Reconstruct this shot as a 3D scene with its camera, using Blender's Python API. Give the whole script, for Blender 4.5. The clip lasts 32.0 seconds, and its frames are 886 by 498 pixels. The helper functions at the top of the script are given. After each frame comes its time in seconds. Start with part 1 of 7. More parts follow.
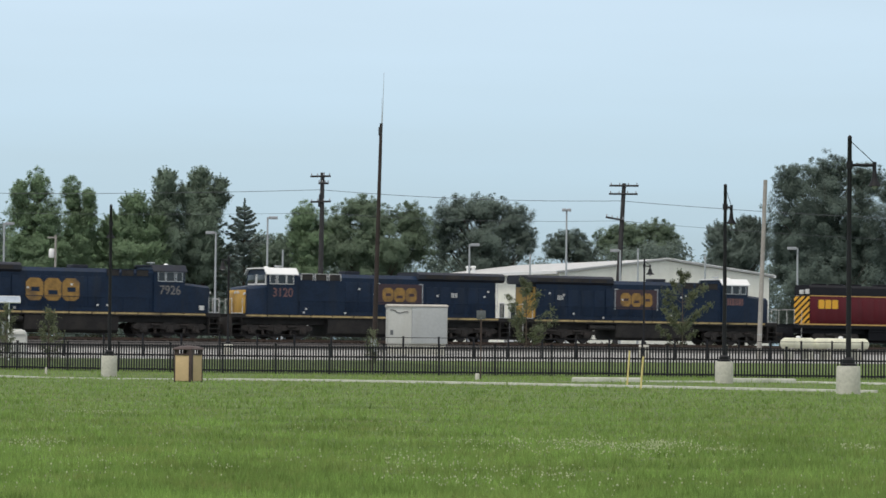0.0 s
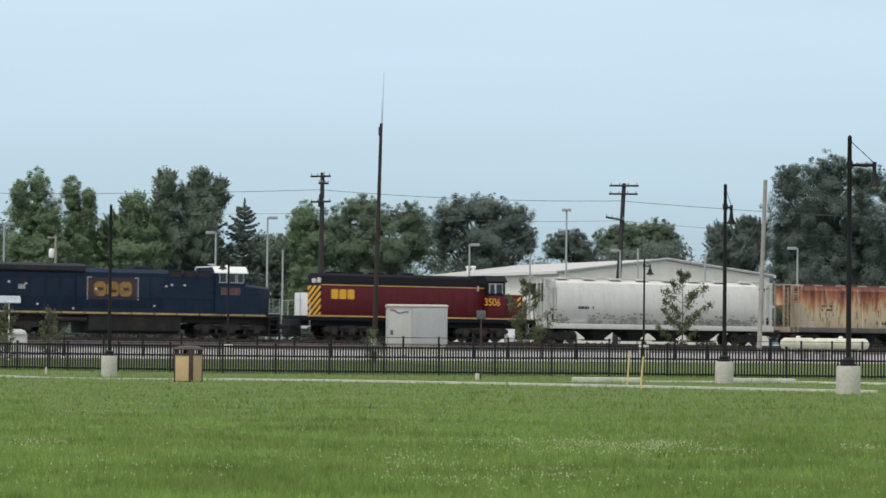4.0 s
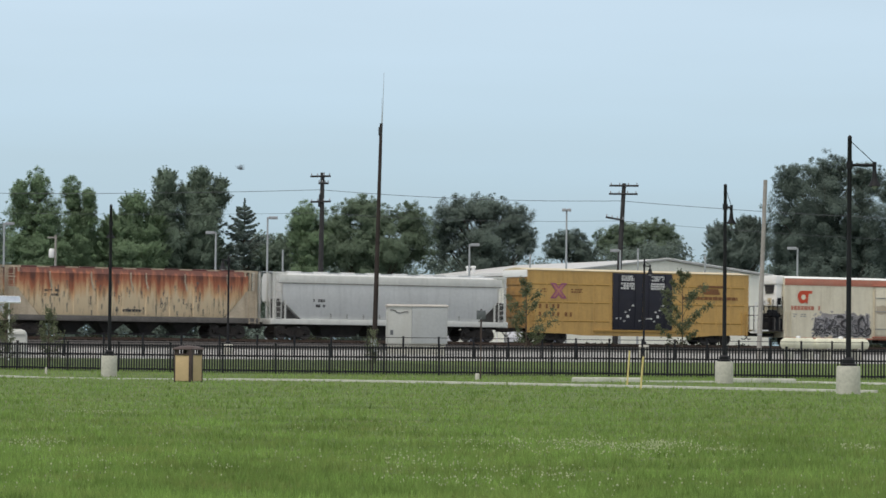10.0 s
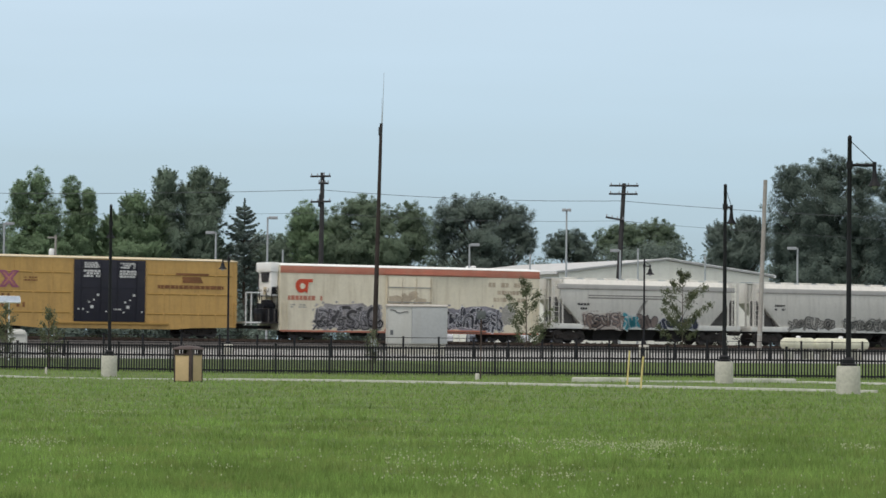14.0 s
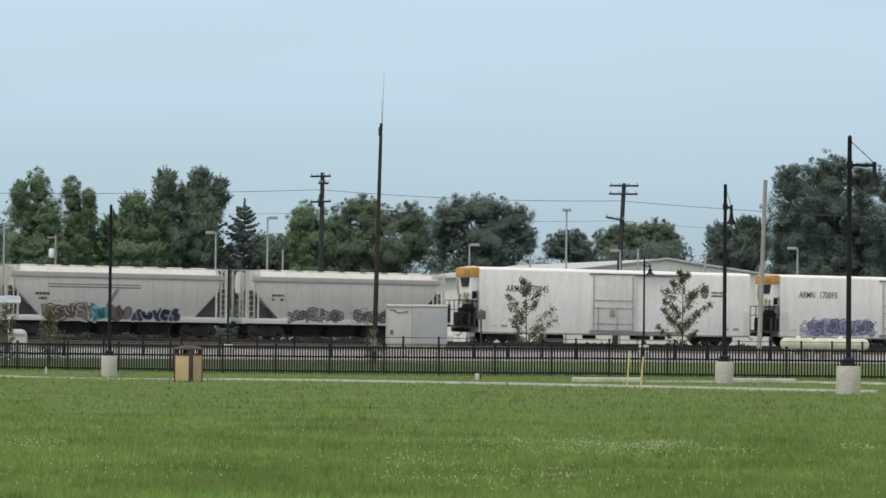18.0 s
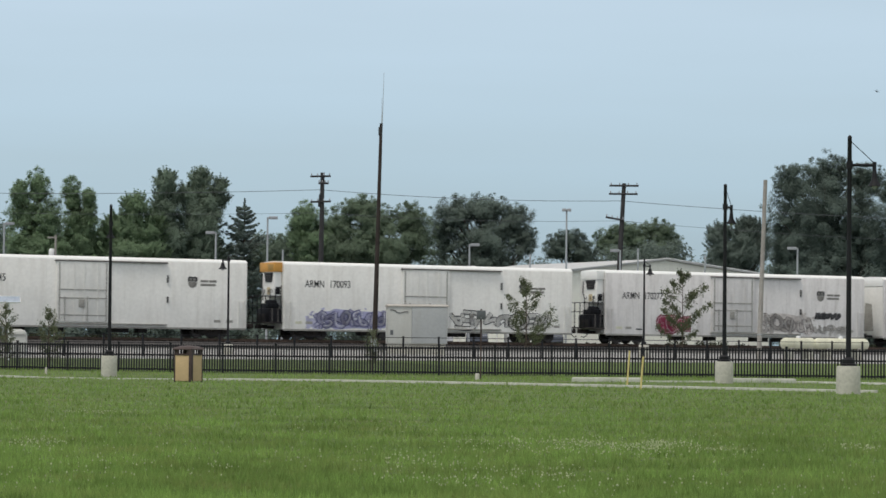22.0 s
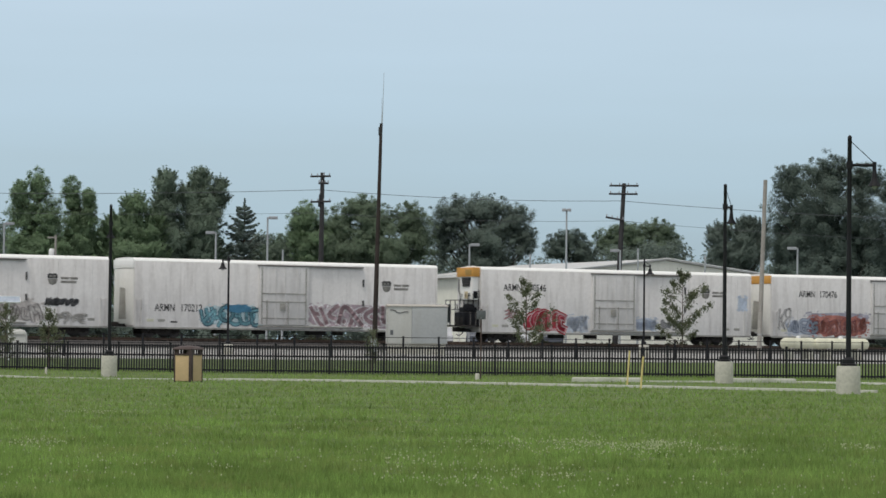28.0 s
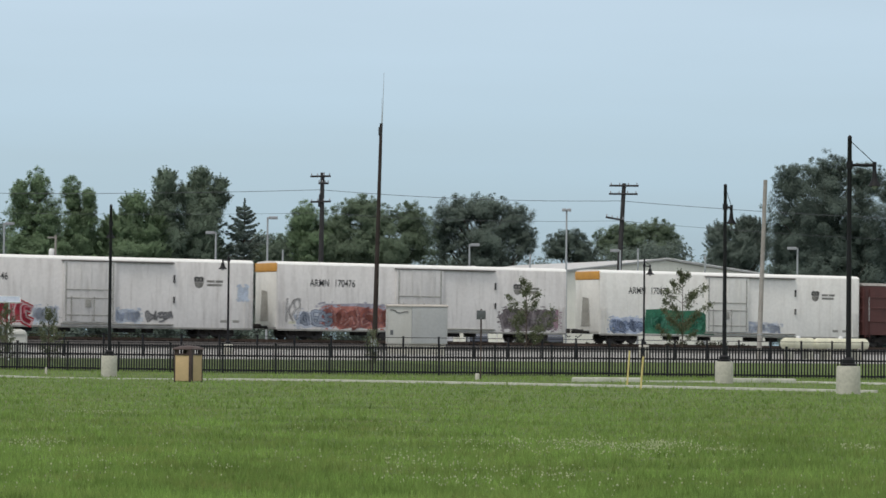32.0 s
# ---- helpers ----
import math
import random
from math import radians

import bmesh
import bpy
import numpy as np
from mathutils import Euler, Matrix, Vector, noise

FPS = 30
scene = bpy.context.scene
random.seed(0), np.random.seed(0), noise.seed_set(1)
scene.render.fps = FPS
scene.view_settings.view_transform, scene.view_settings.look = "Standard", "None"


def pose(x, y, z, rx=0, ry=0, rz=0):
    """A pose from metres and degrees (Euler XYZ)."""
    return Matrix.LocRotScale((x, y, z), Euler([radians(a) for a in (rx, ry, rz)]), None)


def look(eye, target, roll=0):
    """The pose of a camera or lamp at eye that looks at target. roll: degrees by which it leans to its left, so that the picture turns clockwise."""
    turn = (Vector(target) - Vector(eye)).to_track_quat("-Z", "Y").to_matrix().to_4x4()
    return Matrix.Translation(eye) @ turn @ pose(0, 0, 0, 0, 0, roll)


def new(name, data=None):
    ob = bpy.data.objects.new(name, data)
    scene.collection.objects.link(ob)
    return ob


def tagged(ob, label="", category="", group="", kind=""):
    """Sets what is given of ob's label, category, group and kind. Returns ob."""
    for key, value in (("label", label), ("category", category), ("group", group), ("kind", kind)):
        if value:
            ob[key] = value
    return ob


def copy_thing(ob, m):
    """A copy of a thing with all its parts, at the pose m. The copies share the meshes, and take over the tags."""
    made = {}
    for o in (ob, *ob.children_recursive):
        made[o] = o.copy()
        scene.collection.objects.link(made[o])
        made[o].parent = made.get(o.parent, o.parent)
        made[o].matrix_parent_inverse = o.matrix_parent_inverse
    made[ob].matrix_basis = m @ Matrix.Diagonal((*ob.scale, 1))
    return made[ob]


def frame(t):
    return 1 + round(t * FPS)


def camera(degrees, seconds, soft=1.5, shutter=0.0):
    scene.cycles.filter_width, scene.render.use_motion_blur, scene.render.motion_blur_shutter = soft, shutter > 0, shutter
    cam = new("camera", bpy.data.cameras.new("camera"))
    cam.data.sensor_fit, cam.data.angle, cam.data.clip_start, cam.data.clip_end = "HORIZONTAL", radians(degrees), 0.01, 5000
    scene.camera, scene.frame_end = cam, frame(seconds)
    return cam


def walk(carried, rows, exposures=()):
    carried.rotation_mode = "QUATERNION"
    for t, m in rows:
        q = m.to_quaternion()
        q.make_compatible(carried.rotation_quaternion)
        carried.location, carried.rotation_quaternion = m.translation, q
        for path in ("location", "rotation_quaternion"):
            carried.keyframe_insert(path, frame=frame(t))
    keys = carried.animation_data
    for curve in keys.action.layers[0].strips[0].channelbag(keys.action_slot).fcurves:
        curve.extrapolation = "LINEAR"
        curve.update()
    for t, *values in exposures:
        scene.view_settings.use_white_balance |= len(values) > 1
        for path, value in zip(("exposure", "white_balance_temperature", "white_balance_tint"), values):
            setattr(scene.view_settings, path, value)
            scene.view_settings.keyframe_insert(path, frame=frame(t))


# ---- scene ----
# A freight train passes a park lawn: still tele camera, overcast daylight.
cam = camera(15.14, 32.0, soft=1.55, shutter=0.3)
EYE = (0, 0, 1.1)
walk(cam, [(0, look(EYE, (0, 100, 4.05), 0.544)), (32.0, look(EYE, (0, 100, 4.05), 0.544))],
     exposures=[(0, 0.42), (6, 0.42), (7, 0.37), (9, 0.34), (13, 0.32), (17, 0.32), (19, 0.25), (21, 0.23), (23, 0.18), (29, 0.18), (32, 0.22)])

# ---- light ----
world = bpy.data.worlds.new("overcast_sky")
scene.world = world
world.use_nodes = True
wn, wl = world.node_tree.nodes, world.node_tree.links
wn.clear()
sky = wn.new("ShaderNodeTexSky")
sky.sky_type, sky.sun_disc = "NISHITA", False
sky.sun_elevation, sky.sun_rotation = radians(64), radians(221)
sky.air_density, sky.dust_density, sky.ozone_density = 1.0, 2.5, 1.5
tc = wn.new("ShaderNodeTexCoord")
mp = wn.new("ShaderNodeMapping")
mp.inputs["Scale"].default_value = (1.0, 1.0, 9.0)
cl = wn.new("ShaderNodeTexNoise")
cl.inputs["Scale"].default_value, cl.inputs["Detail"].default_value = 2.2, 4
rampc = wn.new("ShaderNodeValToRGB")
rampc.color_ramp.elements[0].position, rampc.color_ramp.elements[0].color = 0.35, (0.62, 0.62, 0.62, 1)
rampc.color_ramp.elements[1].position, rampc.color_ramp.elements[1].color = 0.7, (0.92, 0.92, 0.92, 1)
mixc = wn.new("ShaderNodeMix")
mixc.data_type = "RGBA"
bgn = wn.new("ShaderNodeBackground")
outw = wn.new("ShaderNodeOutputWorld")
wl.new(tc.outputs["Generated"], mp.inputs["Vector"])
wl.new(mp.outputs["Vector"], cl.inputs["Vector"])
wl.new(cl.outputs["Fac"], rampc.inputs["Fac"])
wl.new(rampc.outputs["Color"], mixc.inputs[0])
wl.new(sky.outputs["Color"], mixc.inputs[6])
sepw = wn.new("ShaderNodeSeparateXYZ")
wl.new(tc.outputs["Generated"], sepw.inputs[0])
veil = wn.new("ShaderNodeValToRGB")
veil.color_ramp.elements[0].position, veil.color_ramp.elements[0].color = 0.0, (0.50, 0.70, 0.83, 1)
veil.color_ramp.elements[1].position, veil.color_ramp.elements[1].color = 0.42, (1.0, 0.97, 0.93, 1)
mid = veil.color_ramp.elements.new(0.05)
mid.color = (0.56, 0.755, 0.90, 1)
mid = veil.color_ramp.elements.new(0.12)
mid.color = (0.69, 0.85, 1.0, 1)
wl.new(sepw.outputs["Z"], veil.inputs["Fac"])
gain = wn.new("ShaderNodeVectorMath")
gain.operation = "SCALE"
gain.inputs["Scale"].default_value = 6.5
wl.new(veil.outputs["Color"], gain.inputs[0])
wl.new(gain.outputs["Vector"], mixc.inputs[7])
wl.new(mixc.outputs[2], bgn.inputs["Color"])
wl.new(bgn.outputs["Background"], outw.inputs["Surface"])
bgn.inputs["Strength"].default_value = 0.115
sun = new("sun", bpy.data.lights.new("sun", "SUN"))
sun.data.energy, sun.data.angle, sun.data.color = 1.3, radians(12), (1.0, 0.96, 0.9)
sun.matrix_world = look((-19, -22, 60), (0, 0, 0))


# ---- materials ----
def nd(m, kind, **at):
    n = m.node_tree.nodes.new(kind)
    for k, v in at.items():
        n.inputs[k.replace("_", " ")].default_value = v
    return n


def mat(name, col, rough=0.6, metal=0.0, var=0.18, scale=1.5, bump=0.0, bscale=30.0, dirt=None, dirt_amt=0.4, streak=False, spec=None, isl=False, rnd=0.0, dscale=0.7, runs=0.0):
    """A surface with colour variation at two scales; dirt: a second colour in patches or streaks."""
    m = bpy.data.materials.new(name)
    m.use_nodes = True
    ln = m.node_tree.links
    b = m.node_tree.nodes["Principled BSDF"]
    b.inputs["Roughness"].default_value, b.inputs["Metallic"].default_value = rough, metal
    if spec is not None:
        b.inputs["Specular IOR Level"].default_value = spec
    co = nd(m, "ShaderNodeTexCoord")
    n1 = nd(m, "ShaderNodeTexNoise", Scale=scale, Detail=5.0)
    n2 = nd(m, "ShaderNodeTexNoise", Scale=scale * 9, Detail=3.0)
    ln.new(co.outputs["Object"], n1.inputs["Vector"])
    ln.new(co.outputs["Object"], n2.inputs["Vector"])
    avg = nd(m, "ShaderNodeMath")
    avg.operation = "ADD"
    ln.new(n1.outputs["Fac"], avg.inputs[0])
    ln.new(n2.outputs["Fac"], avg.inputs[1])
    mr = nd(m, "ShaderNodeMapRange")
    mr.inputs[1].default_value, mr.inputs[2].default_value = 0.7, 1.3
    mr.inputs[3].default_value, mr.inputs[4].default_value = 1 - var, 1 + var
    ln.new(avg.outputs[0], mr.inputs[0])
    hsv = nd(m, "ShaderNodeHueSaturation", Color=(*col, 1))
    src = mr.outputs[0]
    if isl or rnd:
        add = nd(m, "ShaderNodeMath")
        add.operation = "MULTIPLY"
        r2 = nd(m, "ShaderNodeMapRange")
        a = rnd or 0.25
        r2.inputs[3].default_value, r2.inputs[4].default_value = 1 - a, 1 + a
        if isl:
            ln.new(nd(m, "ShaderNodeNewGeometry").outputs["Random Per Island"], r2.inputs[0])
        else:
            ln.new(nd(m, "ShaderNodeObjectInfo").outputs["Random"], r2.inputs[0])
        ln.new(src, add.inputs[0])
        ln.new(r2.outputs[0], add.inputs[1])
        src = add.outputs[0]
    ln.new(src, hsv.inputs["Value"])
    colour = hsv.outputs["Color"]
    if dirt:
        mpn = nd(m, "ShaderNodeMapping")
        mpn.inputs["Scale"].default_value = (1.1, 1.1, 0.16) if streak else (dscale, dscale, dscale)
        n3 = nd(m, "ShaderNodeTexNoise", Scale=1.6, Detail=6.0)
        ln.new(co.outputs["Object"], mpn.inputs["Vector"])
        ln.new(mpn.outputs["Vector"], n3.inputs["Vector"])
        r3 = nd(m, "ShaderNodeMapRange")
        r3.inputs[1].default_value, r3.inputs[2].default_value = 0.48, 0.78
        r3.inputs[3].default_value, r3.inputs[4].default_value = 0.0, dirt_amt
        ln.new(n3.outputs["Fac"], r3.inputs[0])
        mx = nd(m, "ShaderNodeMix")
        mx.data_type = "RGBA"
        mx.inputs[7].default_value = (*dirt, 1)
        ln.new(r3.outputs[0], mx.inputs[0])
        ln.new(colour, mx.inputs[6])
        colour = mx.outputs[2]
    if runs:
        # narrow grimy runs down the side, broken up along their height
        mpr = nd(m, "ShaderNodeMapping")
        mpr.inputs["Scale"].default_value = (4.2, 1.0, 0.3)
        ln.new(co.outputs["Object"], mpr.inputs["Vector"])
        n4 = nd(m, "ShaderNodeTexNoise", Scale=1.4, Detail=5.0, Roughness=0.62)
        ln.new(mpr.outputs["Vector"], n4.inputs["Vector"])
        r4_ = nd(m, "ShaderNodeMapRange")
        r4_.inputs[1].default_value, r4_.inputs[2].default_value = 0.53, 0.72
        r4_.inputs[3].default_value, r4_.inputs[4].default_value = 0.0, runs
        ln.new(n4.outputs["Fac"], r4_.inputs[0])
        mx4 = nd(m, "ShaderNodeMix")
        mx4.data_type = "RGBA"
        mx4.inputs[7].default_value = (*(dirt or (0.2, 0.19, 0.17)), 1)
        ln.new(r4_.outputs[0], mx4.inputs[0])
        ln.new(colour, mx4.inputs[6])
        colour = mx4.outputs[2]
    ln.new(colour, b.inputs["Base Color"])
    if bump:
        nb = nd(m, "ShaderNodeTexNoise", Scale=bscale, Detail=4.0)
        ln.new(co.outputs["Object"], nb.inputs["Vector"])
        bp = nd(m, "ShaderNodeBump", Strength=bump)
        bp.inputs["Distance"].default_value = 0.02
        ln.new(nb.outputs["Fac"], bp.inputs["Height"])
        ln.new(bp.outputs["Normal"], b.inputs["Normal"])
    return m


def leafmat(name, col, var=0.22):
    m = mat(name, col, 0.65, var=0.25, scale=0.35, isl=True, rnd=var * .4, spec=0.1)
    ln = m.node_tree.links
    b = m.node_tree.nodes["Principled BSDF"]
    tr = nd(m, "ShaderNodeBsdfTranslucent")
    ln.new(b.inputs["Base Color"].links[0].from_socket, tr.inputs["Color"])
    mx = nd(m, "ShaderNodeMixShader")
    mx.inputs[0].default_value = 0.5
    ln.new(b.outputs[0], mx.inputs[1])
    ln.new(tr.outputs[0], mx.inputs[2])
    ln.new(mx.outputs[0], m.node_tree.nodes["Material Output"].inputs["Surface"])
    return m


M_GRASS = mat("lawn", (0.105, 0.155, 0.05), 0.9, var=0.26, scale=0.3, dirt=(0.16, 0.155, 0.07), dirt_amt=0.9, dscale=0.4, bump=0.5, bscale=8, spec=0.1)


def blade_mat():
    m = mat("grass_blade", (0.22, 0.33, 0.088), 0.75, var=0.46, scale=0.4, dirt=(0.27, 0.31, 0.105), dirt_amt=0.9, dscale=0.45, isl=True, rnd=0.12, spec=0.1)
    ln = m.node_tree.links
    b = m.node_tree.nodes["Principled BSDF"]
    tr = nd(m, "ShaderNodeBsdfTranslucent")
    ln.new(b.inputs["Base Color"].links[0].from_socket, tr.inputs["Color"])
    mx = nd(m, "ShaderNodeMixShader")
    mx.inputs[0].default_value = 0.5
    ln.new(b.outputs[0], mx.inputs[1])
    ln.new(tr.outputs[0], mx.inputs[2])
    ln.new(mx.outputs[0], m.node_tree.nodes["Material Output"].inputs["Surface"])
    return m


M_BLADE = blade_mat()
M_VERGE = mat("rough_verge_grass", (0.075, 0.105, 0.04), 0.95, var=0.35, scale=0.8, dirt=(0.11, 0.11, 0.06), dirt_amt=0.6, bump=0.5, bscale=6, spec=0.1)
M_CLOVER = mat("clover_flower", (0.40, 0.44, 0.25), 0.8, var=0.1, isl=True, rnd=0.2)
M_ROAD = mat("worn_asphalt", (0.32, 0.315, 0.305), 0.9, var=0.25, scale=0.5, dirt=(0.14, 0.14, 0.135), dirt_amt=0.5, bump=0.3)
M_BALLAST = mat("ballast", (0.062, 0.058, 0.056), 0.95, var=0.4, scale=3, dirt=(0.11, 0.10, 0.095), dirt_amt=0.5, bump=0.8, bscale=14)
M_LOT = mat("car_park_asphalt", (0.11, 0.108, 0.105), 0.9, var=0.2, scale=0.4, dirt=(0.2, 0.19, 0.18), dirt_amt=0.6)
M_CONC = mat("cast_concrete", (0.52, 0.50, 0.43), 0.85, var=0.15, scale=1.4, dirt=(0.25, 0.24, 0.19), dirt_amt=0.55, bump=0.2)
M_KERB = mat("kerb_concrete", (0.50, 0.50, 0.43), 0.85, var=0.2, scale=0.9, dirt=(0.22, 0.24, 0.16), dirt_amt=0.6, bump=0.2)
M_BLACK = mat("black_powder_coat", (0.012, 0.012, 0.014), 0.6, var=0.2, spec=0.25)
M_RAIL = mat("rusty_rail_steel", (0.12, 0.08, 0.06), 0.6, 0.4, var=0.2)
M_SLEEPER = mat("creosoted_timber", (0.06, 0.048, 0.04), 0.9, var=0.3, bump=0.4)
M_WOODP = mat("dark_utility_pole_wood", (0.036, 0.035, 0.036), 0.9, var=0.25, scale=2, bump=0.3)
M_GREYP = mat("weathered_grey_pole_wood", (0.33, 0.31, 0.28), 0.9, var=0.2, scale=2, dirt=(0.18, 0.16, 0.14), streak=True, bump=0.3)
M_GALV = mat("galvanised_steel", (0.42, 0.44, 0.45), 0.5, 0.3, var=0.1)
M_LAMPG = mat("grey_lamp_housing", (0.35, 0.36, 0.38), 0.5, var=0.1)
M_BOXW = mat("pale_grey_bungalow_paint", (0.46, 0.465, 0.43), 0.55, var=0.06, scale=0.7, dirt=(0.34, 0.33, 0.28), dirt_amt=0.3, streak=True)
M_BOXG = mat("greyer_front_paint", (0.37, 0.385, 0.38), 0.55, var=0.08, scale=0.7, dirt=(0.30, 0.30, 0.27), dirt_amt=0.35, streak=True)
M_ROOFB = mat("weathered_beige_roof", (0.40, 0.375, 0.33), 0.7, var=0.2)
M_WHITE = mat("white_paint", (0.78, 0.78, 0.76), 0.5, var=0.06)
M_CREAM = mat("cream_metal_cladding", (0.84, 0.84, 0.74), 0.6, var=0.06, dirt=(0.5, 0.48, 0.4), dirt_amt=0.2, streak=True)
M_ROOFM = mat("pale_metal_roof", (0.50, 0.50, 0.485), 0.5, var=0.08, scale=0.3, dirt=(0.36, 0.36, 0.35), dirt_amt=0.5)
M_TAN = mat("tan_panel", (0.55, 0.40, 0.22), 0.75, var=0.1, scale=3)
M_BROWN = mat("dark_brown_frame", (0.05, 0.03, 0.025), 0.6)
M_YELLOW = mat("yellow_paint", (0.68, 0.56, 0.22), 0.55, var=0.1)
M_TANK = mat("cream_tank_paint", (0.66, 0.65, 0.50), 0.5, var=0.08, dirt=(0.4, 0.38, 0.26), dirt_amt=0.4, streak=True)
M_SIGNB = mat("aluminium_sign_back", (0.12, 0.125, 0.13), 0.5, 0.4)
M_SOLAR = mat("solar_panel", (0.35, 0.40, 0.46), 0.25)
M_GLASSD = mat("dark_window_glass", (0.03, 0.035, 0.04), 0.08, var=0.05)
M_BARK = mat("bark", (0.11, 0.085, 0.065), 0.95, var=0.3, scale=4, bump=0.5)
# far-tree leaf colours are lifted and bluish, with distance haze mixed in
M_LEAF_A = leafmat("deciduous_leaves", (0.235, 0.325, 0.195))
M_LEAF_B = leafmat("dark_oak_leaves", (0.225, 0.29, 0.22))
M_LEAF_C = leafmat("lighter_maple_leaves", (0.19, 0.25, 0.17))
M_LEAF_D = leafmat("spruce_needles", (0.21, 0.265, 0.235))
M_LEAF_E = leafmat("very_dark_oak_leaves", (0.15, 0.195, 0.165))
M_LEAF_F = leafmat("blue-green_dark_leaves", (0.19, 0.24, 0.205))
M_LEAF_W = leafmat("dark_filler_leaves", (0.06, 0.065, 0.042))
M_LEAF_Y = leafmat("young_tree_leaves", (0.165, 0.185, 0.11))
M_MASTP = mat("dark_brown_mast_paint", (0.042, 0.031, 0.028), 0.7, var=0.3, scale=2, spec=0.25)
M_WIRE = mat("weathered_wire", (0.10, 0.11, 0.12), 0.6)


# ---- mesh helpers ----
class M:
    """Collects faces of one part; flip mirrors it along a length."""

    def __init__(self, flip=None):
        self.v, self.f, self.flip = [], [], flip

    def add(self, vs, fs):
        o = len(self.v)
        if self.flip is not None:
            vs = [(self.flip - x, y, z) for x, y, z in vs]
            fs = [tuple(reversed(f)) for f in fs]
        self.v += [tuple(p) for p in vs]
        self.f += [tuple(i + o for i in f) for f in fs]
        return self

    def box(self, x0, x1, y0, y1, z0, z1, b=0.0):
        if b <= 0:
            vs = [(x, y, z) for x in (x0, x1) for y in (y0, y1) for z in (z0, z1)]
            return self.add(vs, [(0, 1, 3, 2), (4, 6, 7, 5), (0, 4, 5, 1), (2, 3, 7, 6), (0, 2, 6, 4), (1, 5, 7, 3)])
        bm = bmesh.new()
        g = bmesh.ops.create_cube(bm, size=1.0)
        for q in g["verts"]:
            q.co = ((x0 + x1) / 2 + q.co.x * (x1 - x0), (y0 + y1) / 2 + q.co.y * (y1 - y0), (z0 + z1) / 2 + q.co.z * (z1 - z0))
        bmesh.ops.bevel(bm, geom=bm.edges[:], offset=b, segments=2, affect="EDGES", profile=0.6)
        return self.take(bm)

    def take(self, bm):
        bm.verts.index_update()
        self.add([q.co[:] for q in bm.verts], [[q.index for q in f.verts] for f in bm.faces])
        bm.free()
        return self

    def tube(self, p, q, r0, r1=None, n=10, caps=True):
        r1 = r0 if r1 is None else r1
        p, q = Vector(p), Vector(q)
        d = (q - p).normalized()
        a = d.cross(Vector((0, 0, 1)) if abs(d.z) < 0.9 else Vector((1, 0, 0))).normalized()
        b = d.cross(a)
        ring = [(math.cos(2 * math.pi * i / n), math.sin(2 * math.pi * i / n)) for i in range(n)]
        vs = [p + (a * cx + b * cy) * r0 for cx, cy in ring] + [q + (a * cx + b * cy) * r1 for cx, cy in ring]
        fs = [(i, (i + 1) % n, n + (i + 1) % n, n + i) for i in range(n)]
        fs = [tuple(reversed(f)) for f in fs]
        if caps:
            fs += [tuple(range(n)), tuple(range(2 * n - 1, n - 1, -1))]
        return self.add([w[:] for w in vs], fs)

    def path(self, pts, r, n=6):
        for p, q in zip(pts, pts[1:]):
            self.tube(p, q, r, n=n)
        return self

    def lathe(self, prof, n=20, at=(0, 0, 0)):
        vs, fs = [], []
        for r, z in prof:
            vs += [(at[0] + r * math.cos(2 * math.pi * i / n), at[1] + r * math.sin(2 * math.pi * i / n), at[2] + z) for i in range(n)]
        for k in range(len(prof) - 1):
            for i in range(n):
                j = (i + 1) % n
                fs.append((k * n + i, k * n + j, (k + 1) * n + j, (k + 1) * n + i))
        fs += [tuple(range(n - 1, -1, -1)), tuple(range((len(prof) - 1) * n, len(prof) * n))]
        return self.add(vs, fs)

    def loft(self, rings, caps=True):
        """Rings of equal length, each a closed loop of points, ordered so that faces look outwards."""
        n, vs, fs = len(rings[0]), [], []
        for r in rings:
            vs += list(r)
        for k in range(len(rings) - 1):
            for i in range(n):
                j = (i + 1) % n
                fs.append((k * n + i, k * n + j, (k + 1) * n + j, (k + 1) * n + i))
        if caps:
            fs += [tuple(range(n - 1, -1, -1)), tuple(range((len(rings) - 1) * n, len(rings) * n))]
        return self.add(vs, fs)

    def xprism(self, prof, x0, x1):
        """Profile in (y, z) pulled along x."""
        return self.loft([[(x0, y, z) for y, z in prof], [(x1, y, z) for y, z in prof]])

    def yprism(self, prof, y0, y1):
        """Profile in (x, z) pulled along y."""
        return self.loft([[(x, y0, z) for x, z in prof], [(x, y1, z) for x, z in prof]])


def part(name, m, material, parent=None, label="", smooth=38):
    me = bpy.data.meshes.new(name)
    me.from_pydata(m.v, [], m.f)
    bm = bmesh.new()
    bm.from_mesh(me)
    if len(bm.faces) < 20000:
        bmesh.ops.recalc_face_normals(bm, faces=bm.faces[:])
    bm.to_mesh(me)
    bm.free()
    me.materials.append(material)
    if smooth:
        me.shade_smooth()
        me.set_sharp_from_angle(angle=radians(smooth))
    ob = new(name, me)
    if parent is not None:
        ob.parent = parent
    return tagged(ob, label) if label else ob


def thing(name, label, category, m=None, group=""):
    ob = new(name)
    ob.empty_display_size = 0.3
    if m is not None:
        ob.matrix_basis = m
    return tagged(ob, label, category, group)


# ---- the plan: track line, heights ----
TH = radians(30.046)
CT, ST = math.cos(TH), math.sin(TH)
TX, TY = -21.74, 217.9      # a point of the track's centre line
RAILZ, GRADE = 1.56, -0.0023


def on_track(u, p=0.0):
    """World x, y at u metres along the track, p metres from its centre line towards the lawn."""
    return TX + CT * u + ST * p, TY + ST * u - CT * p


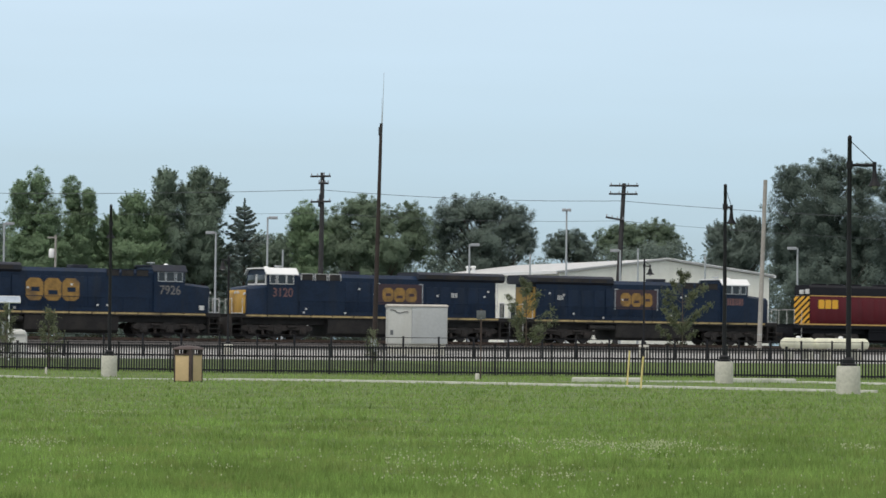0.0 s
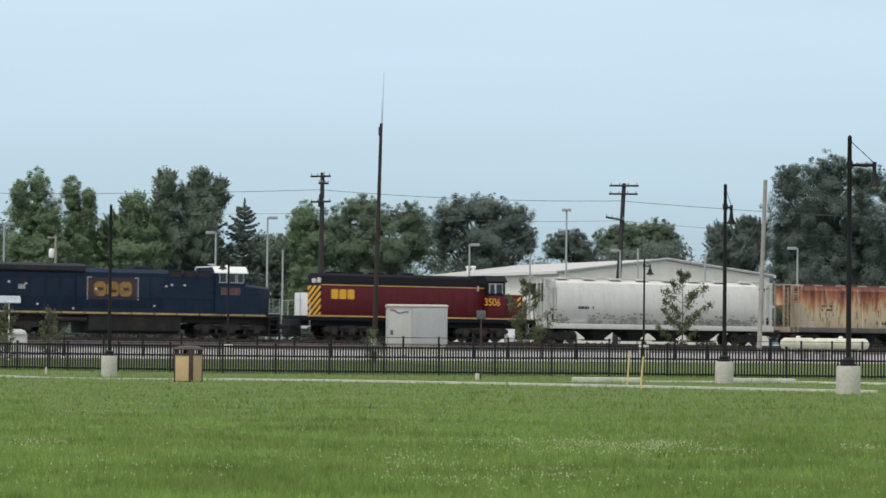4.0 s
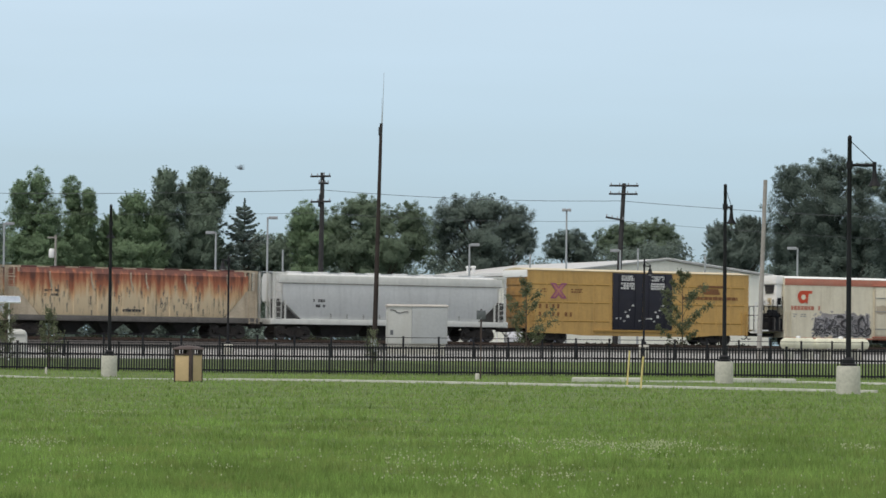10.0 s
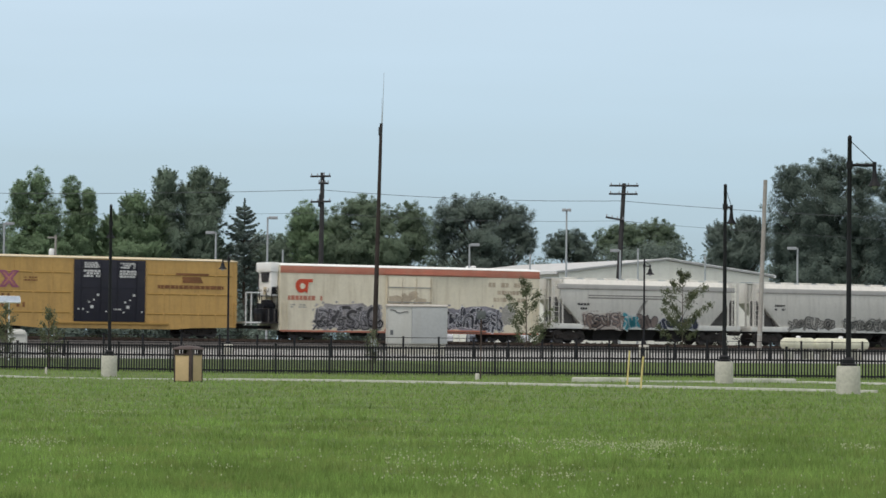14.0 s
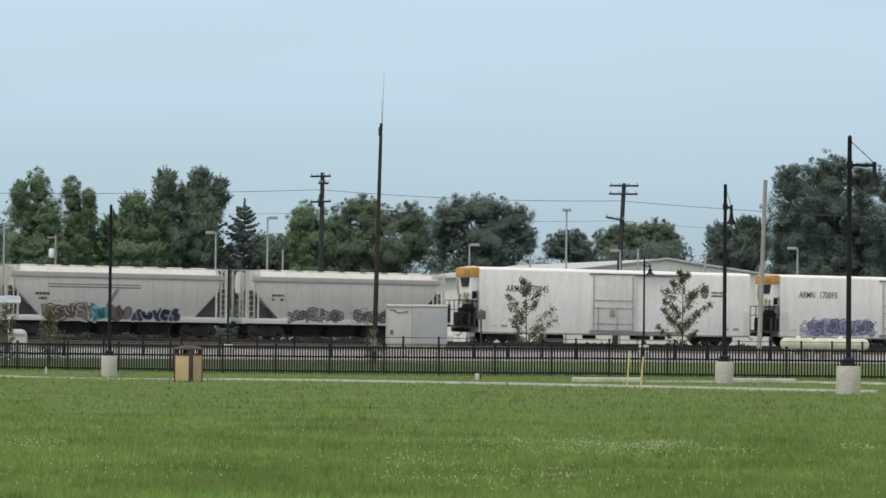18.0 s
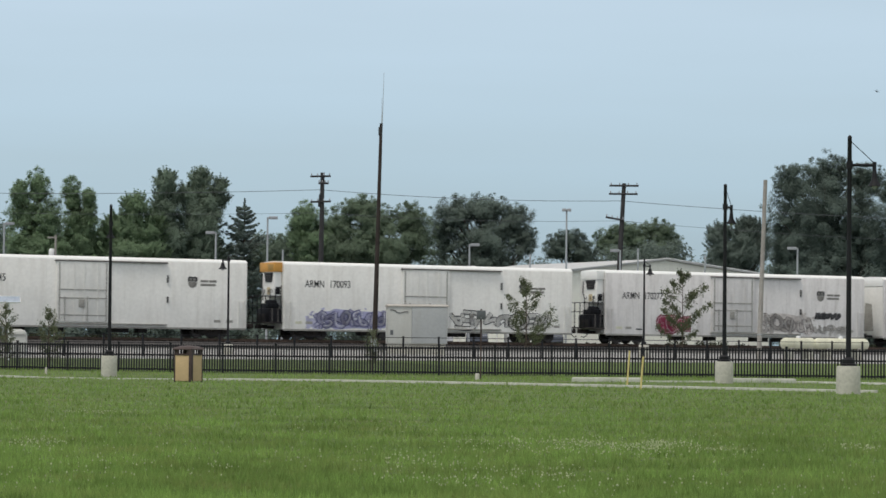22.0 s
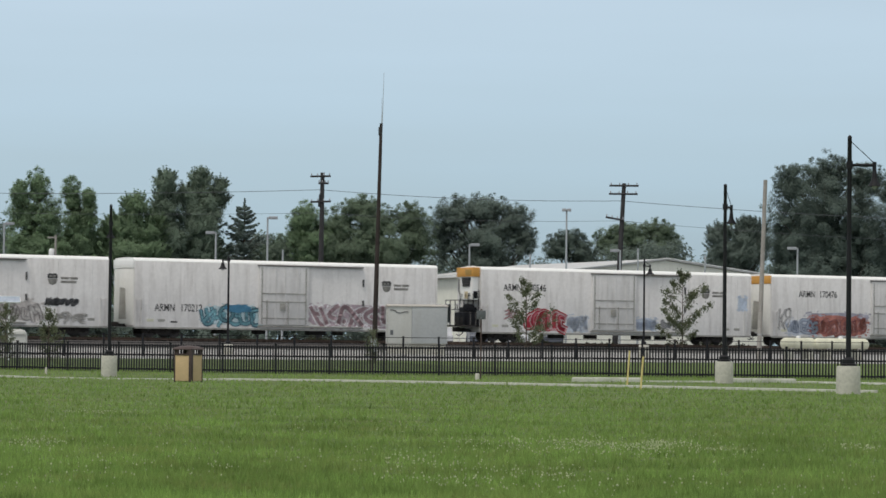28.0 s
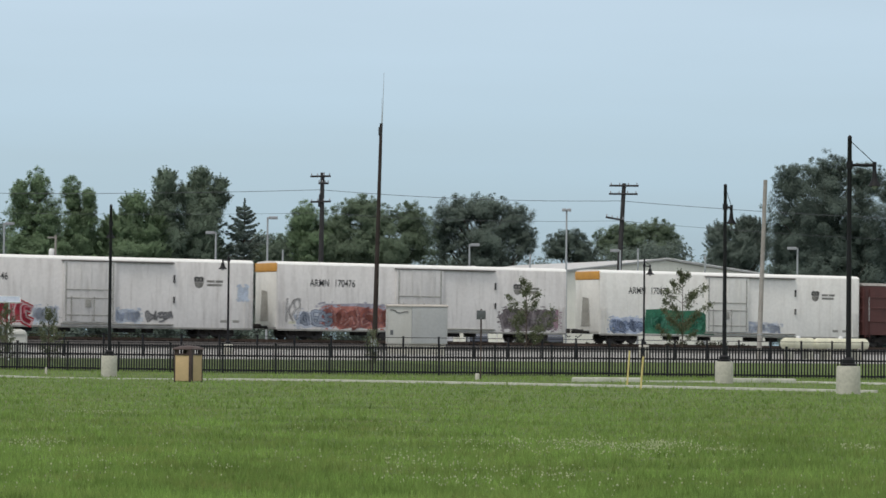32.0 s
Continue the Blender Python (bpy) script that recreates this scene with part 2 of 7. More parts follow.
def off_track(x, y):
    dx, dy = x - TX, y - TY
    return dx * CT + dy * ST, dx * ST - dy * CT


def lerp(x, pts):
    if x <= pts[0][0]:
        return pts[0][1]
    for (a, za), (b, zb) in zip(pts, pts[1:]):
        if x <= b:
            return za + (zb - za) * (x - a) / (b - a)
    return pts[-1][1]


def ground(x, y):
    u, p = off_track(x, y)
    z = lerp(p, [(-400, 1.6), (-30, 1.25), (-8, 1.1), (0, 1.0), (5, 1.05), (9, 0.95), (15, 0.7), (24, 0.42), (42, 0.22), (58, 0.0)])
    dip = 0.2 * math.exp(-((y - 124) / 14) ** 2) * min(1, max(0, (6 - x) / 16))
    return z - dip


def put(ob, x, y, rz=0.0, dz=0.0):
    ob.matrix_basis = pose(x, y, ground(x, y) + dz, 0, 0, rz)
    return ob


# ---- ground, road, track ----
def sheet(name, xs, ys, zf, material, label):
    m = M()
    n = len(ys)
    vs = [(x, y, zf(x, y)) for x in xs for y in ys]
    fs = [(i * n + j, (i + 1) * n + j, (i + 1) * n + j + 1, i * n + j + 1) for i in range(len(xs) - 1) for j in range(n - 1)]
    m.add(vs, fs)
    ob = part(name, m, material, smooth=60)
    return tagged(ob, label, "ground", kind="structure")


gx = [-3000, -1200, -500, -200, -100] + list(np.arange(-60, 61, 3.0)) + [100, 200, 500, 1200, 3000]
gy = [-2000, -600, -150, -40, -10] + list(np.arange(0, 330, 3.0)) + [380, 500, 900, 1800, 4200]
sheet("ground", gx, gy, ground, M_GRASS, "mown green park lawn with clover, reaching the railway")


def strip(name, p0, p1, u0, u1, dz, material, label, cat, n=60, cols=6):
    m = M()
    vs, fs = [], []
    for i in range(n + 1):
        u = u0 + (u1 - u0) * i / n
        for j in range(cols + 1):
            p = p0 + (p1 - p0) * j / cols
            x, y = on_track(u, p)
            vs.append((x, y, ground(x, y) + dz))
    k = cols + 1
    for i in range(n):
        for j in range(cols):
            fs.append((i * k + j, i * k + j + 1, (i + 1) * k + j + 1, (i + 1) * k + j))
    m.add(vs, fs)
    return tagged(part(name, m, material, smooth=60), label, cat, kind="structure")


strip("ballast_shoulder", 3.0, 11.5, -120, 220, 0.02, M_BALLAST, "dark crushed stone shoulder beside the railway", "ballast", 90, 6)
strip("road", 11.5, 34, -120, 220, 0.02, M_ROAD, "grey worn asphalt road beside the railway", "road", 90, 10)
strip("car_park", -9, -90, -160, 260, 0.03, M_LOT, "grey asphalt car park behind the railway", "pavement", 60, 12)

bal = M()
prof = [(-4.2, 0.7), (4.2, 0.7), (2.0, 1.33), (-2.0, 1.33)]
ang = [(x, y) for x, y in prof]
rings = []
for u in np.arange(-140, 241, 10):
    ring = []
    for p, z in prof:
        x, y = on_track(u, p)
        ring.append((x, y, z + GRADE * u))
    rings.append(ring)
bal.loft(rings)
ballast = part("ballast", bal, M_BALLAST, smooth=0)
tagged(ballast, "dark grey crushed stone ballast bed of the railway", "ballast", kind="structure")

track = thing("railway_track", "rusty steel rails on dark timber sleepers", "railway track", pose(TX, TY, RAILZ, 0, math.degrees(-GRADE), math.degrees(TH)))
tagged(track, kind="structure")
for side in (-0.7535, 0.7535):
    r = M()
    r.xprism([(side - .07, -.17), (side + .07, -.17), (side + .012, -.13), (side + .012, -.045), (side + .036, -.035), (side + .036, 0), (side - .036, 0), (side - .036, -.035), (side - .012, -.045), (side - .012, -.13)], -140, 240)
    part("rail", r, M_RAIL, track)
sl = M().box(-.115, .115, -1.3, 1.3, -.35, -.17)
sleeper = part("sleeper", sl, M_SLEEPER, track)
sleeper.location.x = -15
for i in range(1, 170):
    s2 = sleeper.copy()
    scene.collection.objects.link(s2)
    s2.location.x = -15 + i * 0.53


# ---- near fence: panels of black pickets ----
FX, FY, FC, FS = -2.09, 136.6, 0.92746, -0.37392
FH = 1.17


def fence_panel():
    t = thing("fence_panel", "black metal picket fence panel beside the lawn", "fence", group="near fence panels")
    part("post", M().box(-.04, .04, -.04, .04, -.1, FH + .06).box(-.05, .05, -.05, .05, FH + .06, FH + .09), M_BLACK, t)
    for z in (0.12, 0.72, 1.1):
        part("rail", M().box(.04, 2.40, -.025, .025, z - .034, z + .034), M_BLACK, t)
    pk = part("picket", M().box(-.029, .029, -.014, .014, .04, FH), M_BLACK, t)
    pk.location.x = .127
    for i in range(1, 19):
        c = pk.copy()
        scene.collection.objects.link(c)
        c.location.x = .127 + i * .1215
    return t


def fence_at(w):
    return FX + FC * w, FY + FS * w


vg = M()
vv, nf = [], 40
for i in range(nf + 1):
    w = -34 + i * 70 / nf
    x0, y0 = fence_at(w)
    u, p = off_track(x0, y0)
    for j in range(9):
        q = p + (34 - p) * j / 8
        x, y = on_track(u, q)
        vv.append((x, y, ground(x, y) + .015))
vg.add(vv, [(i * 9 + j, i * 9 + j + 1, (i + 1) * 9 + j + 1, (i + 1) * 9 + j) for i in range(nf) for j in range(8)])
tagged(part("verge", vg, M_VERGE, smooth=60), "rough dark green verge behind the picket fence", "ground", kind="structure")

fp = fence_panel()
fa = math.degrees(math.atan2(FS, FC))
W0 = -24.71
for k in range(20):
    x, y = fence_at(W0 + k * 2.44)
    z0 = ground(x, y)
    x1, y1 = fence_at(W0 + (k + 1) * 2.44)
    m = pose(x, y, z0, 0, -math.degrees(math.atan2(ground(x1, y1) - z0, 2.44)), fa)
    if k == 0:
        fp.matrix_basis = m
    else:
        copy_thing(fp, m)


# ---- railing along the railway ----
def railing_panel():
    t = thing("railing_panel", "thin black metal railing panel beside the railway", "fence", group="railway railing panels")
    part("post", M().box(-.045, .045, -.045, .045, -.1, 1.34), M_BLACK, t)
    for z in (0.1, 0.82, 1.26):
        part("rail", M().box(.04, 2.40, -.02, .02, z - .018, z + .018), M_BLACK, t)
    return t


rp = railing_panel()
for k in range(36):
    x, y = on_track(-17.0 + k * 2.44, 26)
    m = pose(x, y, ground(x, y), 0, 0, math.degrees(TH))
    if k == 0:
        rp.matrix_basis = m
    else:
        copy_thing(rp, m)


# ---- kerbs ----
def beam(name, a, b, w, h, material, label, cat, bev=0.02, sink=0.1, n=1):
    t = None
    ax, ay = a
    bx, by = b
    L = math.hypot(bx - ax, by - ay)
    rz = math.degrees(math.atan2(by - ay, bx - ax))
    m = M().box(0, L, -w / 2, w / 2, -sink, h, bev)
    ob = part(name, m, material)
    za, zb = ground(ax, ay), ground(bx, by)
    ob.matrix_basis = pose(ax, ay, za, 0, -math.degrees(math.atan2(zb - za, L)), rz)
    return tagged(ob, label, cat)


def kerb_x(y):
    return lerp(y, [(80, 19.2), (92, 8.5), (105, -2.56), (127, -16.9), (150, -30)])


ks = [88.6, 92, 96, 100, 104, 108, 112, 116, 120, 124, 128, 132]
for a, b in zip(ks, ks[1:]):
    beam("kerb", (kerb_x(a), a), (kerb_x(b - .03), b - .03), 0.2, 0.07, M_KERB, "low pale concrete kerb along the lawn's edge", "kerb")
beam("raised_kerb", (4.35, 111.5), (6.7, 111.5), 0.45, 0.15, M_KERB, "raised pale concrete kerb with sloped ends", "kerb", 0.06)
beam("raised_kerb", (9.75, 113.0), (12.0, 113.5), 0.45, 0.15, M_KERB, "raised pale concrete kerb with sloped ends", "kerb", 0.06)
beam("path_edge", (12.1, 114.0), (16.5, 108.5), 0.5, 0.06, M_KERB, "flat pale concrete edge of a path", "kerb", 0.02)
beam("path_edge", (6.8, 112.0), (9.7, 112.9), 0.35, 0.05, M_KERB, "flat pale concrete edge of a path", "kerb", 0.02)


# ---- street lamps ----
def street_lamp(x, y, pole_h, base_h, base_r, turn, arm, group="park lamps", drop=.72):
    t = thing("street_lamp", "black bell street lamp on a round pale concrete base", "street lamp", group=group)
    part("concrete_base", M().lathe([(base_r, -.35), (base_r * 1.01, base_h * .5), (base_r * .99, base_h - .03), (base_r * .95, base_h)], 28), M_CONC, t, "pale stained concrete base")
    part("foot", M().lathe([(.21, 0), (.21, .05), (.17, .07), (.17, .16), (.12, .2), (.1, .22)], 20, (0, 0, base_h)), M_BLACK, t)
    top = base_h + pole_h
    k = .6 if group == "park lamps" else 1.0      # the park lamps have slim bells
    part("pole", M().lathe([(.07, base_h + .2), (.062, base_h + pole_h * .5), (.055, top - .03), (.06, top - .02), (.045, top + .02), (0.01, top + .05)], 14), M_BLACK, t)
    c, s = math.cos(radians(turn)), math.sin(radians(turn))
    az = top - drop
    part("collar", M().lathe([(.085, -.1), (.085, .1)], 14, (0, 0, az)), M_BLACK, t)
    a = part("arm", M().tube((0, 0, az), (c * arm, s * arm, az), .04).tube((c * arm, s * arm, az + .09), (c * arm, s * arm, az - .16), .05), M_BLACK, t)
    part("tie_rod", M().tube((0, 0, top - .08), (c * arm, s * arm, az + .05), .011, n=6), M_BLACK, a)
    sh = part("shade", M().lathe([(.05 * k, 0), (.09 * k, -.05), (.11 * k, -.16), (.14 * k, -.27), (.25 * k, -.38), (.27 * k, -.42), (.25 * k, -.42), (.12 * k, -.28)], 20, (c * arm, s * arm, az - .12)), M_BLACK, t, "black bell-shaped shade")
    part("globe", M().lathe([(.02 * k, -.5), (.1 * k, -.45), (.13 * k, -.38), (.13 * k, -.32)], 14, (c * arm, s * arm, az - .12)), M_LAMPG, sh, "frosted glass globe")
    return put(t, x, y)


street_lamp(10.42, 85.5, 5.88, 0.72, 0.31, 8, 0.66)
street_lamp(9.3, 109.9, 5.82, 0.72, 0.3, 66, 0.62)
street_lamp(-12.97, 130.0, 5.86, 0.82, 0.31, 96, 0.62)
street_lamp(-12.85, 200.0, 5.25, 0.62, 0.3, 130, 0.6, "railway lamps", .2)
street_lamp(13.0, 215.0, 5.5, 0.84, 0.33, 48, 0.6, "railway lamps", .42)


# ---- litter bin, sign, markers ----
def litter_bin(x, y, rz):
    t = thing("litter_bin", "tan-panelled litter bin with dark brown frame and domed lid", "litter bin")
    a = .29
    for sx in (-1, 1):
        for sy in (-1, 1):
            r = .05 if (sx, sy) == (1, -1) else .022
            part("corner_post", M().box(sx * a - r, sx * a + r, sy * a - r, sy * a + r, -.06, .96, .008), M_BROWN, t)
    for k in range(4):
        p = part("panel", M().box(-a + .024, a - .052, -a - .012, -a + .012, .03, .8, .006) if k == 0 else M().box(-a + .052 if k == 1 else -a + .024, a - .024, -a - .012, -a + .012, .03, .8, .006), M_TAN, t, "tan panel")
        p.matrix_basis = pose(0, 0, 0, 0, 0, 90 * k)
        p = part("top_frame", M().box(-a + .045, a - .045, -a - .03, -a + .03, .8, .85).box(-a + .045, -a + .14, -a - .02, -a + .02, .85, .97).box(a - .14, a - .045, -a - .02, -a + .02, .85, .97), M_BROWN, t)
        p.matrix_basis = pose(0, 0, 0, 0, 0, 90 * k)
    part("liner", M().box(-.22, .22, -.22, .22, .02, .84), M_BLACK, t)
    lid = M().loft([[(sx * r, sy * r, z) for sx, sy in ((-1, -1), (1, -1), (1, 1), (-1, 1))] for r, z in ((.35, .96), (.35, .985), (.29, 1.04), (.17, 1.08), (.02, 1.095))])
    part("lid", lid, M_BROWN, t, "dark brown domed lid")
    return put(t, x, y, rz)


litter_bin(-7.6, 100.0, -30)


def sign_post(x, y):
    t = thing("sign_post", "small grey sign on a dark post, seen from behind", "sign")
    part("post", M().box(-.03, .03, -.02, .02, -.2, 2.5), M_BROWN, t)
    pl = part("sign_plate", M().box(-.16, .16, -.035, -.022, 2.14, 2.45, .005), M_SIGNB, t)
    part("bolt", M().tube((0, -.045, 2.2), (0, -.03, 2.2), .012, n=6).tube((0, -.045, 2.42), (0, -.03, 2.42), .012, n=6), M_GALV, pl)
    return put(t, x, y)


sign_post(1.36, 117.0)
for x, y, w, h in ((1.24, 116.5, .15, .25), (-15.9, 134.0, .09, .27)):
    b = part("marker_block", M().lathe([(w / 2, -.1), (w / 2, h - .03), (w / 2 - .02, h)], 12), M_CONC)
    tagged(b, "small pale concrete marker in the grass", "marker")
    put(b, x, y)
for x, y, h in ((5.53, 99.6, 1.02), (5.42, 91.0, .87)):
    t = thing("guide_post", "slim leaning yellow plastic guide post at the kerb", "marker post", group="yellow guide posts")
    part("tube", M().tube((0, 0, -.1), (.07, 0, h), .028, .026, 10), M_YELLOW, t)
    part("cap", M().tube((.07, 0, h), (.072, 0, h + .03), .03, .016, 10), M_YELLOW, t)
    put(t, x, y)


# ---- signal bungalow, tanks, cabinets ----
def bungalow(x, y, rz):
    t = thing("equipment_shelter", "pale grey metal railway equipment shelter on a plinth", "shed")
    w, d, z0, z1 = 3.72, 2.4, .66, 2.98
    part("plinth", M().box(.1, w - .1, .1, d - .1, -.3, z0), M_CONC, t)
    part("body", M().box(0, w, 0, d, z0, z1, .02), M_BOXW, t)
    # right part of the front, slightly proud and greyer than the rest
    part("front_panel", M().box(w * .4, w - .04, -.03, 0, z0 + .04, z1 - .03, .008), M_BOXG, t, "greyer right part of the front")
    part("panel_joint", M().box(w * .4 - .02, w * .4, -.012, 0, z0 + .04, z1 - .03), M_SIGNB, t)
    part("roof", M().xprism([(-.06, z1 + .002), (d + .06, z1 + .002), (d + .06, z1 + .06), (d / 2, z1 + .17), (-.06, z1 + .06)], -.06, w + .06), M_ROOFB, t, "dull beige-grey low-pitched roof")
    dr = part("door", M().box(-.03, 0.0, .5, 1.4, z0 + .08, z0 + 2.1, .01), M_BOXW, t)
    part("latch", M().box(-.07, -.03, .56, .62, z0 + .95, z0 + 1.2), M_GALV, dr)
    part("vent", M().box(.12, .3, -.03, 0, z0 + .55, z0 + .85), M_SIGNB, t)
    st = M()
    pts = [(.1 + .028 * i + .05 * math.sin(i * .7), -.012, z1 - .24 + .07 * math.sin(i * .21 + .4) - .004 * i) for i in range(40)]
    st.path(pts, .03, 5)
    part("graffiti_line", st, M_SIGNB, t, "grey sprayed scrawl")
    t.matrix_basis = pose(x, y, ground(x, y), 0, 0, rz)
    return t


bungalow(-3.38, 209.2, 5)


def tank(x, y, L, label):
    t = thing("storage_tank", label, "storage tank", group="cream storage tanks")
    r, zc = .40, 1.02
    rings = []
    for k in range(9):
        a = math.pi / 2 * k / 8
        rings.append((.35 * (1 - math.sin(a)), r * math.cos(math.pi / 2 - a) if k else .02))
    sec = [(.35 * (1 - math.sin(a)), max(.02, r * math.cos(a))) for a in [math.pi / 2 * k / 6 for k in range(6, -1, -1)]]
    prof = [(p, q) for p, q in sec] + [(L - p, q) for p, q in reversed(sec)]
    n = 22
    m = M().loft([[(px, q * math.cos(2 * math.pi * i / n), zc + q * math.sin(2 * math.pi * i / n)) for i in range(n)] for px, q in prof])
    part("vessel", m, M_TANK, t)
    for q in (L * .22, L * .78):
        part("saddle", M().box(q - .15, q + .15, -.4, .4, -.3, zc - .25), M_CONC, t)
    dm = part("dome", M().lathe([(.16, 0), (.16, .1), (.12, .15), (.02, .16)], 14, (L * .5, 0, zc + r - .03)), M_WHITE, t)
    return put(t, x, y, math.degrees(TH))


tank(22.38, 220.0, 2.75, "cream cylindrical tank on concrete saddles behind the railing")
tank(24.6, 220.95, 4.5, "longer cream cylindrical tank on concrete saddles behind the railing")


def pedestal(x, y):
    t = thing("utility_pedestal", "white domed utility cabinet beside the railing", "cabinet")
    part("body", M().box(-.47, .53, -.3, .3, -.1, 1.2, .05), M_BOXW, t)
    part("hood", M().loft([[(sx * r, sy * r * .75, z) for sx, sy in ((-1, -1), (1, -1), (1, 1), (-1, 1))] for r, z in ((.48, 1.2), (.48, 1.3), (.4, 1.42), (.2, 1.5))]), M_BOXW, t)
    return put(t, x, y)


pedestal(-23.7, 186.0)


def solar_sign(x, y):
    t = thing("solar_panel_post", "tilted solar panel on a thin white post", "solar panel")
    part("post", M().tube((0, 0, -.2), (0, 0, 3.05), .04, n=10), M_WHITE, t)
    pn = part("panel", M().box(-.6, .6, -.25, .25, -.02, .02), M_SOLAR, t)
    pn.matrix_basis = pose(-.05, 0, 3.1, 38, 0, 12)
    part("frame", M().box(-.62, .62, -.27, -.25, -.03, .03).box(-.62, .62, .25, .27, -.03, .03).box(-.62, -.6, -.25, .25, -.03, .03).box(.6, .62, -.25, .25, -.03, .03), M_WHITE, pn)
    part("bracket", M().box(-.05, .05, -.05, .05, 2.95, 3.08), M_GALV, t)
    return put(t, x, y)


solar_sign(-22.1, 170.0)


# ---- poles ----
mast = thing("radio_mast", "tall dark slender mast with whip aerials", "mast")
mx, my = -3.68, 180.0
part("pole", M().tube((0, 0, -.3), (.27, 0, 12.85), .15, .085, 14), M_MASTP, mast)
part("clamp", M().box(.13, .34, -.1, .1, 12.3, 12.75, .02).box(.2, .36, -.09, .09, 12.85, 12.95), M_WOODP, mast)
part("aerial", M().tube((.33, 0, 12.8), (.4, 0, 15.7), .022, .01, 6), M_GALV, mast, "thin pale whip aerial")
part("aerial", M().tube((.29, 0, 12.8), (.31, 0, 14.3), .02, .01, 6), M_GALV, mast, "thin pale whip aerial")
part("base_box", M().box(-.16, .16, -.3, -.14, .6, 1.3, .01), M_GALV, mast)
put(mast, mx, my)

gp = thing("wooden_pole", "bare weathered grey wooden pole, slightly leaning", "pole")
part("shaft", M().tube((0, 0, -.3), (.37, 0, 11.75), .165, .13, 14), M_GREYP, gp)
part("band", M().lathe([(.17, 0), (.17, .05)], 14, (.05, 0, 1.6)), M_GALV, gp)
put(gp, 20.7, 218.0)


def utility_pole(x, y, h, lean, arms):
    t = thing("utility_pole", "dark wooden utility pole with crossarms", "utility pole", group="utility poles")
    part("shaft", M().tube((0, 0, -.3), (lean, 0, h), .24, .16, 12), M_WOODP, t)
    for dz, x0, x1, tilt in arms:
        z = h - dz
        xx = lean * z / h
        a = part("crossarm", M().tube((xx + x0, -.16, z - tilt), (xx + x1, -.16, z + tilt), .085, n=6), M_WOODP, t)
        ins = M()
        for k in range(4):
            q = x0 + (x1 - x0) * (.06 + .88 * k / 3)
            ins.lathe([(.03, 0), (.05, .05), (.035, .1), (.045, .16), (.01, .19)], 8, (xx + q, -.16, z - tilt + 2 * tilt * (k / 3) + .06))
        tagged(part("insulator", ins, M_LAMPG, a), kind="stuff")
    put(t, x, y)
    return t


utility_pole(-9.65, 262, 13.5, .12, [(.3, -.95, .65, .02), (.85, -.3, .5, 0), (2.3, -.9, .7, .03), (2.2, -.25, -.15, .5)])
utility_pole(13.55, 262, 12.95, .65, [(.2, -1.15, 1.15, 0), (.85, -1.15, 1.1, 0), (2.8, -1.3, .15, -.12)])


def wire(pts, r=.02):
    """A hanging cable through points given as (x, y, z), sagging between them."""
    c = bpy.data.curves.new("cable", "CURVE")
    c.dimensions, c.bevel_depth, c.bevel_resolution = "3D", r, 1
    sp = c.splines.new("POLY")
    out = []
    for (a, b) in zip(pts, pts[1:]):
        for k in range(16):
            f = k / 16
            q = [a[i] + (b[i] - a[i]) * f for i in range(3)]
            q[2] -= 4 * f * (1 - f) * 0.012 * math.hypot(b[0] - a[0], b[1] - a[1])
            out.append(q)
    out.append(pts[-1])
    sp.points.add(len(out) - 1)
    for p, q in zip(sp.points, out):
        p.co = (*q, 1)
    c.materials.append(M_WIRE)
    return tagged(new("overhead_cable", c), "thin dark overhead cable between poles", "cable", "overhead cables")


wire([(-75, 262, 14.0), (-9.6, 262, 13.4), (14.0, 262, 12.75), (60, 262, 11.4)], .022)
wire([(-75, 262.4, 12.9), (-9.6, 262.4, 11.6), (13.9, 262.4, 11.2), (60, 262.4, 9.6)], .014)


def lot_light(x, y, h, heads):
    t = thing("lot_light", "grey car park light on a tall steel pole", "lamp post", group="car park lights")
    part("pole", M().tube((0, 0, -.2), (0, 0, h), .095, .07, 10), M_GALV, t)
    for d in heads:
        hd = part("lamp_head", M().box(min(d * .1, d * .78), max(d * .1, d * .78), -.2, .2, h - .16, h + .06, .03), M_LAMPG, t)
        part("arm", M().box(min(0, d * .12), max(0, d * .12), -.04, .04, h - .1, h), M_GALV, hd)
    return put(t, x, y)


for x, h, heads in ((-34.0, 9.15, (1,)), (-17.6, 8.6, (-1,)), (-13.6, 9.8, (1,)), (2.05, 7.9, (1,)), (9.55, 10.7, (-.45, .45)), (13.72, 7.6, (-1,)), (27.45, 7.95, (-1,)), (-12.4, 7.3, ()), (15.1, 7.75, ()), (6.75, 7.2, ()), (20.3, 7.25, ())):
    lot_light(x, 258.0, h, heads)

sp_ = thing("service_pole", "short pale pole with a white transformer", "pole")
part("shaft", M().tube((0, 0, -.2), (0, 0, 8.25), .1, .08, 8), M_GREYP, sp_)
part("crossarm", M().box(-.62, .1, -.06, .06, 8.0, 8.12), M_GREYP, sp_)
part("transformer", M().lathe([(.2, 0), (.22, .1), (.22, .6), (.15, .7)], 12, (-.3, 0, 6.5)), M_WHITE, sp_)
put(sp_, -30.0, 258)

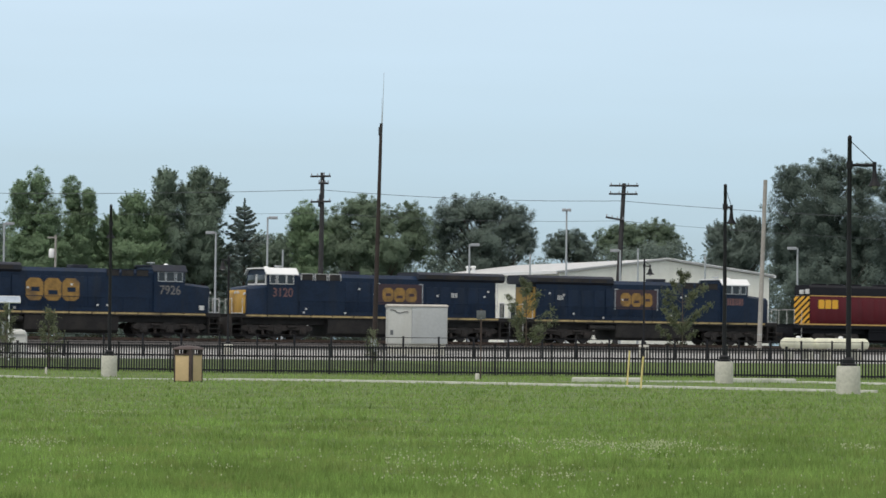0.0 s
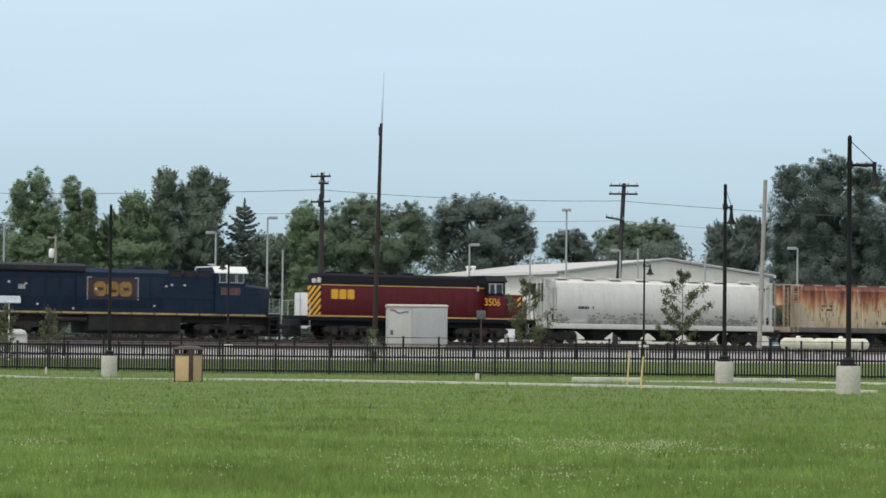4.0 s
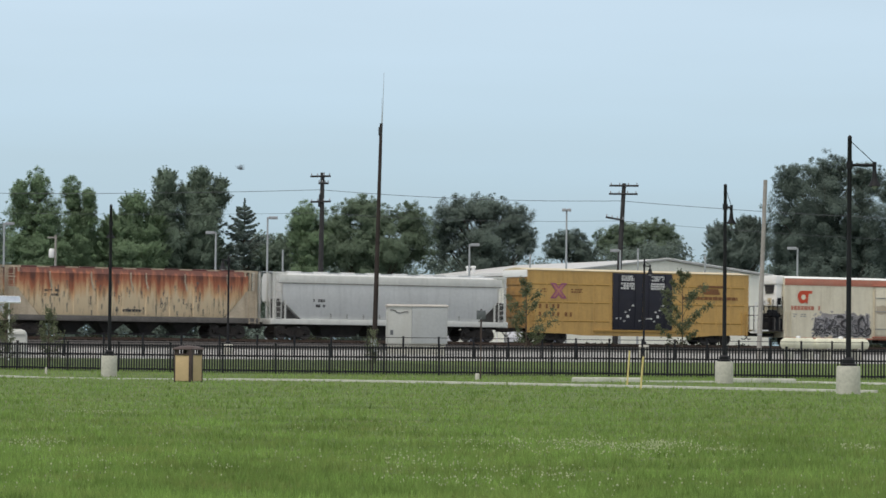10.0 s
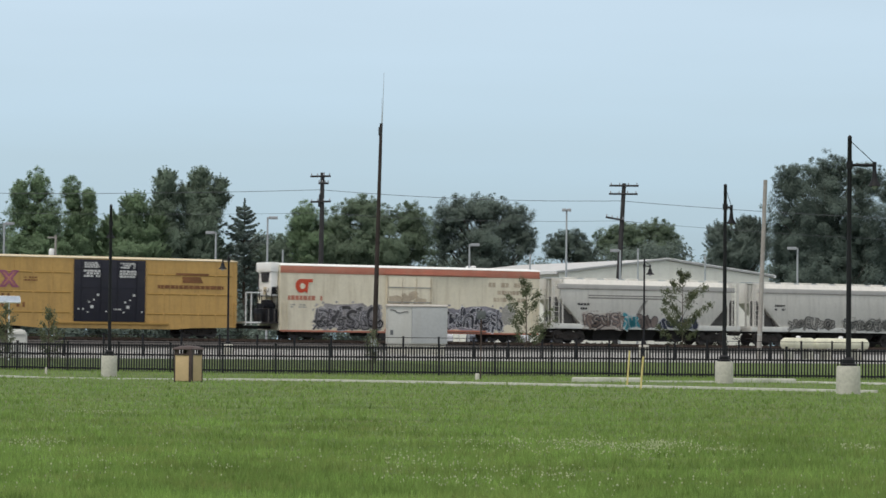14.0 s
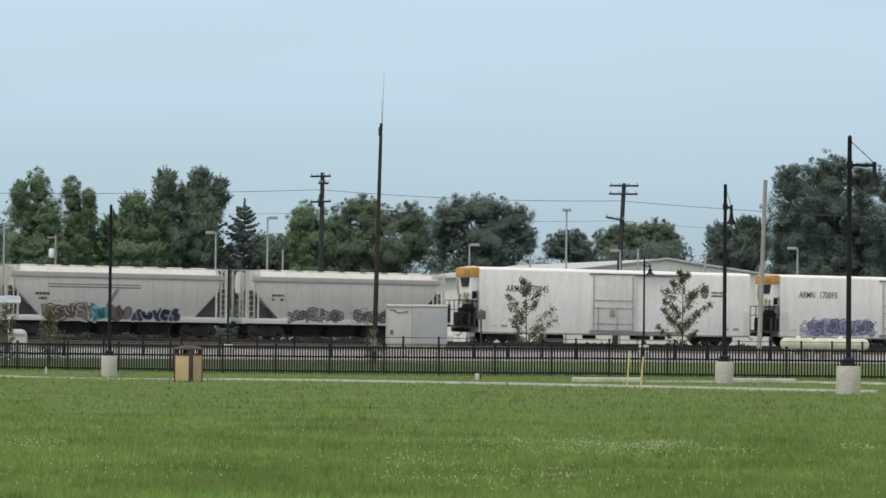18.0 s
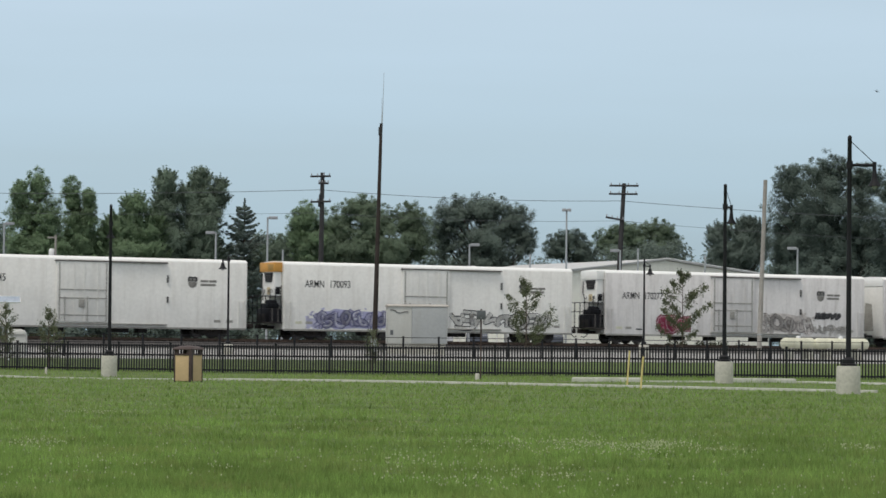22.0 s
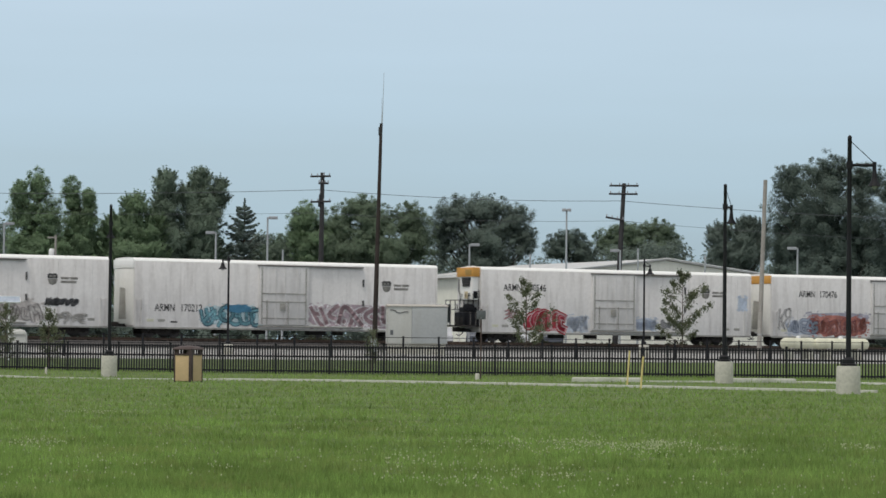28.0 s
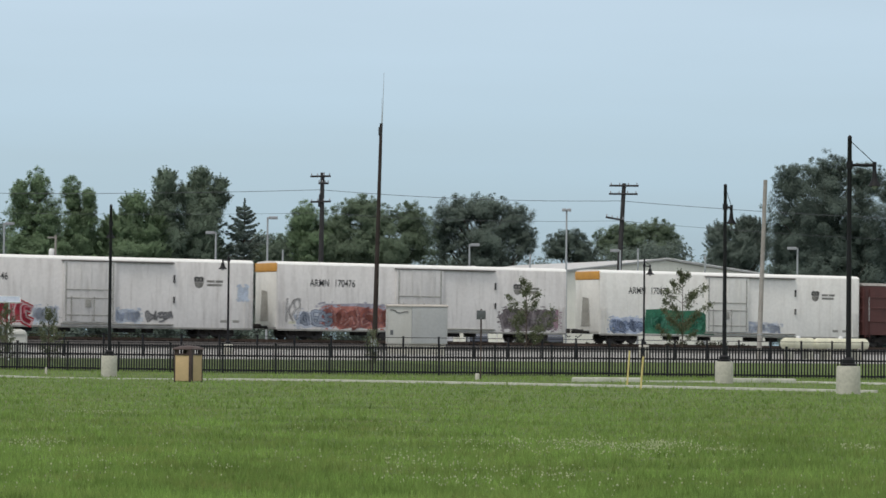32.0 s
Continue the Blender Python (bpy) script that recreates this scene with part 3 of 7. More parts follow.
# ---- warehouse ----
def warehouse():
    t = thing("warehouse", "cream metal warehouse with a low pale gabled roof", "building")
    W, L, E, P = 19.8, 28.9, 6.15, 7.35
    # local x along the gable wall, y along the long wall
    part("wall", M().box(0, W, 0, .2, 0, E), M_CREAM, t)
    part("wall", M().box(0, .2, .2, L - .2, 0, E), M_CREAM, t)
    part("wall", M().box(W - .2, W, .2, L - .2, 0, E), M_CREAM, t)
    part("wall", M().box(0, W, L - .2, L, 0, E), M_CREAM, t)
    part("gable", M().yprism([(0, E), (W, E), (W / 2, P)], .02, .2), M_CREAM, t)
    part("gable", M().yprism([(0, E), (W, E), (W / 2, P)], L - .2, L - .02), M_CREAM, t)
    for s in (0, 1):
        f = (lambda x: W - x) if s else (lambda x: x)
        pr = [(f(-.35), E - .02), (f(W / 2), P + .03), (f(W / 2), P + .15), (f(-.35), E + .1)]
        rf = part("roof", M().yprism(pr, -.3, L + .3), M_ROOFM, t, "pale grey metal roof slope")
        g = M().box(min(f(-.5), f(-.35)), max(f(-.5), f(-.35)), -.3, L + .3, E - .1, E + .14)
        part("gutter", g, M_WHITE, t, "white gutter")
        rk = M().yprism([(f(-.35), E + .1), (f(W / 2), P + .15), (f(W / 2), P + .22), (f(-.35), E + .17)], -.34, -.2)
        part("rake_trim", rk, M_WHITE, t, "white roof edge trim")
    for k in range(12):
        y = 1.6 + k * 2.25
        w = part("window", M().box(-.03, 0.0, y, y + .95, 2.1, 3.7), M_GLASSD, t)
        part("frame", M().box(-.06, -.03, y - .08, y, 2.02, 3.78).box(-.06, -.03, y + .95, y + 1.03, 2.02, 3.78).box(-.06, -.03, y, y + .95, 3.7, 3.78).box(-.06, -.03, y, y + .95, 2.02, 2.1), M_WHITE, w)
    for k in range(3):
        y = 4 + k * 8
        part("downpipe", M().box(-.12, -.02, y - .05, y + .05, 0, E), M_WHITE, t)
    for q in (5.0, 6.1):
        part("roof_vent", M().lathe([(.18, 0), (.18, .5), (.26, .52), (.2, .66)], 10, (2.2, 17 + q, E + .35)), M_WHITE, t)
    t.matrix_basis = pose(9.6, 275.0, 1.2, 0, 0, math.degrees(math.atan2(8, 18.1)))
    return t


warehouse()


# ---- trees ----
def leaves(centres, radii, counts, size, up=0.25, seed=1, flat=1.0, shell=0.55, hearts=None, tilt=.55):
    """Many small leaf faces scattered over lumps; hearts: the middle of the mass that each lump belongs to. Returns an M."""
    rng = np.random.RandomState(seed)
    vs, o = [], 0
    for i, (c, r, n) in enumerate(zip(centres, radii, counts)):
        d = rng.normal(size=(n, 3))
        d /= np.linalg.norm(d, axis=1)[:, None] + 1e-9
        rr = r * (shell + (1 - shell) * rng.rand(n) ** .6) * (1 + .18 * rng.normal(size=n))
        p = np.array(c) + d * rr[:, None] * np.array([1, 1, flat])
        nrm = d * .8 + rng.normal(size=(n, 3)) * tilt + np.array([0, 0, up])
        if hearts is not None:
            out = p - np.array(hearts[i])
            out /= np.linalg.norm(out, axis=1)[:, None] + 1e-9
            nrm += out * .9 - d * .4
        nrm /= np.linalg.norm(nrm, axis=1)[:, None] + 1e-9
        t = np.cross(nrm, rng.normal(size=(n, 3)))
        t /= np.linalg.norm(t, axis=1)[:, None] + 1e-9
        b = np.cross(nrm, t)
        s = size * (.55 + .9 * rng.rand(n))[:, None]
        vs.append(np.stack([p - t * s * .5 - b * s * .34, p + t * s * .55 - b * s * .18, p + b * s * .56 + t * s * .05], 1).reshape(-1, 3))
        o += n * 3
    m = M()
    m.v = [tuple(x) for x in np.concatenate(vs).tolist()]
    m.f = [(k, k + 1, k + 2) for k in range(0, o, 3)]
    return m


def crown(name, m, material, parent):
    me = bpy.data.meshes.new(name)
    me.from_pydata(m.v, [], m.f)
    me.materials.append(material)
    ob = new(name, me)
    ob.parent = parent
    return ob


def tree(x, y, material, label, seed, *lobes, fronds=False):
    """A tree whose crown is a few large masses (dx, z, half width, half height), each made of many leaf clumps."""
    rng = random.Random(seed)
    t = thing("tree", label, "tree", group="trees behind the railway")
    g = ground(x, y)
    top = max(z + rz for _, z, _, rz in lobes) - g
    wide = max(abs(dx) + rx for dx, _, rx, _ in lobes)
    cs, rs, hs, limbs = [], [], [], []
    masses = [(dx, z - g, rx, rz) for dx, z, rx, rz in lobes] + [(0, top * .3, wide * .8, top * .2), (0, top * .5, wide * .6, top * .17)]
    for dx, z, rx, rz in masses:
        dy = rng.uniform(-.5, .3) * wide * .5
        c0 = .36 + .12 * min(rx, rz)
        n = int(12 + 5.4 * rx * rz / c0 ** 2)
        for k in range(n):
            d = Vector((rng.gauss(0, 1), rng.gauss(0, 1), rng.gauss(0, 1))).normalized()
            f = rng.uniform(.2, .6) if k % 3 == 0 else rng.uniform(.68, .95)
            f *= 1 + .5 * noise.noise((d.x * 2.1 + seed, d.y * 2.1 + dx, d.z * 2.1 + z))
            r = c0 * rng.uniform(.6, 1.35)
            c = (dx + d.x * (rx - r * .5) * f, dy + d.y * rx * f, z + d.z * (rz - r * .5) * f)
            cs.append(c)
            rs.append(r)
            hs.append((dx * .6, dy * .6, z - rz * .5))
            if k % 7 == 0:
                limbs.append(((dx * .25, dy * .25, max(top * .15, c[2] - math.hypot(c[0], c[1]) * .8 - 1)), c))
        # sprigs that break the outline: small tufts, or long upswept fronds
        for k in range(int(20 + 9 * rx)):
            d = Vector((rng.gauss(0, 1), rng.gauss(0, .8), rng.gauss(.5, .8))).normalized()
            far = rng.uniform(.88, 1.0) + .2 * rng.random() ** 2
            in_ = .4 if fronds else 0
            p = Vector((dx + d.x * (rx - in_) * far, dy + d.y * rx, z + d.z * max(.4, rz - in_ * 1.5) * far))
            if fronds and d.z > -.2:
                way = (d + Vector((0, 0, .55))).normalized()
                reach = rng.uniform(.6, 1.3)
                for q in range(8):
                    cs.append(tuple(p + way * reach * (q / 7 - .45) + Vector((0, 0, .12 * (q / 7) ** 2))))
                    rs.append(.19 - .019 * q)
                    hs.append((dx * .6, dy * .6, z - rz * .5))
                continue
            cs.append(tuple(p))
            rs.append(rng.uniform(.12, .36) * (1.5 - far * .5))
            hs.append((dx * .6, dy * .6, z - rz * .5))
    ns = [int(min(46, 12 + 100 * r) + 520 * r * r) for r in rs]
    crown("crown", leaves(cs, rs, ns, .125, seed=seed, flat=.85, up=.5, shell=.35, hearts=hs, tilt=.25), material, t)
    part("trunk", M().tube((0, 0, -.4), (.1, 0, top * .3), .02 * top, .017 * top, 10).tube((.1, 0, top * .3), (0, .1, top * .8), .017 * top, .05, 8), M_BARK, t)
    for p, q in limbs:
        part("limb", M().tube(p, q, .03 * wide ** .5, .015, 6), M_BARK, t)
    put(t, x, y)
    return t


def conifer(x, y, h, w, material, label, seed):
    """A spruce: whorls of drooping boughs that shorten towards a thin leader."""
    rng = random.Random(seed)
    t = thing("tree", label, "tree", group="trees behind the railway")
    cs, rs, ns, boughs = [], [], [], M()
    z = h * .12
    while z < h * .97:
        f = z / h
        reach = w / 2 * (1.03 - f) ** .9
        for k in range(9 if f < .8 else 6):
            a = k * .9 + rng.uniform(0, 6.3)
            r = reach * rng.uniform(.55, 1.3)
            lift = r * rng.uniform(.15, .5)
            tip = (math.cos(a) * r, math.sin(a) * r, z + lift)
            boughs.tube((0, 0, z), tip, .03, .01, 5)
            for q in (.3, .55, .8, 1.0):
                cs.append((tip[0] * q, tip[1] * q, z + lift * q * q - .05))
                rs.append((.42 if q < .7 else .28 if q < .95 else .17) * (1.15 - .6 * f))
                ns.append(int(105 * (1.2 - .5 * f)))
        z += h * .04 * (1.25 - .5 * f)
    for k in range(6):
        cs.append((0, 0, h * (.95 + .012 * k)))
        rs.append(.2 - .025 * k)
        ns.append(30)
    crown("crown", leaves(cs, rs, ns, .12, seed=seed, flat=.7, up=.4, shell=.2, tilt=.4), material, t)
    part("trunk", M().tube((0, 0, -.4), (0, 0, h * .98), .2, .02, 8), M_BARK, t)
    part("bough", boughs, M_BARK, t)
    return put(t, x, y)


tree(-36.7, 300, M_LEAF_A, "tall green tree with an uneven pointed crown", 11, (0.2, 15.24, 1.02, 1.63), (-1.37, 14.62, 0.71, 1.12), (-1.12, 12.79, 1.73, 2.03), (1.22, 12.31, 1.32, 2.44), (-0.61, 9.64, 2.64, 2.54), (1.17, 9.15, 2.29, 2.54))
tree(-33.5, 303, M_LEAF_A, "slim tall green tree with an uneven crown", 12, (-0.36, 14.8, 0.87, 1.54), (0.15, 12.34, 1.44, 2.31), (0.41, 9.77, 1.64, 2.31), (1.28, 14.3, 0.56, 0.82), (1.44, 12.35, 0.72, 1.64), (0.92, 9.26, 2.47, 2.57))
tree(-28.2, 305, M_LEAF_A, "green broadleaf tree of middle height", 13, (0.0, 13.7, 1.45, 1.45), (-1.03, 11.83, 2.07, 2.07), (1.24, 11.34, 1.86, 2.33), (0.1, 9.36, 3.1, 2.33), (-2.38, 10.63, 1.14, 2.33), (-0.41, 8.94, 3.88, 2.17), fronds=True)
tree(-25.5, 308, M_LEAF_B, "large spiky-crowned green tree", 14, (-0.16, 16.15, 1.31, 1.31), (-0.16, 13.91, 1.67, 2.35), (-0.78, 12.07, 1.36, 2.09), (0.26, 10.52, 2.09, 2.61), fronds=True)
tree(-22.5, 310, M_LEAF_B, "tall spiky-crowned green tree", 15, (-0.16, 16.49, 1.21, 1.26), (0.58, 14.39, 2.0, 2.1), (1.73, 15.88, 0.79, 0.79), (-0.37, 12.18, 2.52, 2.63), (-1.31, 14.8, 1.16, 1.58), (-0.53, 9.55, 3.15, 2.1), fronds=True)
tree(-15.1, 310, M_LEAF_B, "small dark green tree", 16, (-0.11, 10.31, 0.95, 1.05), (0.21, 9.37, 1.47, 1.42), (-1.42, 9.09, 1.58, 1.16))
tree(-12.4, 306, M_LEAF_A, "round green broadleaf tree", 17, (-0.21, 12.75, 1.5, 1.56), (-0.78, 10.83, 1.24, 1.97), (0.88, 10.33, 1.87, 2.33))
tree(-6.5, 308, M_LEAF_C, "wide green broadleaf tree", 18, (-1.2, 13.82, 1.77, 1.36), (-3.24, 12.23, 1.77, 1.88), (0.42, 12.27, 2.19, 2.19), (3.24, 12.82, 1.77, 1.57), (4.28, 11.0, 1.67, 2.4), (-2.61, 10.15, 3.13, 2.35), (1.57, 10.19, 3.65, 2.19))
tree(4.0, 318, M_LEAF_F, "wide dome-shaped dark green tree", 19, (-0.43, 14.23, 2.69, 1.62), (-3.13, 13.67, 2.05, 1.83), (2.53, 13.02, 2.16, 1.94), (-4.1, 11.61, 1.35, 2.16), (3.88, 11.15, 1.29, 1.72), (0.11, 11.11, 4.1, 2.43))
tree(12.5, 330, M_LEAF_E, "dark green tree behind the warehouse", 20, (0.11, 11.85, 1.57, 1.12), (-1.29, 10.99, 1.34, 1.34), (1.23, 10.46, 1.57, 1.34))
tree(19.9, 340, M_LEAF_C, "green tree behind the warehouse", 21, (-1.15, 12.8, 2.07, 1.15), (2.02, 13.01, 1.96, 1.38), (-3.11, 11.92, 1.61, 1.5), (3.34, 11.69, 1.27, 1.5), (0.0, 11.09, 4.15, 1.73))
tree(28.9, 330, M_LEAF_F, "green tree beyond the warehouse", 22, (1.12, 13.13, 1.34, 1.45), (-1.68, 12.27, 1.45, 1.68), (0.0, 11.16, 2.91, 2.52), (2.24, 11.74, 1.68, 2.8), fronds=True)
tree(34.6, 302, M_LEAF_E, "very large dark green tree with a ragged crown", 23, (0.26, 16.84, 2.35, 2.15), (-3.28, 16.14, 1.54, 1.84), (3.84, 16.46, 2.05, 1.84), (-0.51, 13.45, 4.86, 3.58), (-1.79, 10.37, 3.48, 3.58), (3.84, 11.45, 3.89, 4.09), (-3.84, 10.86, 1.54, 3.58))
tree(42.8, 306, M_LEAF_E, "large dark green tree", 24, (-0.52, 15.51, 2.39, 2.18), (0.0, 12.66, 3.11, 3.11))
conifer(-18.5, 310, 13.3, 11.2, M_LEAF_D, "dark green pointed conifer tree", 31)

# low woods that fill the distance
rng_ = random.Random(5)
cs, rs, ns = [], [], []
for k in range(230):
    x = -52 + k * .47
    y = 322 + rng_.uniform(0, 26)
    cs.append((x, y, ground(x, y) + rng_.uniform(1.2, 10.6 if x < -12 else 9.4)))
    rs.append(rng_.uniform(1.3, 2.2))
    ns.append(420)
for k in range(170):
    x = -55 + k * .66
    y = 296 + rng_.uniform(0, 16) + (30 if 6 < x < 32 else 0)
    cs.append((x, y, ground(x, y) + rng_.uniform(.4, 2.4)))
    rs.append(rng_.uniform(.9, 1.5))
    ns.append(240)
wd = crown("distant_woods", leaves(cs, rs, [2 * n for n in ns], .26, seed=3, up=.5, tilt=.4), M_LEAF_F, None)
tagged(wd, "dense dark green woods behind the car park", "woods", kind="stuff")


def young_tree(x, y, h, w, seed, n=420, z_lo=.38, lean=0.0):
    rng = random.Random(seed)
    t = thing("young_tree", "young thin tree with sparse leaves beside the fence", "tree", group="young trees")
    br, cs, rs, ns = M(), [], [], []
    part("trunk", M().tube((0, 0, -.1), (lean * .5, 0, h * .5), .035, .025, 8).tube((lean * .5, 0, h * .5), (lean, 0, h * .95), .025, .008, 6), M_BARK, t)
    for k in range(18):
        f = z_lo + (1 - z_lo) * (k + .5) / 18
        a = k * 2.4 + rng.uniform(-.5, .5)
        env = math.sin(math.pi * min(1, (f - z_lo) / (1 - z_lo) * .75 + .22)) * w / 2
        r = env * rng.uniform(.5, 1.1)
        tip = (lean * f + math.cos(a) * r, math.sin(a) * r, h * f + rng.uniform(0, .15))
        br.tube((lean * f * .9, 0, h * f - r * .7), tip, .012, .004, 5)
        for g in (.55, .8, 1.0):
            cs.append(tuple(Vector((lean * f * .9, 0, h * f - r * .7)).lerp(Vector(tip), g)))
            rs.append(rng.uniform(.13, .27))
            ns.append(max(10, n // 9))
    part("branch", br, M_BARK, t)
    crown("crown", leaves(cs, rs, ns, .07, seed=seed, shell=.1), M_LEAF_Y, t)
    return put(t, x, y)


young_tree(3.68, 146.0, 4.0, 2.5, 3, 620)
young_tree(10.3, 143.0, 4.45, 2.75, 4, 800)
young_tree(-17.4, 147.5, 2.6, 1.25, 5, 300, .2)
young_tree(-19.3, 147.5, 2.7, 1.1, 6, 260, .2)
young_tree(-3.0, 143.5, 1.75, .9, 7, 100, .25)


# ---- parked cars beyond the track ----
def paint(name, col):
    return mat(name, col, 0.25, 0.1, var=0.04)


M_CARS = [paint("white_car_paint", (.6, .6, .58)), paint("silver_car_paint", (.45, .46, .48)), paint("dark_car_paint", (.06, .07, .09))]
M_TYRE = mat("tyre_rubber", (.02, .02, .02), .85)


def parked_car(x, y, rz, colour, label):
    t = thing("parked_car", label, "car", group="cars parked beyond the railway")
    side = [(0, .35), (.1, .75), (1.05, .92), (1.75, 1.42), (3.25, 1.45), (3.95, 1.0), (4.4, .92), (4.45, .4), (4.1, .25), (.3, .25)]
    body = M().loft([[(px, yy, pz) for px, pz in side] for yy in (-.85, .85)])
    b = part("body", body, colour, t)
    part("windscreen", M().loft([[(px, yy, pz) for px, pz in ((1.3, 1.02), (1.82, 1.38), (3.2, 1.4), (3.7, 1.02))] for yy in (-.862, .862)]), M_GLASSD, t)
    for wx in (.85, 3.55):
        for wy in (-.78, .78):
            w = part("wheel", M().tube((wx, wy - .1, .32), (wx, wy + .1, .32), .32, n=16), M_TYRE, t)
            part("rim", M().tube((wx, wy - .11, .32), (wx, wy + .11, .32), .19, n=12), M_GALV, w)
    t.matrix_basis = pose(x, y, ground(x, y) + .03, 0, 0, rz)
    return t


first = {}
cr = random.Random(8)
for k in range(20):
    u = -14 + k * 3.4
    ci = cr.choice([0, 1, 2, 2])
    x, y = on_track(u, -26 - (k % 3) * .4)
    if x < -6:
        continue
    lab = ("white", "silver", "dark blue")[ci] + " car parked in a row on the asphalt"
    rz = math.degrees(TH) + 62 + cr.uniform(-3, 3)
    if ci in first:
        copy_thing(first[ci], pose(x, y, ground(x, y) + .03, 0, 0, rz))
    else:
        first[ci] = parked_car(x, y, rz, M_CARS[ci], lab)


def box_trailer(x, y, rz):
    t = thing("box_trailer", "white box trailer parked beyond the railway", "trailer", group="white box trailers")
    part("body", M().box(0, 9.0, -1.25, 1.25, 1.2, 4.0, .03), M_WHITE, t)
    for k in range(12):
        part("side_post", M().box(.3 + k * .75, .36 + k * .75, -1.28, -1.25, 1.25, 3.95), M_GALV, t)
    part("landing_gear", M().box(1.6, 1.75, -.8, -.65, 0, 1.2).box(1.6, 1.75, .65, .8, 0, 1.2), M_GRIMEB, t)
    for wx in (7.0, 8.1):
        for wy in (-1.05, 1.05):
            part("wheel", M().tube((wx, wy - .14, .5), (wx, wy + .14, .5), .5, n=16), M_TYRE, t)
    part("bumper", M().box(8.8, 9.0, -1.2, 1.2, .45, .6), M_GALV, t)
    t.matrix_basis = pose(x, y, ground(x, y) + .03, 0, 0, rz)
    return t


M_GRIMEB = mat("black_steel", (.03, .03, .03), .7)
bt = box_trailer(-11.6, 262.5, 5)


# ---- weeds beyond the track, added to darken the pale strip under the cars ----
cs, rs, ns = [], [], []
for k in range(330):
    u = -38 + k * .36
    x, y = on_track(u, -7.5 + rng_.uniform(-1.2, 1.2))
    tall = .22 + .42 * max(0, noise.noise((u * .23, 7.7, 0)) + .35) + rng_.uniform(-.1, .12)
    cs.append((x, y, ground(x, y) + tall * .55))
    rs.append(tall * .55)
    ns.append(70)
weeds = crown("trackside_weeds", leaves(cs, rs, ns, .14, seed=12, up=.2, flat=1.1), M_LEAF_W, None)
tagged(weeds, "added dark weeds that break up the pale strip beneath the cars", "weeds", kind="stuff")


# ---- grass blades and clover ----
def grass():
    rng = np.random.RandomState(4)
    n = 170000
    d = 1 / (1 / 23.0 + rng.rand(n) * (1 / 95.0 - 1 / 23.0))
    d[150000:] = 92 + rng.rand(20000) * 64
    x = (rng.rand(n) * 2 - 1) * d * .142
    nz = np.array([noise.noise((p * 1.1, q * .42, 0)) + .6 * noise.noise((p * 3.3, q * 1.3, 5)) for p, q in zip(x.tolist(), d.tolist())])
    tuft = np.array([noise.noise((p * 6.5, q * 3.1, 2)) + .6 * noise.noise((p * 15, q * 7, 9)) for p, q in zip(x.tolist(), d.tolist())])
    h = (.03 + .05 * rng.rand(n) ** 2) * (1 + .75 * np.clip(nz, -.7, 1)) * (1 + .7 * np.clip(tuft, -.6, 1)) + .03 * (rng.rand(n) > .975) + .04 * (d > 112)
    # coarser tufts here and there
    k = rng.randint(0, n, 3600)
    for j in range(5):
        i = rng.randint(0, n, 3600)
        x[i], d[i] = x[k] + rng.normal(size=3600) * .012, d[k] + rng.normal(size=3600) * .02
        h[i] = .07 + .06 * rng.rand(3600)
    wv = .0035 + .00011 * d
    a = rng.rand(n) * 6.283
    lx, ly = rng.normal(size=n) * .028, rng.normal(size=n) * .028
    g = np.array([ground(float(p), float(q)) for p, q in zip(x, d)])
    dx, dy = np.cos(a) * wv, np.sin(a) * wv
    p0 = np.stack([x - dx, d - dy, g - .005], 1)
    p1 = np.stack([x + dx, d + dy, g - .005], 1)
    p2 = np.stack([x + lx, d + ly, g + h], 1)
    vs = np.stack([p0, p1, p2], 1).reshape(-1, 3)
    me = bpy.data.meshes.new("grass")
    me.from_pydata(vs.tolist(), [], np.arange(n * 3).reshape(-1, 3).tolist())
    me.materials.append(M_BLADE)
    tagged(new("grass_blades", me), "short green grass blades of the lawn", "grass", kind="stuff")
    # clover heads in drifts
    m = M()
    r2 = random.Random(9)
    k = 0
    drifts = [(1.35, 35.5, .6, 2.6), (1.9, 35.6, .55, 2.6), (2.45, 35.5, .5, 2.4), (-.2, 29.5, .5, 2.6), (.34, 36, .4, 2.6), (.9, 27.6, .3, 1.6), (4.5, 36, .3, 1.4), (-4.3, 34.7, .35, 1.5), (-5.3, 51, .55, 1.2), (.2, 26, .5, 1.2)]
    while k < 1900:
        if r2.random() < .52:
            cx, cd, rx, rd = r2.choice(drifts[:3] * 2 + drifts)
            xx, dd = r2.gauss(cx, rx * .6), r2.gauss(cd, rd * .55)
            if noise.noise((xx * 2.2, dd * .8, 4)) < -.12:
                continue
        else:
            dd = 1 / (1 / 23.5 + r2.random() * (1 / 80.0 - 1 / 23.5))
            xx = (r2.random() * 2 - 1) * dd * .14
            if noise.noise((xx * .5, dd * .15, 8)) < r2.uniform(-.2, .35):
                continue
        if dd < 22:
            continue
        r = .0036 + .0042 * r2.random() + .00003 * dd
        z = ground(xx, dd) + .05 + .05 * r2.random()
        m.add([(xx + r, dd, z), (xx - r, dd, z), (xx, dd + r, z), (xx, dd - r, z), (xx, dd, z + r * 1.7), (xx, dd, z - r)],
              [(0, 2, 4), (2, 1, 4), (1, 3, 4), (3, 0, 4), (2, 0, 5), (1, 2, 5), (3, 1, 5), (0, 3, 5)])
        k += 1
    me = bpy.data.meshes.new("clover")
    me.from_pydata(m.v, [], m.f)
    me.materials.append(M_CLOVER)
    tagged(new("clover_flowers", me), "small white clover flowers scattered in the lawn", "flowers", kind="stuff")


grass()
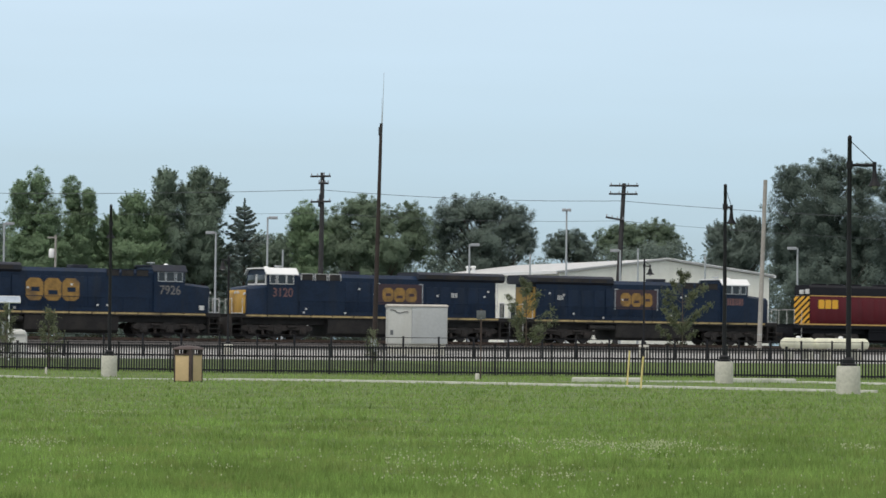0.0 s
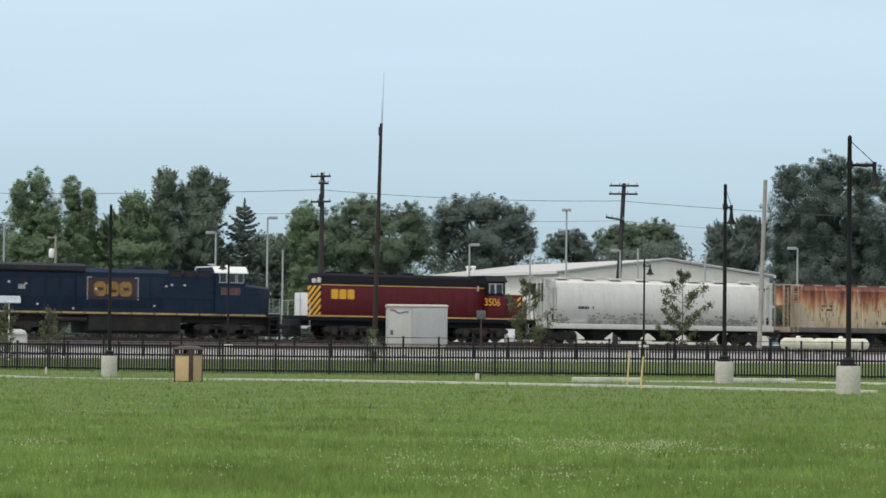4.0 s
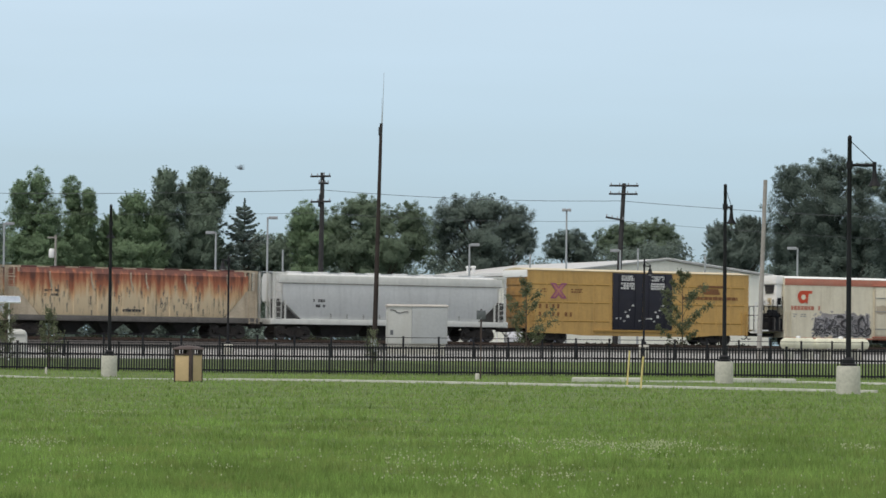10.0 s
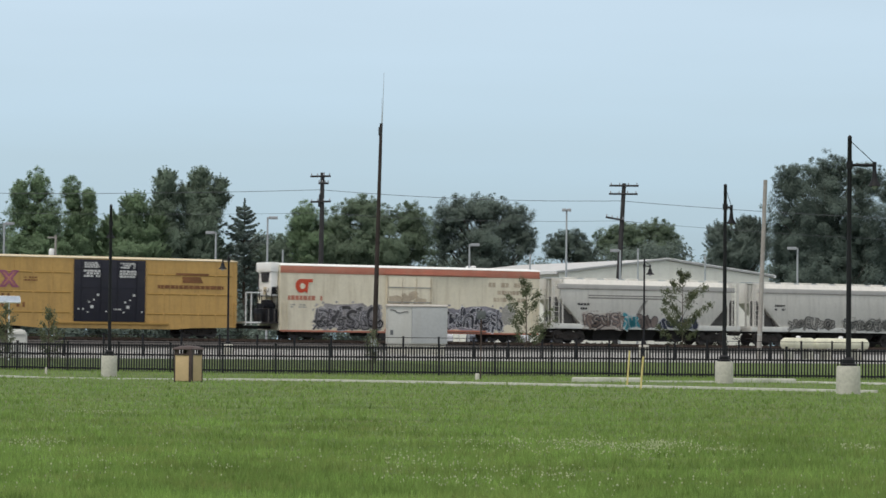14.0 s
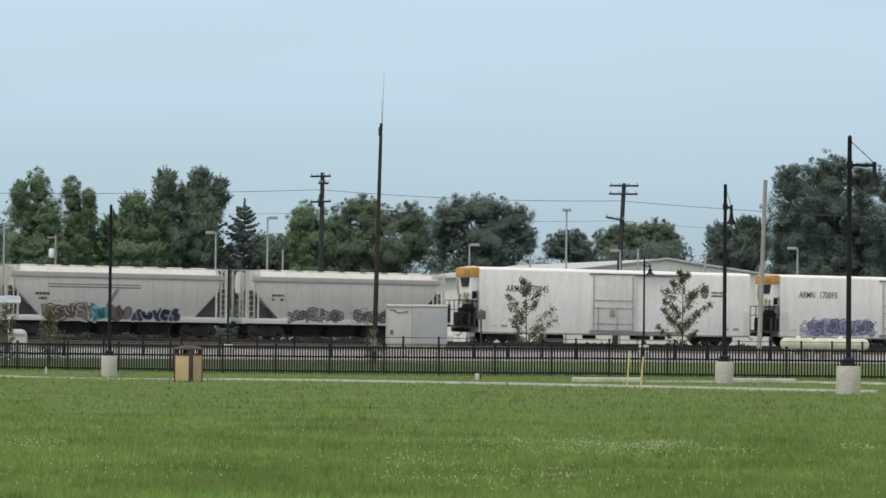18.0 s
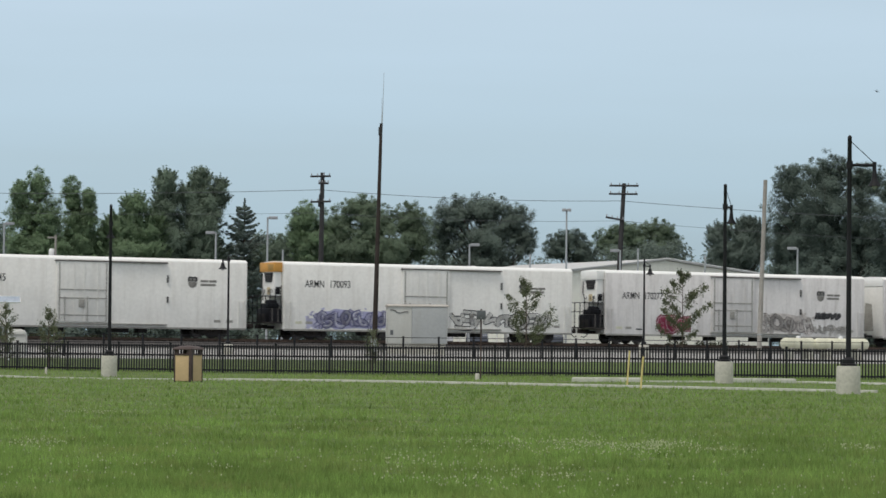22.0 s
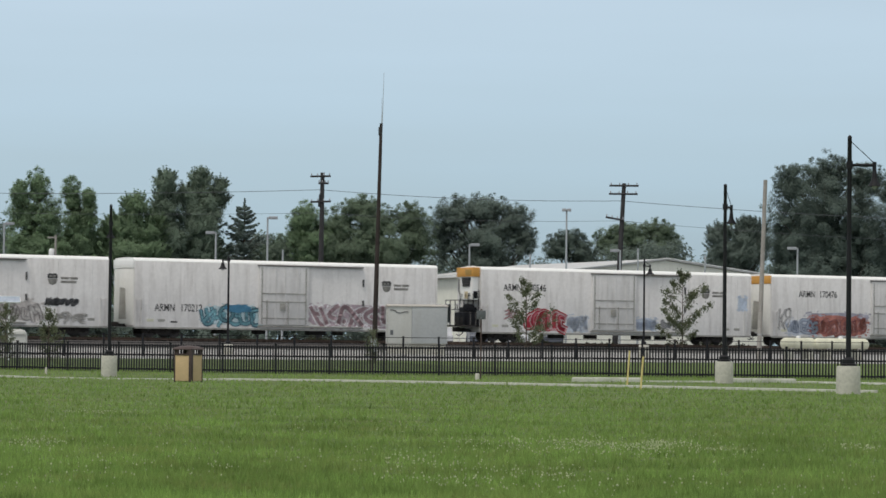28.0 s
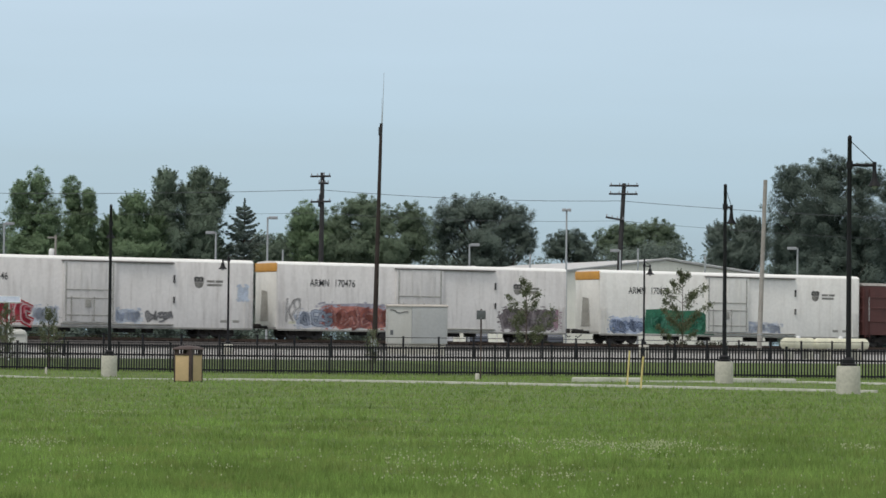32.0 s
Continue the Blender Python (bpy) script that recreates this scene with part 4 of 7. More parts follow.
# ---- the train ----
M_BLUE = mat("dark_blue_loco_paint", (0.009, 0.021, 0.047), 0.45, var=0.25, scale=0.8, dirt=(0.018, 0.024, 0.034), dirt_amt=0.7, streak=True, spec=0.22)
M_BLUEROOF = mat("sooty_blue_roof", (0.011, 0.015, 0.027), 0.7, var=0.3, dirt=(0.02, 0.02, 0.02), dirt_amt=0.7)
M_GOLD = mat("gold_paint", (0.52, 0.30, 0.045), 0.5, var=0.15, scale=1.2, dirt=(0.2, 0.13, 0.05), dirt_amt=0.45, streak=True)
M_GOLDDIM = mat("faded_gold_paint", (0.33, 0.19, 0.04), 0.55, var=0.25, scale=2, dirt=(0.09, 0.07, 0.05), dirt_amt=0.7)
M_SILL = mat("pale_dirty_gold_stripe", (0.46, 0.34, 0.15), 0.6, var=0.35, scale=2, dirt=(0.12, 0.09, 0.06), dirt_amt=0.8)
M_NUMBER = mat("dusty_grey_number_paint", (0.17, 0.16, 0.15), 0.6, var=0.3)
M_DIMNUM = mat("dull_red_number_paint", (0.17, 0.085, 0.08), 0.6, var=0.3)
M_EMBLEM = mat("weathered_gold_emblem_paint", (0.30, 0.17, 0.04), 0.6, var=0.4, scale=3, dirt=(0.08, 0.06, 0.05), dirt_amt=0.8)
M_BOXBG = mat("dark_maroon_panel_paint", (0.045, 0.022, 0.028), 0.5, var=0.2)
M_GRIME = mat("black_underframe_grime", (0.022, 0.02, 0.019), 0.85, var=0.4, scale=2, dirt=(0.06, 0.05, 0.042), dirt_amt=0.6)
M_TRUCK = mat("dusty_cast_steel", (0.035, 0.03, 0.027), 0.85, var=0.4, scale=3, dirt=(0.08, 0.06, 0.05), dirt_amt=0.5)
M_WHEEL = mat("worn_wheel_steel", (0.07, 0.06, 0.055), 0.6, 0.3, var=0.3)
M_CABROOF = mat("white_cab_roof", (0.8, 0.8, 0.78), 0.5, var=0.05)
M_MAROON = mat("maroon_loco_paint", (0.108, 0.010, 0.016), 0.42, var=0.12, dirt=(0.06, 0.012, 0.015), dirt_amt=0.5, streak=True, spec=0.25)
M_LOCOBLK = mat("black_loco_paint", (0.009, 0.009, 0.012), 0.55, var=0.2, spec=0.2)
M_SAFETY = mat("amber_yellow_paint", (0.80, 0.42, 0.03), 0.5, var=0.08)
M_STRIPE = mat("pale_amber_stripe_paint", (0.56, 0.34, 0.10), 0.55, var=0.15)
M_REEFER = mat("dirty_white_reefer_paint", (0.79, 0.78, 0.735), 0.5, var=0.07, scale=0.5, dirt=(0.40, 0.36, 0.31), dirt_amt=0.28, streak=True, runs=0.16)
M_REEFER2 = mat("greyed_white_reefer_paint", (0.70, 0.68, 0.66), 0.5, var=0.07, scale=0.5, dirt=(0.33, 0.30, 0.28), dirt_amt=0.42, streak=True, runs=0.42)
M_ROOFW = mat("bright_white_roof_paint", (0.84, 0.84, 0.81), 0.5, var=0.04)
M_ROOFC = mat("cream_roof_paint", (0.56, 0.47, 0.30), 0.6, var=0.1)
M_SEAM = mat("grimy_panel_seam", (0.33, 0.32, 0.29), 0.8, var=0.3)
M_TRACKD = mat("dark_door_track", (0.12, 0.11, 0.10), 0.7, var=0.3)
M_ORANGE = mat("faded_orange_paint", (0.60, 0.30, 0.055), 0.55, var=0.12, dirt=(0.4, 0.2, 0.08), dirt_amt=0.4)
M_BOXY = mat("yellow_boxcar_paint", (0.53, 0.325, 0.10), 0.55, var=0.08, scale=0.6, dirt=(0.27, 0.17, 0.06), dirt_amt=0.45, streak=True, runs=0.45)
# end wall colour holds both its dirt and the shading of the corrugations
M_BOXEND = mat("dirty_shaded_end_paint", (0.34, 0.19, 0.055), 0.65, var=0.25, dirt=(0.10, 0.06, 0.03), dirt_amt=0.75, streak=True, runs=0.5)
# boxcar yellow darkened: the shade of creases and gaps is put into the paint
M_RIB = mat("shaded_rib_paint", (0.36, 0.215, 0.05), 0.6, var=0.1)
M_DOORB = mat("dark_blue_door_paint", (0.009, 0.009, 0.019), 0.6, var=0.3, dirt=(0.025, 0.02, 0.025), dirt_amt=0.5)
M_STENCIL = mat("dark_stencil_paint", (0.04, 0.04, 0.042), 0.7, var=0.2)
M_STENCILW = mat("white_stencil_paint", (0.6, 0.6, 0.58), 0.7, var=0.2)
M_STENCILB = mat("brown_stencil_paint", (0.20, 0.085, 0.03), 0.7, var=0.25)
M_PURPLE = mat("magenta_cross_paint", (0.30, 0.09, 0.17), 0.7, var=0.2)
M_PINK = mat("salmon_inlay_paint", (0.44, 0.19, 0.13), 0.7, var=0.2)
M_CRYO = mat("cream_reefer_paint", (0.74, 0.68, 0.53), 0.5, var=0.06, scale=0.6, dirt=(0.42, 0.34, 0.22), dirt_amt=0.45, streak=True, runs=0.4)
M_CRYOR = mat("faded_red_band_paint", (0.46, 0.17, 0.11), 0.6, var=0.15, dirt=(0.45, 0.28, 0.2), dirt_amt=0.5)
M_CRYOL = mat("bright_red_paint", (0.55, 0.06, 0.02), 0.5, var=0.1)
M_HOPW = mat("pale_hopper_paint", (0.66, 0.66, 0.62), 0.5, var=0.06, scale=0.5, dirt=(0.32, 0.31, 0.28), dirt_amt=0.22, streak=True, runs=0.22)
M_HOPG = mat("light_grey_hopper_paint", (0.68, 0.685, 0.675), 0.42, var=0.06, scale=0.5, dirt=(0.3, 0.3, 0.29), dirt_amt=0.22, streak=True, runs=0.22)
M_HOPC = mat("warm_grey_hopper_paint", (0.69, 0.67, 0.615), 0.5, var=0.06, scale=0.5, dirt=(0.3, 0.28, 0.25), dirt_amt=0.25, streak=True, runs=0.28)
M_CHORD = mat("grey_chord_paint", (0.42, 0.41, 0.39), 0.6, var=0.1)
# the shade inside the open hopper ends, given as a dark colour
M_HOPD = mat("shaded_end_bay", (0.09, 0.085, 0.08), 0.8, var=0.3)
M_BEIGE = mat("dirty_beige_paint", (0.50, 0.42, 0.31), 0.7, var=0.2, dirt=(0.15, 0.09, 0.06), dirt_amt=0.6, streak=True)
M_BROWNCAR = mat("oxide_brown_car_paint", (0.11, 0.04, 0.035), 0.6, var=0.15, dirt=(0.06, 0.035, 0.03), dirt_amt=0.5, streak=True)
M_GREYPART = mat("stained_grey_patch", (0.24, 0.23, 0.21), 0.8, var=0.4, scale=3)


def rust_mat():
    """Tan hopper paint rusting from the roof down in streaks."""
    m = mat("rusting_tan_hopper_paint", (0.44, 0.36, 0.24), 0.75, var=0.12, scale=0.8, bump=0.25, bscale=9)
    ln, b = m.node_tree.links, m.node_tree.nodes["Principled BSDF"]
    base = b.inputs["Base Color"].links[0].from_socket
    co = nd(m, "ShaderNodeTexCoord")
    sep = nd(m, "ShaderNodeSeparateXYZ")
    ln.new(co.outputs["Object"], sep.inputs[0])
    mp2 = nd(m, "ShaderNodeMapping")
    mp2.inputs["Scale"].default_value = (1.9, 1.0, 0.16)
    ln.new(co.outputs["Object"], mp2.inputs["Vector"])
    n = nd(m, "ShaderNodeTexNoise", Scale=1.5, Detail=7.0, Roughness=0.65)
    ln.new(mp2.outputs["Vector"], n.inputs["Vector"])
    h = nd(m, "ShaderNodeMapRange")
    h.inputs[1].default_value, h.inputs[2].default_value = 1.6, 4.4
    h.inputs[3].default_value, h.inputs[4].default_value = -0.40, 0.45
    ln.new(sep.outputs["Z"], h.inputs[0])
    ad = nd(m, "ShaderNodeMath")
    ad.operation = "ADD"
    ln.new(h.outputs[0], ad.inputs[0])
    ln.new(n.outputs["Fac"], ad.inputs[1])
    rp_ = nd(m, "ShaderNodeValToRGB")
    rp_.color_ramp.elements[0].position, rp_.color_ramp.elements[0].color = 0.36, (0.80, 0.63, 0.41, 1)
    e = rp_.color_ramp.elements.new(0.52)
    e.color = (0.70, 0.44, 0.24, 1)
    e = rp_.color_ramp.elements.new(0.70)
    e.color = (0.42, 0.135, 0.065, 1)
    rp_.color_ramp.elements[-1].position, rp_.color_ramp.elements[-1].color = 0.9, (0.105, 0.03, 0.024, 1)
    ln.new(ad.outputs[0], rp_.inputs["Fac"])
    mx = nd(m, "ShaderNodeMix")
    mx.data_type = "RGBA"
    mx.inputs[0].default_value = 0.95
    ln.new(base, mx.inputs[6])
    ln.new(rp_.outputs["Color"], mx.inputs[7])
    # dark narrow runs
    mp3 = nd(m, "ShaderNodeMapping")
    mp3.inputs["Scale"].default_value = (6.5, 1.0, 0.42)
    ln.new(co.outputs["Object"], mp3.inputs["Vector"])
    n3 = nd(m, "ShaderNodeTexNoise", Scale=1.3, Detail=3.0)
    ln.new(mp3.outputs["Vector"], n3.inputs["Vector"])
    r3 = nd(m, "ShaderNodeMapRange")
    r3.inputs[1].default_value, r3.inputs[2].default_value = 0.56, 0.64
    r3.inputs[3].default_value, r3.inputs[4].default_value = 0.0, 0.6
    ln.new(n3.outputs["Fac"], r3.inputs[0])
    mx2 = nd(m, "ShaderNodeMix")
    mx2.data_type = "RGBA"
    mx2.inputs[7].default_value = (0.10, 0.05, 0.035, 1)
    ln.new(r3.outputs[0], mx2.inputs[0])
    ln.new(mx.outputs[2], mx2.inputs[6])
    ln.new(mx2.outputs[2], b.inputs["Base Color"])
    return m


M_RUST = rust_mat()
MOVERS, WHEELSETS = [], []
SIDE = -1.6


def rolling(t, u0):
    """The car rides the track; u0 is where its left end stands at the clip's start."""
    MOVERS.append((t, u0))
    return t


_text = {}


def lettering(body, x, z, height, parent, material, width=None, y=SIDE - .006):
    """Painted characters on the car's side, lower left corner at x, z."""
    key = (body, height, width)
    if key not in _text:
        c = bpy.data.curves.new("lettering", "FONT")
        c.body, c.size, c.extrude, c.offset = body, height / .7, .002, height * .013
        o = bpy.data.objects.new("lettering", c)
        me = bpy.data.meshes.new_from_object(o)
        xs = [q.co.x for q in me.vertices]
        k = (width / (max(xs) - min(xs))) if width else 1
        for q in me.vertices:
            q.co.x = (q.co.x - min(xs)) * k
        bpy.data.objects.remove(o)
        _text[key] = me
    me = _text[key].copy()
    me.materials.clear()
    me.materials.append(material)
    ob = new("lettering", me)
    ob.parent = parent
    ob.matrix_basis = pose(x, y, z, 90, 0, 0)
    return ob


def bars(parent, x, z, w, h, rows, material, seed=1, y=SIDE - .005, name="stencil_line", gap=.45, dens=.75):
    """Illegible stencilled lines as rows of short bars."""
    rng = random.Random(seed)
    rh = h / rows
    for r in range(rows):
        m = M()
        q = x
        while q < x + w - .03:
            L = rng.uniform(.08, .22) * (w ** .5)
            if rng.random() < dens:
                m.box(q, min(q + L, x + w), y, y + .003, z + h - (r + 1) * rh + rh * gap * .5, z + h - r * rh - rh * gap * .5)
            q += L + .05
        if m.v:
            tagged(part(name, m, material, parent, smooth=0), kind="stuff")


def patch(parent, name, poly, material, y=SIDE - .004, label=""):
    """A flat painted shape on the side: polygon in x, z."""
    m = M().yprism(poly, y, y + .003)
    return part(name, m, material, parent, label, smooth=0)


def blob(cx, cz, rx, rz, rng, n=16, rough=.18):
    return [(cx + rx * math.cos(2 * math.pi * i / n) * (1 + rng.uniform(-rough, rough)), cz + rz * math.sin(2 * math.pi * i / n) * (1 + rng.uniform(-rough, rough))) for i in range(n)]


def ribbon(m, pts, w, y):
    for (a, b) in zip(pts, pts[1:]):
        d = Vector((b[0] - a[0], b[1] - a[1]))
        if d.length < 1e-4:
            continue
        nrm = Vector((-d.y, d.x)).normalized() * w / 2
        e = d.normalized() * w * .3
        m.add([(a[0] - e.x + nrm.x, y, a[1] - e.y + nrm.y), (a[0] - e.x - nrm.x, y, a[1] - e.y - nrm.y), (b[0] + e.x - nrm.x, y, b[1] + e.y - nrm.y), (b[0] + e.x + nrm.x, y, b[1] + e.y + nrm.y)], [(0, 1, 2, 3)])


_spray = {}


def spray(col):
    if col not in _spray:
        _spray[col] = mat("spray_paint", col, 0.55, var=0.3, scale=2.2, dirt=tuple(min(1, c * 1.5 + .12) for c in col), dirt_amt=0.55)
    return _spray[col]


FIGURES = [[[(1, .85), (.5, 1), (0, .8), (.2, .55), (.8, .45), (1, .2), (.5, 0), (0, .12)]],
           [[(.5, 1), (.05, .75), (.05, .25), (.5, 0), (.95, .25), (.95, .75), (.5, 1)], [(.5, .7), (.5, .3)]],
           [[(0, 0), (0, 1), (.7, 1), (1, .75), (.6, .5), (.1, .5)], [(.4, .5), (1, 0)]],
           [[(0, 0), (0, 1)], [(1, 1), (.1, .5), (1, 0)]],
           [[(1, 1), (.1, 1), (.05, .5), (.05, 0), (1, 0)], [(.05, .5), (.8, .5)]],
           [[(0, 0), (.15, 1), (.5, .2), (.85, 1), (1, 0)]],
           [[(0, 0), (.4, 1), (.65, 1), (1, 0)], [(.2, .35), (.85, .35)]],
           [[(0, 1), (.05, .2), (.5, 0), (.95, .2), (1, 1)], [(.5, 1), (.5, .3)]]]


def rounded(pts, times=2):
    """Cuts the corners of a line of points, keeping its ends."""
    for _ in range(times):
        out = [pts[0]]
        for (ax, az), (bx, bz) in zip(pts, pts[1:]):
            out += [(ax * .75 + bx * .25, az * .75 + bz * .25), (ax * .25 + bx * .75, az * .25 + bz * .75)]
        pts = out + [pts[-1]]
    return pts


def cloud(parent, x0, x1, z0, z1, col, seed, y=SIDE - .003):
    """A soft-edged field of colour: one ragged patch with small overspray flecks round it."""
    rng = random.Random(seed)
    n = 44
    poly = []
    for i in range(n):
        a = 2 * math.pi * i / n
        poly.append(((x0 + x1) / 2 + (x1 - x0) * .51 * math.copysign(abs(math.cos(a)) ** .4, math.cos(a)) * rng.uniform(.93, 1.04), (z0 + z1) / 2 + (z1 - z0) * .5 * math.copysign(abs(math.sin(a)) ** .5, math.sin(a)) * rng.uniform(.76, 1.1)))
    patch(parent, "graffiti_cloud", poly, spray(col), y, "faded sprayed colour cloud")
    m = M()
    for k in range(26):
        a = rng.uniform(0, 6.28)
        m.yprism(blob((x0 + x1) / 2 + (x1 - x0) * .54 * math.copysign(abs(math.cos(a)) ** .4, math.cos(a)), max(z0, (z0 + z1) / 2 + (z1 - z0) * .56 * math.copysign(abs(math.sin(a)) ** .5, math.sin(a))), rng.uniform(.04, .14), rng.uniform(.03, .09), rng, 7, .4), y - .0008 - .0002 * (k % 5), y)
    tagged(part("overspray", m, spray(col), parent, smooth=0), kind="stuff")


def block_graffiti(parent, x0, x1, z0, z1, fill, line, seed, letters=5, haze=None, halo=None, pen=.3, edge=.16, shine=None):
    """Abstract sprayed piece: rounded, overlapping figures with a contrasting outline."""
    rng = random.Random(seed)
    if haze:
        cloud(parent, x0, x1, z0, z1, haze, seed)
    fills, lines, halos, glints = M(), M(), M(), M()
    w = (x1 - x0) / letters
    last = None
    for k in range(letters * 2):
        lean = rng.uniform(-.35, .35)
        mid, half = x0 + w * (k + .5) / 2, w * rng.uniform(.34, .5)
        a, b = max(x0, mid - half) + pen * .4, min(x1, mid + half) - pen * .4
        lo, hi = z0 + pen * .5 + rng.uniform(0, .22) * (z1 - z0), z1 - pen * .5 - rng.uniform(0, .26) * (z1 - z0)
        fig = rng.choice([g for g in FIGURES if g is not last])
        last, mirror, upside = fig, rng.random() < .5, rng.random() < .5
        ca, sa = math.cos(rng.uniform(-.5, .5)), math.sin(rng.uniform(-.5, .5))
        d = .0042 * (k % 3)
        for q in fig[:1 if k % 3 == 2 else 2]:
            pts = []
            for gx, gz in rounded(q):
                gx, gz = 1 - gx if mirror else gx, 1 - gz if upside else gz
                gx, gz = .5 + (gx - .5) * ca - (gz - .5) * sa * .6, .5 + (gx - .5) * sa * .6 + (gz - .5) * ca
                pts.append((min(x1, max(x0, a + (b - a) * gx + lean * (gz - .5) * w)), min(z1 - pen * .4, max(z0 + pen * .4, lo + (hi - lo) * gz))))
            ribbon(fills, pts, pen * rng.uniform(.75, 1.1), SIDE - .013 - d)
            ribbon(lines, pts, pen + edge, SIDE - .0115 - d)
            if halo:
                ribbon(halos, pts, pen + edge + .2, SIDE - .0055 - .0004 * k)
            if shine:
                ribbon(glints, [(u + pen * .16, v + pen * .16) for u, v in pts[1:len(pts) // 2 + 1]], pen * .22, SIDE - .0146 - d)
    tagged(part("graffiti_fill", fills, spray(fill), parent, "sprayed graffiti shapes", smooth=0), kind="stuff")
    tagged(part("graffiti_outline", lines, spray(line), parent, smooth=0), kind="stuff")
    if halo:
        tagged(part("graffiti_halo", halos, spray(halo), parent, smooth=0), kind="stuff")
    if shine:
        tagged(part("graffiti_shine", glints, spray(shine), parent, smooth=0), kind="stuff")


# -- running gear --
def wheelset(parent, x, r=.457):
    key = round(r, 3)
    m = M()
    for sy in (-1, 1):
        m.tube((0, sy * .72, 0), (0, sy * .86, 0), r * .97, r * .97, 24)
        m.tube((0, sy * .69, 0), (0, sy * .72, 0), r * 1.04, r * 1.04, 24)
        m.tube((0, sy * .86, 0), (0, sy * .90, 0), .2, .16, 12)
    m.tube((0, -.95, 0), (0, .95, 0), .08, n=10)
    for k in range(4):
        a = k * math.pi / 2
        m.box(.26 * math.cos(a) - .03, .26 * math.cos(a) + .03, -.875, -.86, .26 * math.sin(a) - .03, .26 * math.sin(a) + .03)
    ws = part("wheelset", m, M_WHEEL, parent)
    ws.matrix_parent_inverse = Matrix.Translation((x, 0, r))
    WHEELSETS.append(ws)
    return ws


def truck2(parent, x):
    """Two-axle freight truck centred at x."""
    f = M()
    for sy in (-1, 1):
        y0, y1 = (sy * 1.0 - .07, sy * 1.0 + .07)
        f.yprism([(x - 1.15, .36), (x - 1.15, .6), (x - .75, .66), (x - .35, .82), (x + .35, .82), (x + .75, .66), (x + 1.15, .6), (x + 1.15, .36), (x + .72, .38), (x + .42, .22), (x - .42, .22), (x - .72, .38)], y0, y1)
        for k in (-.16, 0, .16):
            f.tube((x + k, sy * 1.06, .36), (x + k, sy * 1.06, .62), .065, n=8)
        for k in (-.89, .89):
            f.tube((x + k, sy * 1.0, .457), (x + k, sy * 1.13, .457), .14, .12, 10)
    f.box(x - .22, x + .22, -1.0, 1.0, .55, .86, .03)
    t = part("truck", f, M_TRUCK, parent, "grimy two-axle truck frame")
    for k in (-.89, .89):
        wheelset(t, x + k)
    return t


def truck3(parent, x, r=.53, pitch=1.9):
    f = M()
    L = pitch + .75
    for sy in (-1, 1):
        y0, y1 = (sy * 1.12 - .09, sy * 1.12 + .09)
        f.yprism([(x - L, .62), (x - L, .82), (x - L + .3, .95), (x + L - .3, .95), (x + L, .82), (x + L, .62), (x + pitch + .3, .52), (x + pitch * .5, .66), (x + .3, .52), (x - .3, .52), (x - pitch * .5, .66), (x - pitch - .3, .52)], y0, y1)
        for k in (-pitch, 0, pitch):
            f.box(x + k - .24, x + k + .24, sy * 1.24 - .06, sy * 1.24 + .06, .34, .8, .04)
            f.tube((x + k, sy * 1.18, .53), (x + k, sy * 1.34, .53), .15, .12, 10)
        for k in (-.55, .55):
            f.tube((x + k * pitch, sy * 1.2, .3), (x + k * pitch, sy * 1.2, .62), .09, n=8)
            f.tube((x + k * pitch - .3, sy * 1.25, .85), (x + k * pitch + .35, sy * 1.25, .85), .1, n=8)
    f.box(x - .4, x + .4, -1.1, 1.1, .6, 1.0, .03)
    t = part("truck", f, M_TRUCK, parent, "grimy three-axle truck frame")
    # motor drums and a dark plate, added to block daylight between the wheels
    for k in (-pitch, 0, pitch):
        part("traction_motor", M().tube((x + k + .5, -.62, .56), (x + k + .5, .62, .56), .36, n=14).box(x + k + .05, x + k + .9, -.6, .6, .5, .95, .04), M_GRIME, t)
    part("brake_rigging", M().tube((x - L + .2, -1.0, .3), (x + L - .2, -1.0, .3), .05, n=6).box(x - L + .1, x + L - .1, -.68, -.62, .55, 1.15), M_GRIME, t)
    for k in (-pitch, 0, pitch):
        wheelset(t, x + k, r)
    return t


def coupler(parent, x, d):
    c = M().box(min(x, x + d * .75), max(x, x + d * .75), -.12, .12, .72, .98, .02).box(min(x + d * .5, x + d * .85), max(x + d * .5, x + d * .85), -.22, .2, .7, 1.02, .05)
    p = part("coupler", c, M_TRUCK, parent)
    h = M().path([(x + d * .2, -.35, 1.0), (x + d * .35, -.38, .6), (x + d * .6, -.36, .42), (x + d * .8, -.3, .5)], .03)
    part("brake_hose", h, M_GRIME, p)


def ladder(parent, x, z0, z1, material, y=SIDE - .05, w=.42, axis="x"):
    m = M()
    n = int((z1 - z0) / .38)
    for k in (0, w):
        if axis == "x":
            m.box(x + k - .025, x + k + .025, y - .02, y + .04, z0, z1)
        else:
            m.box(x - .02, x + .04, y + k - .025, y + k + .025, z0, z1)
    for i in range(n + 1):
        z = z0 + .1 + (z1 - z0 - .2) * i / max(1, n)
        if axis == "x":
            m.tube((x, y - .01, z), (x + w, y - .01, z), .016, n=5)
        else:
            m.tube((x - .01, y, z), (x - .01, y + w, z), .016, n=5)
    return part("ladder", m, material, parent)


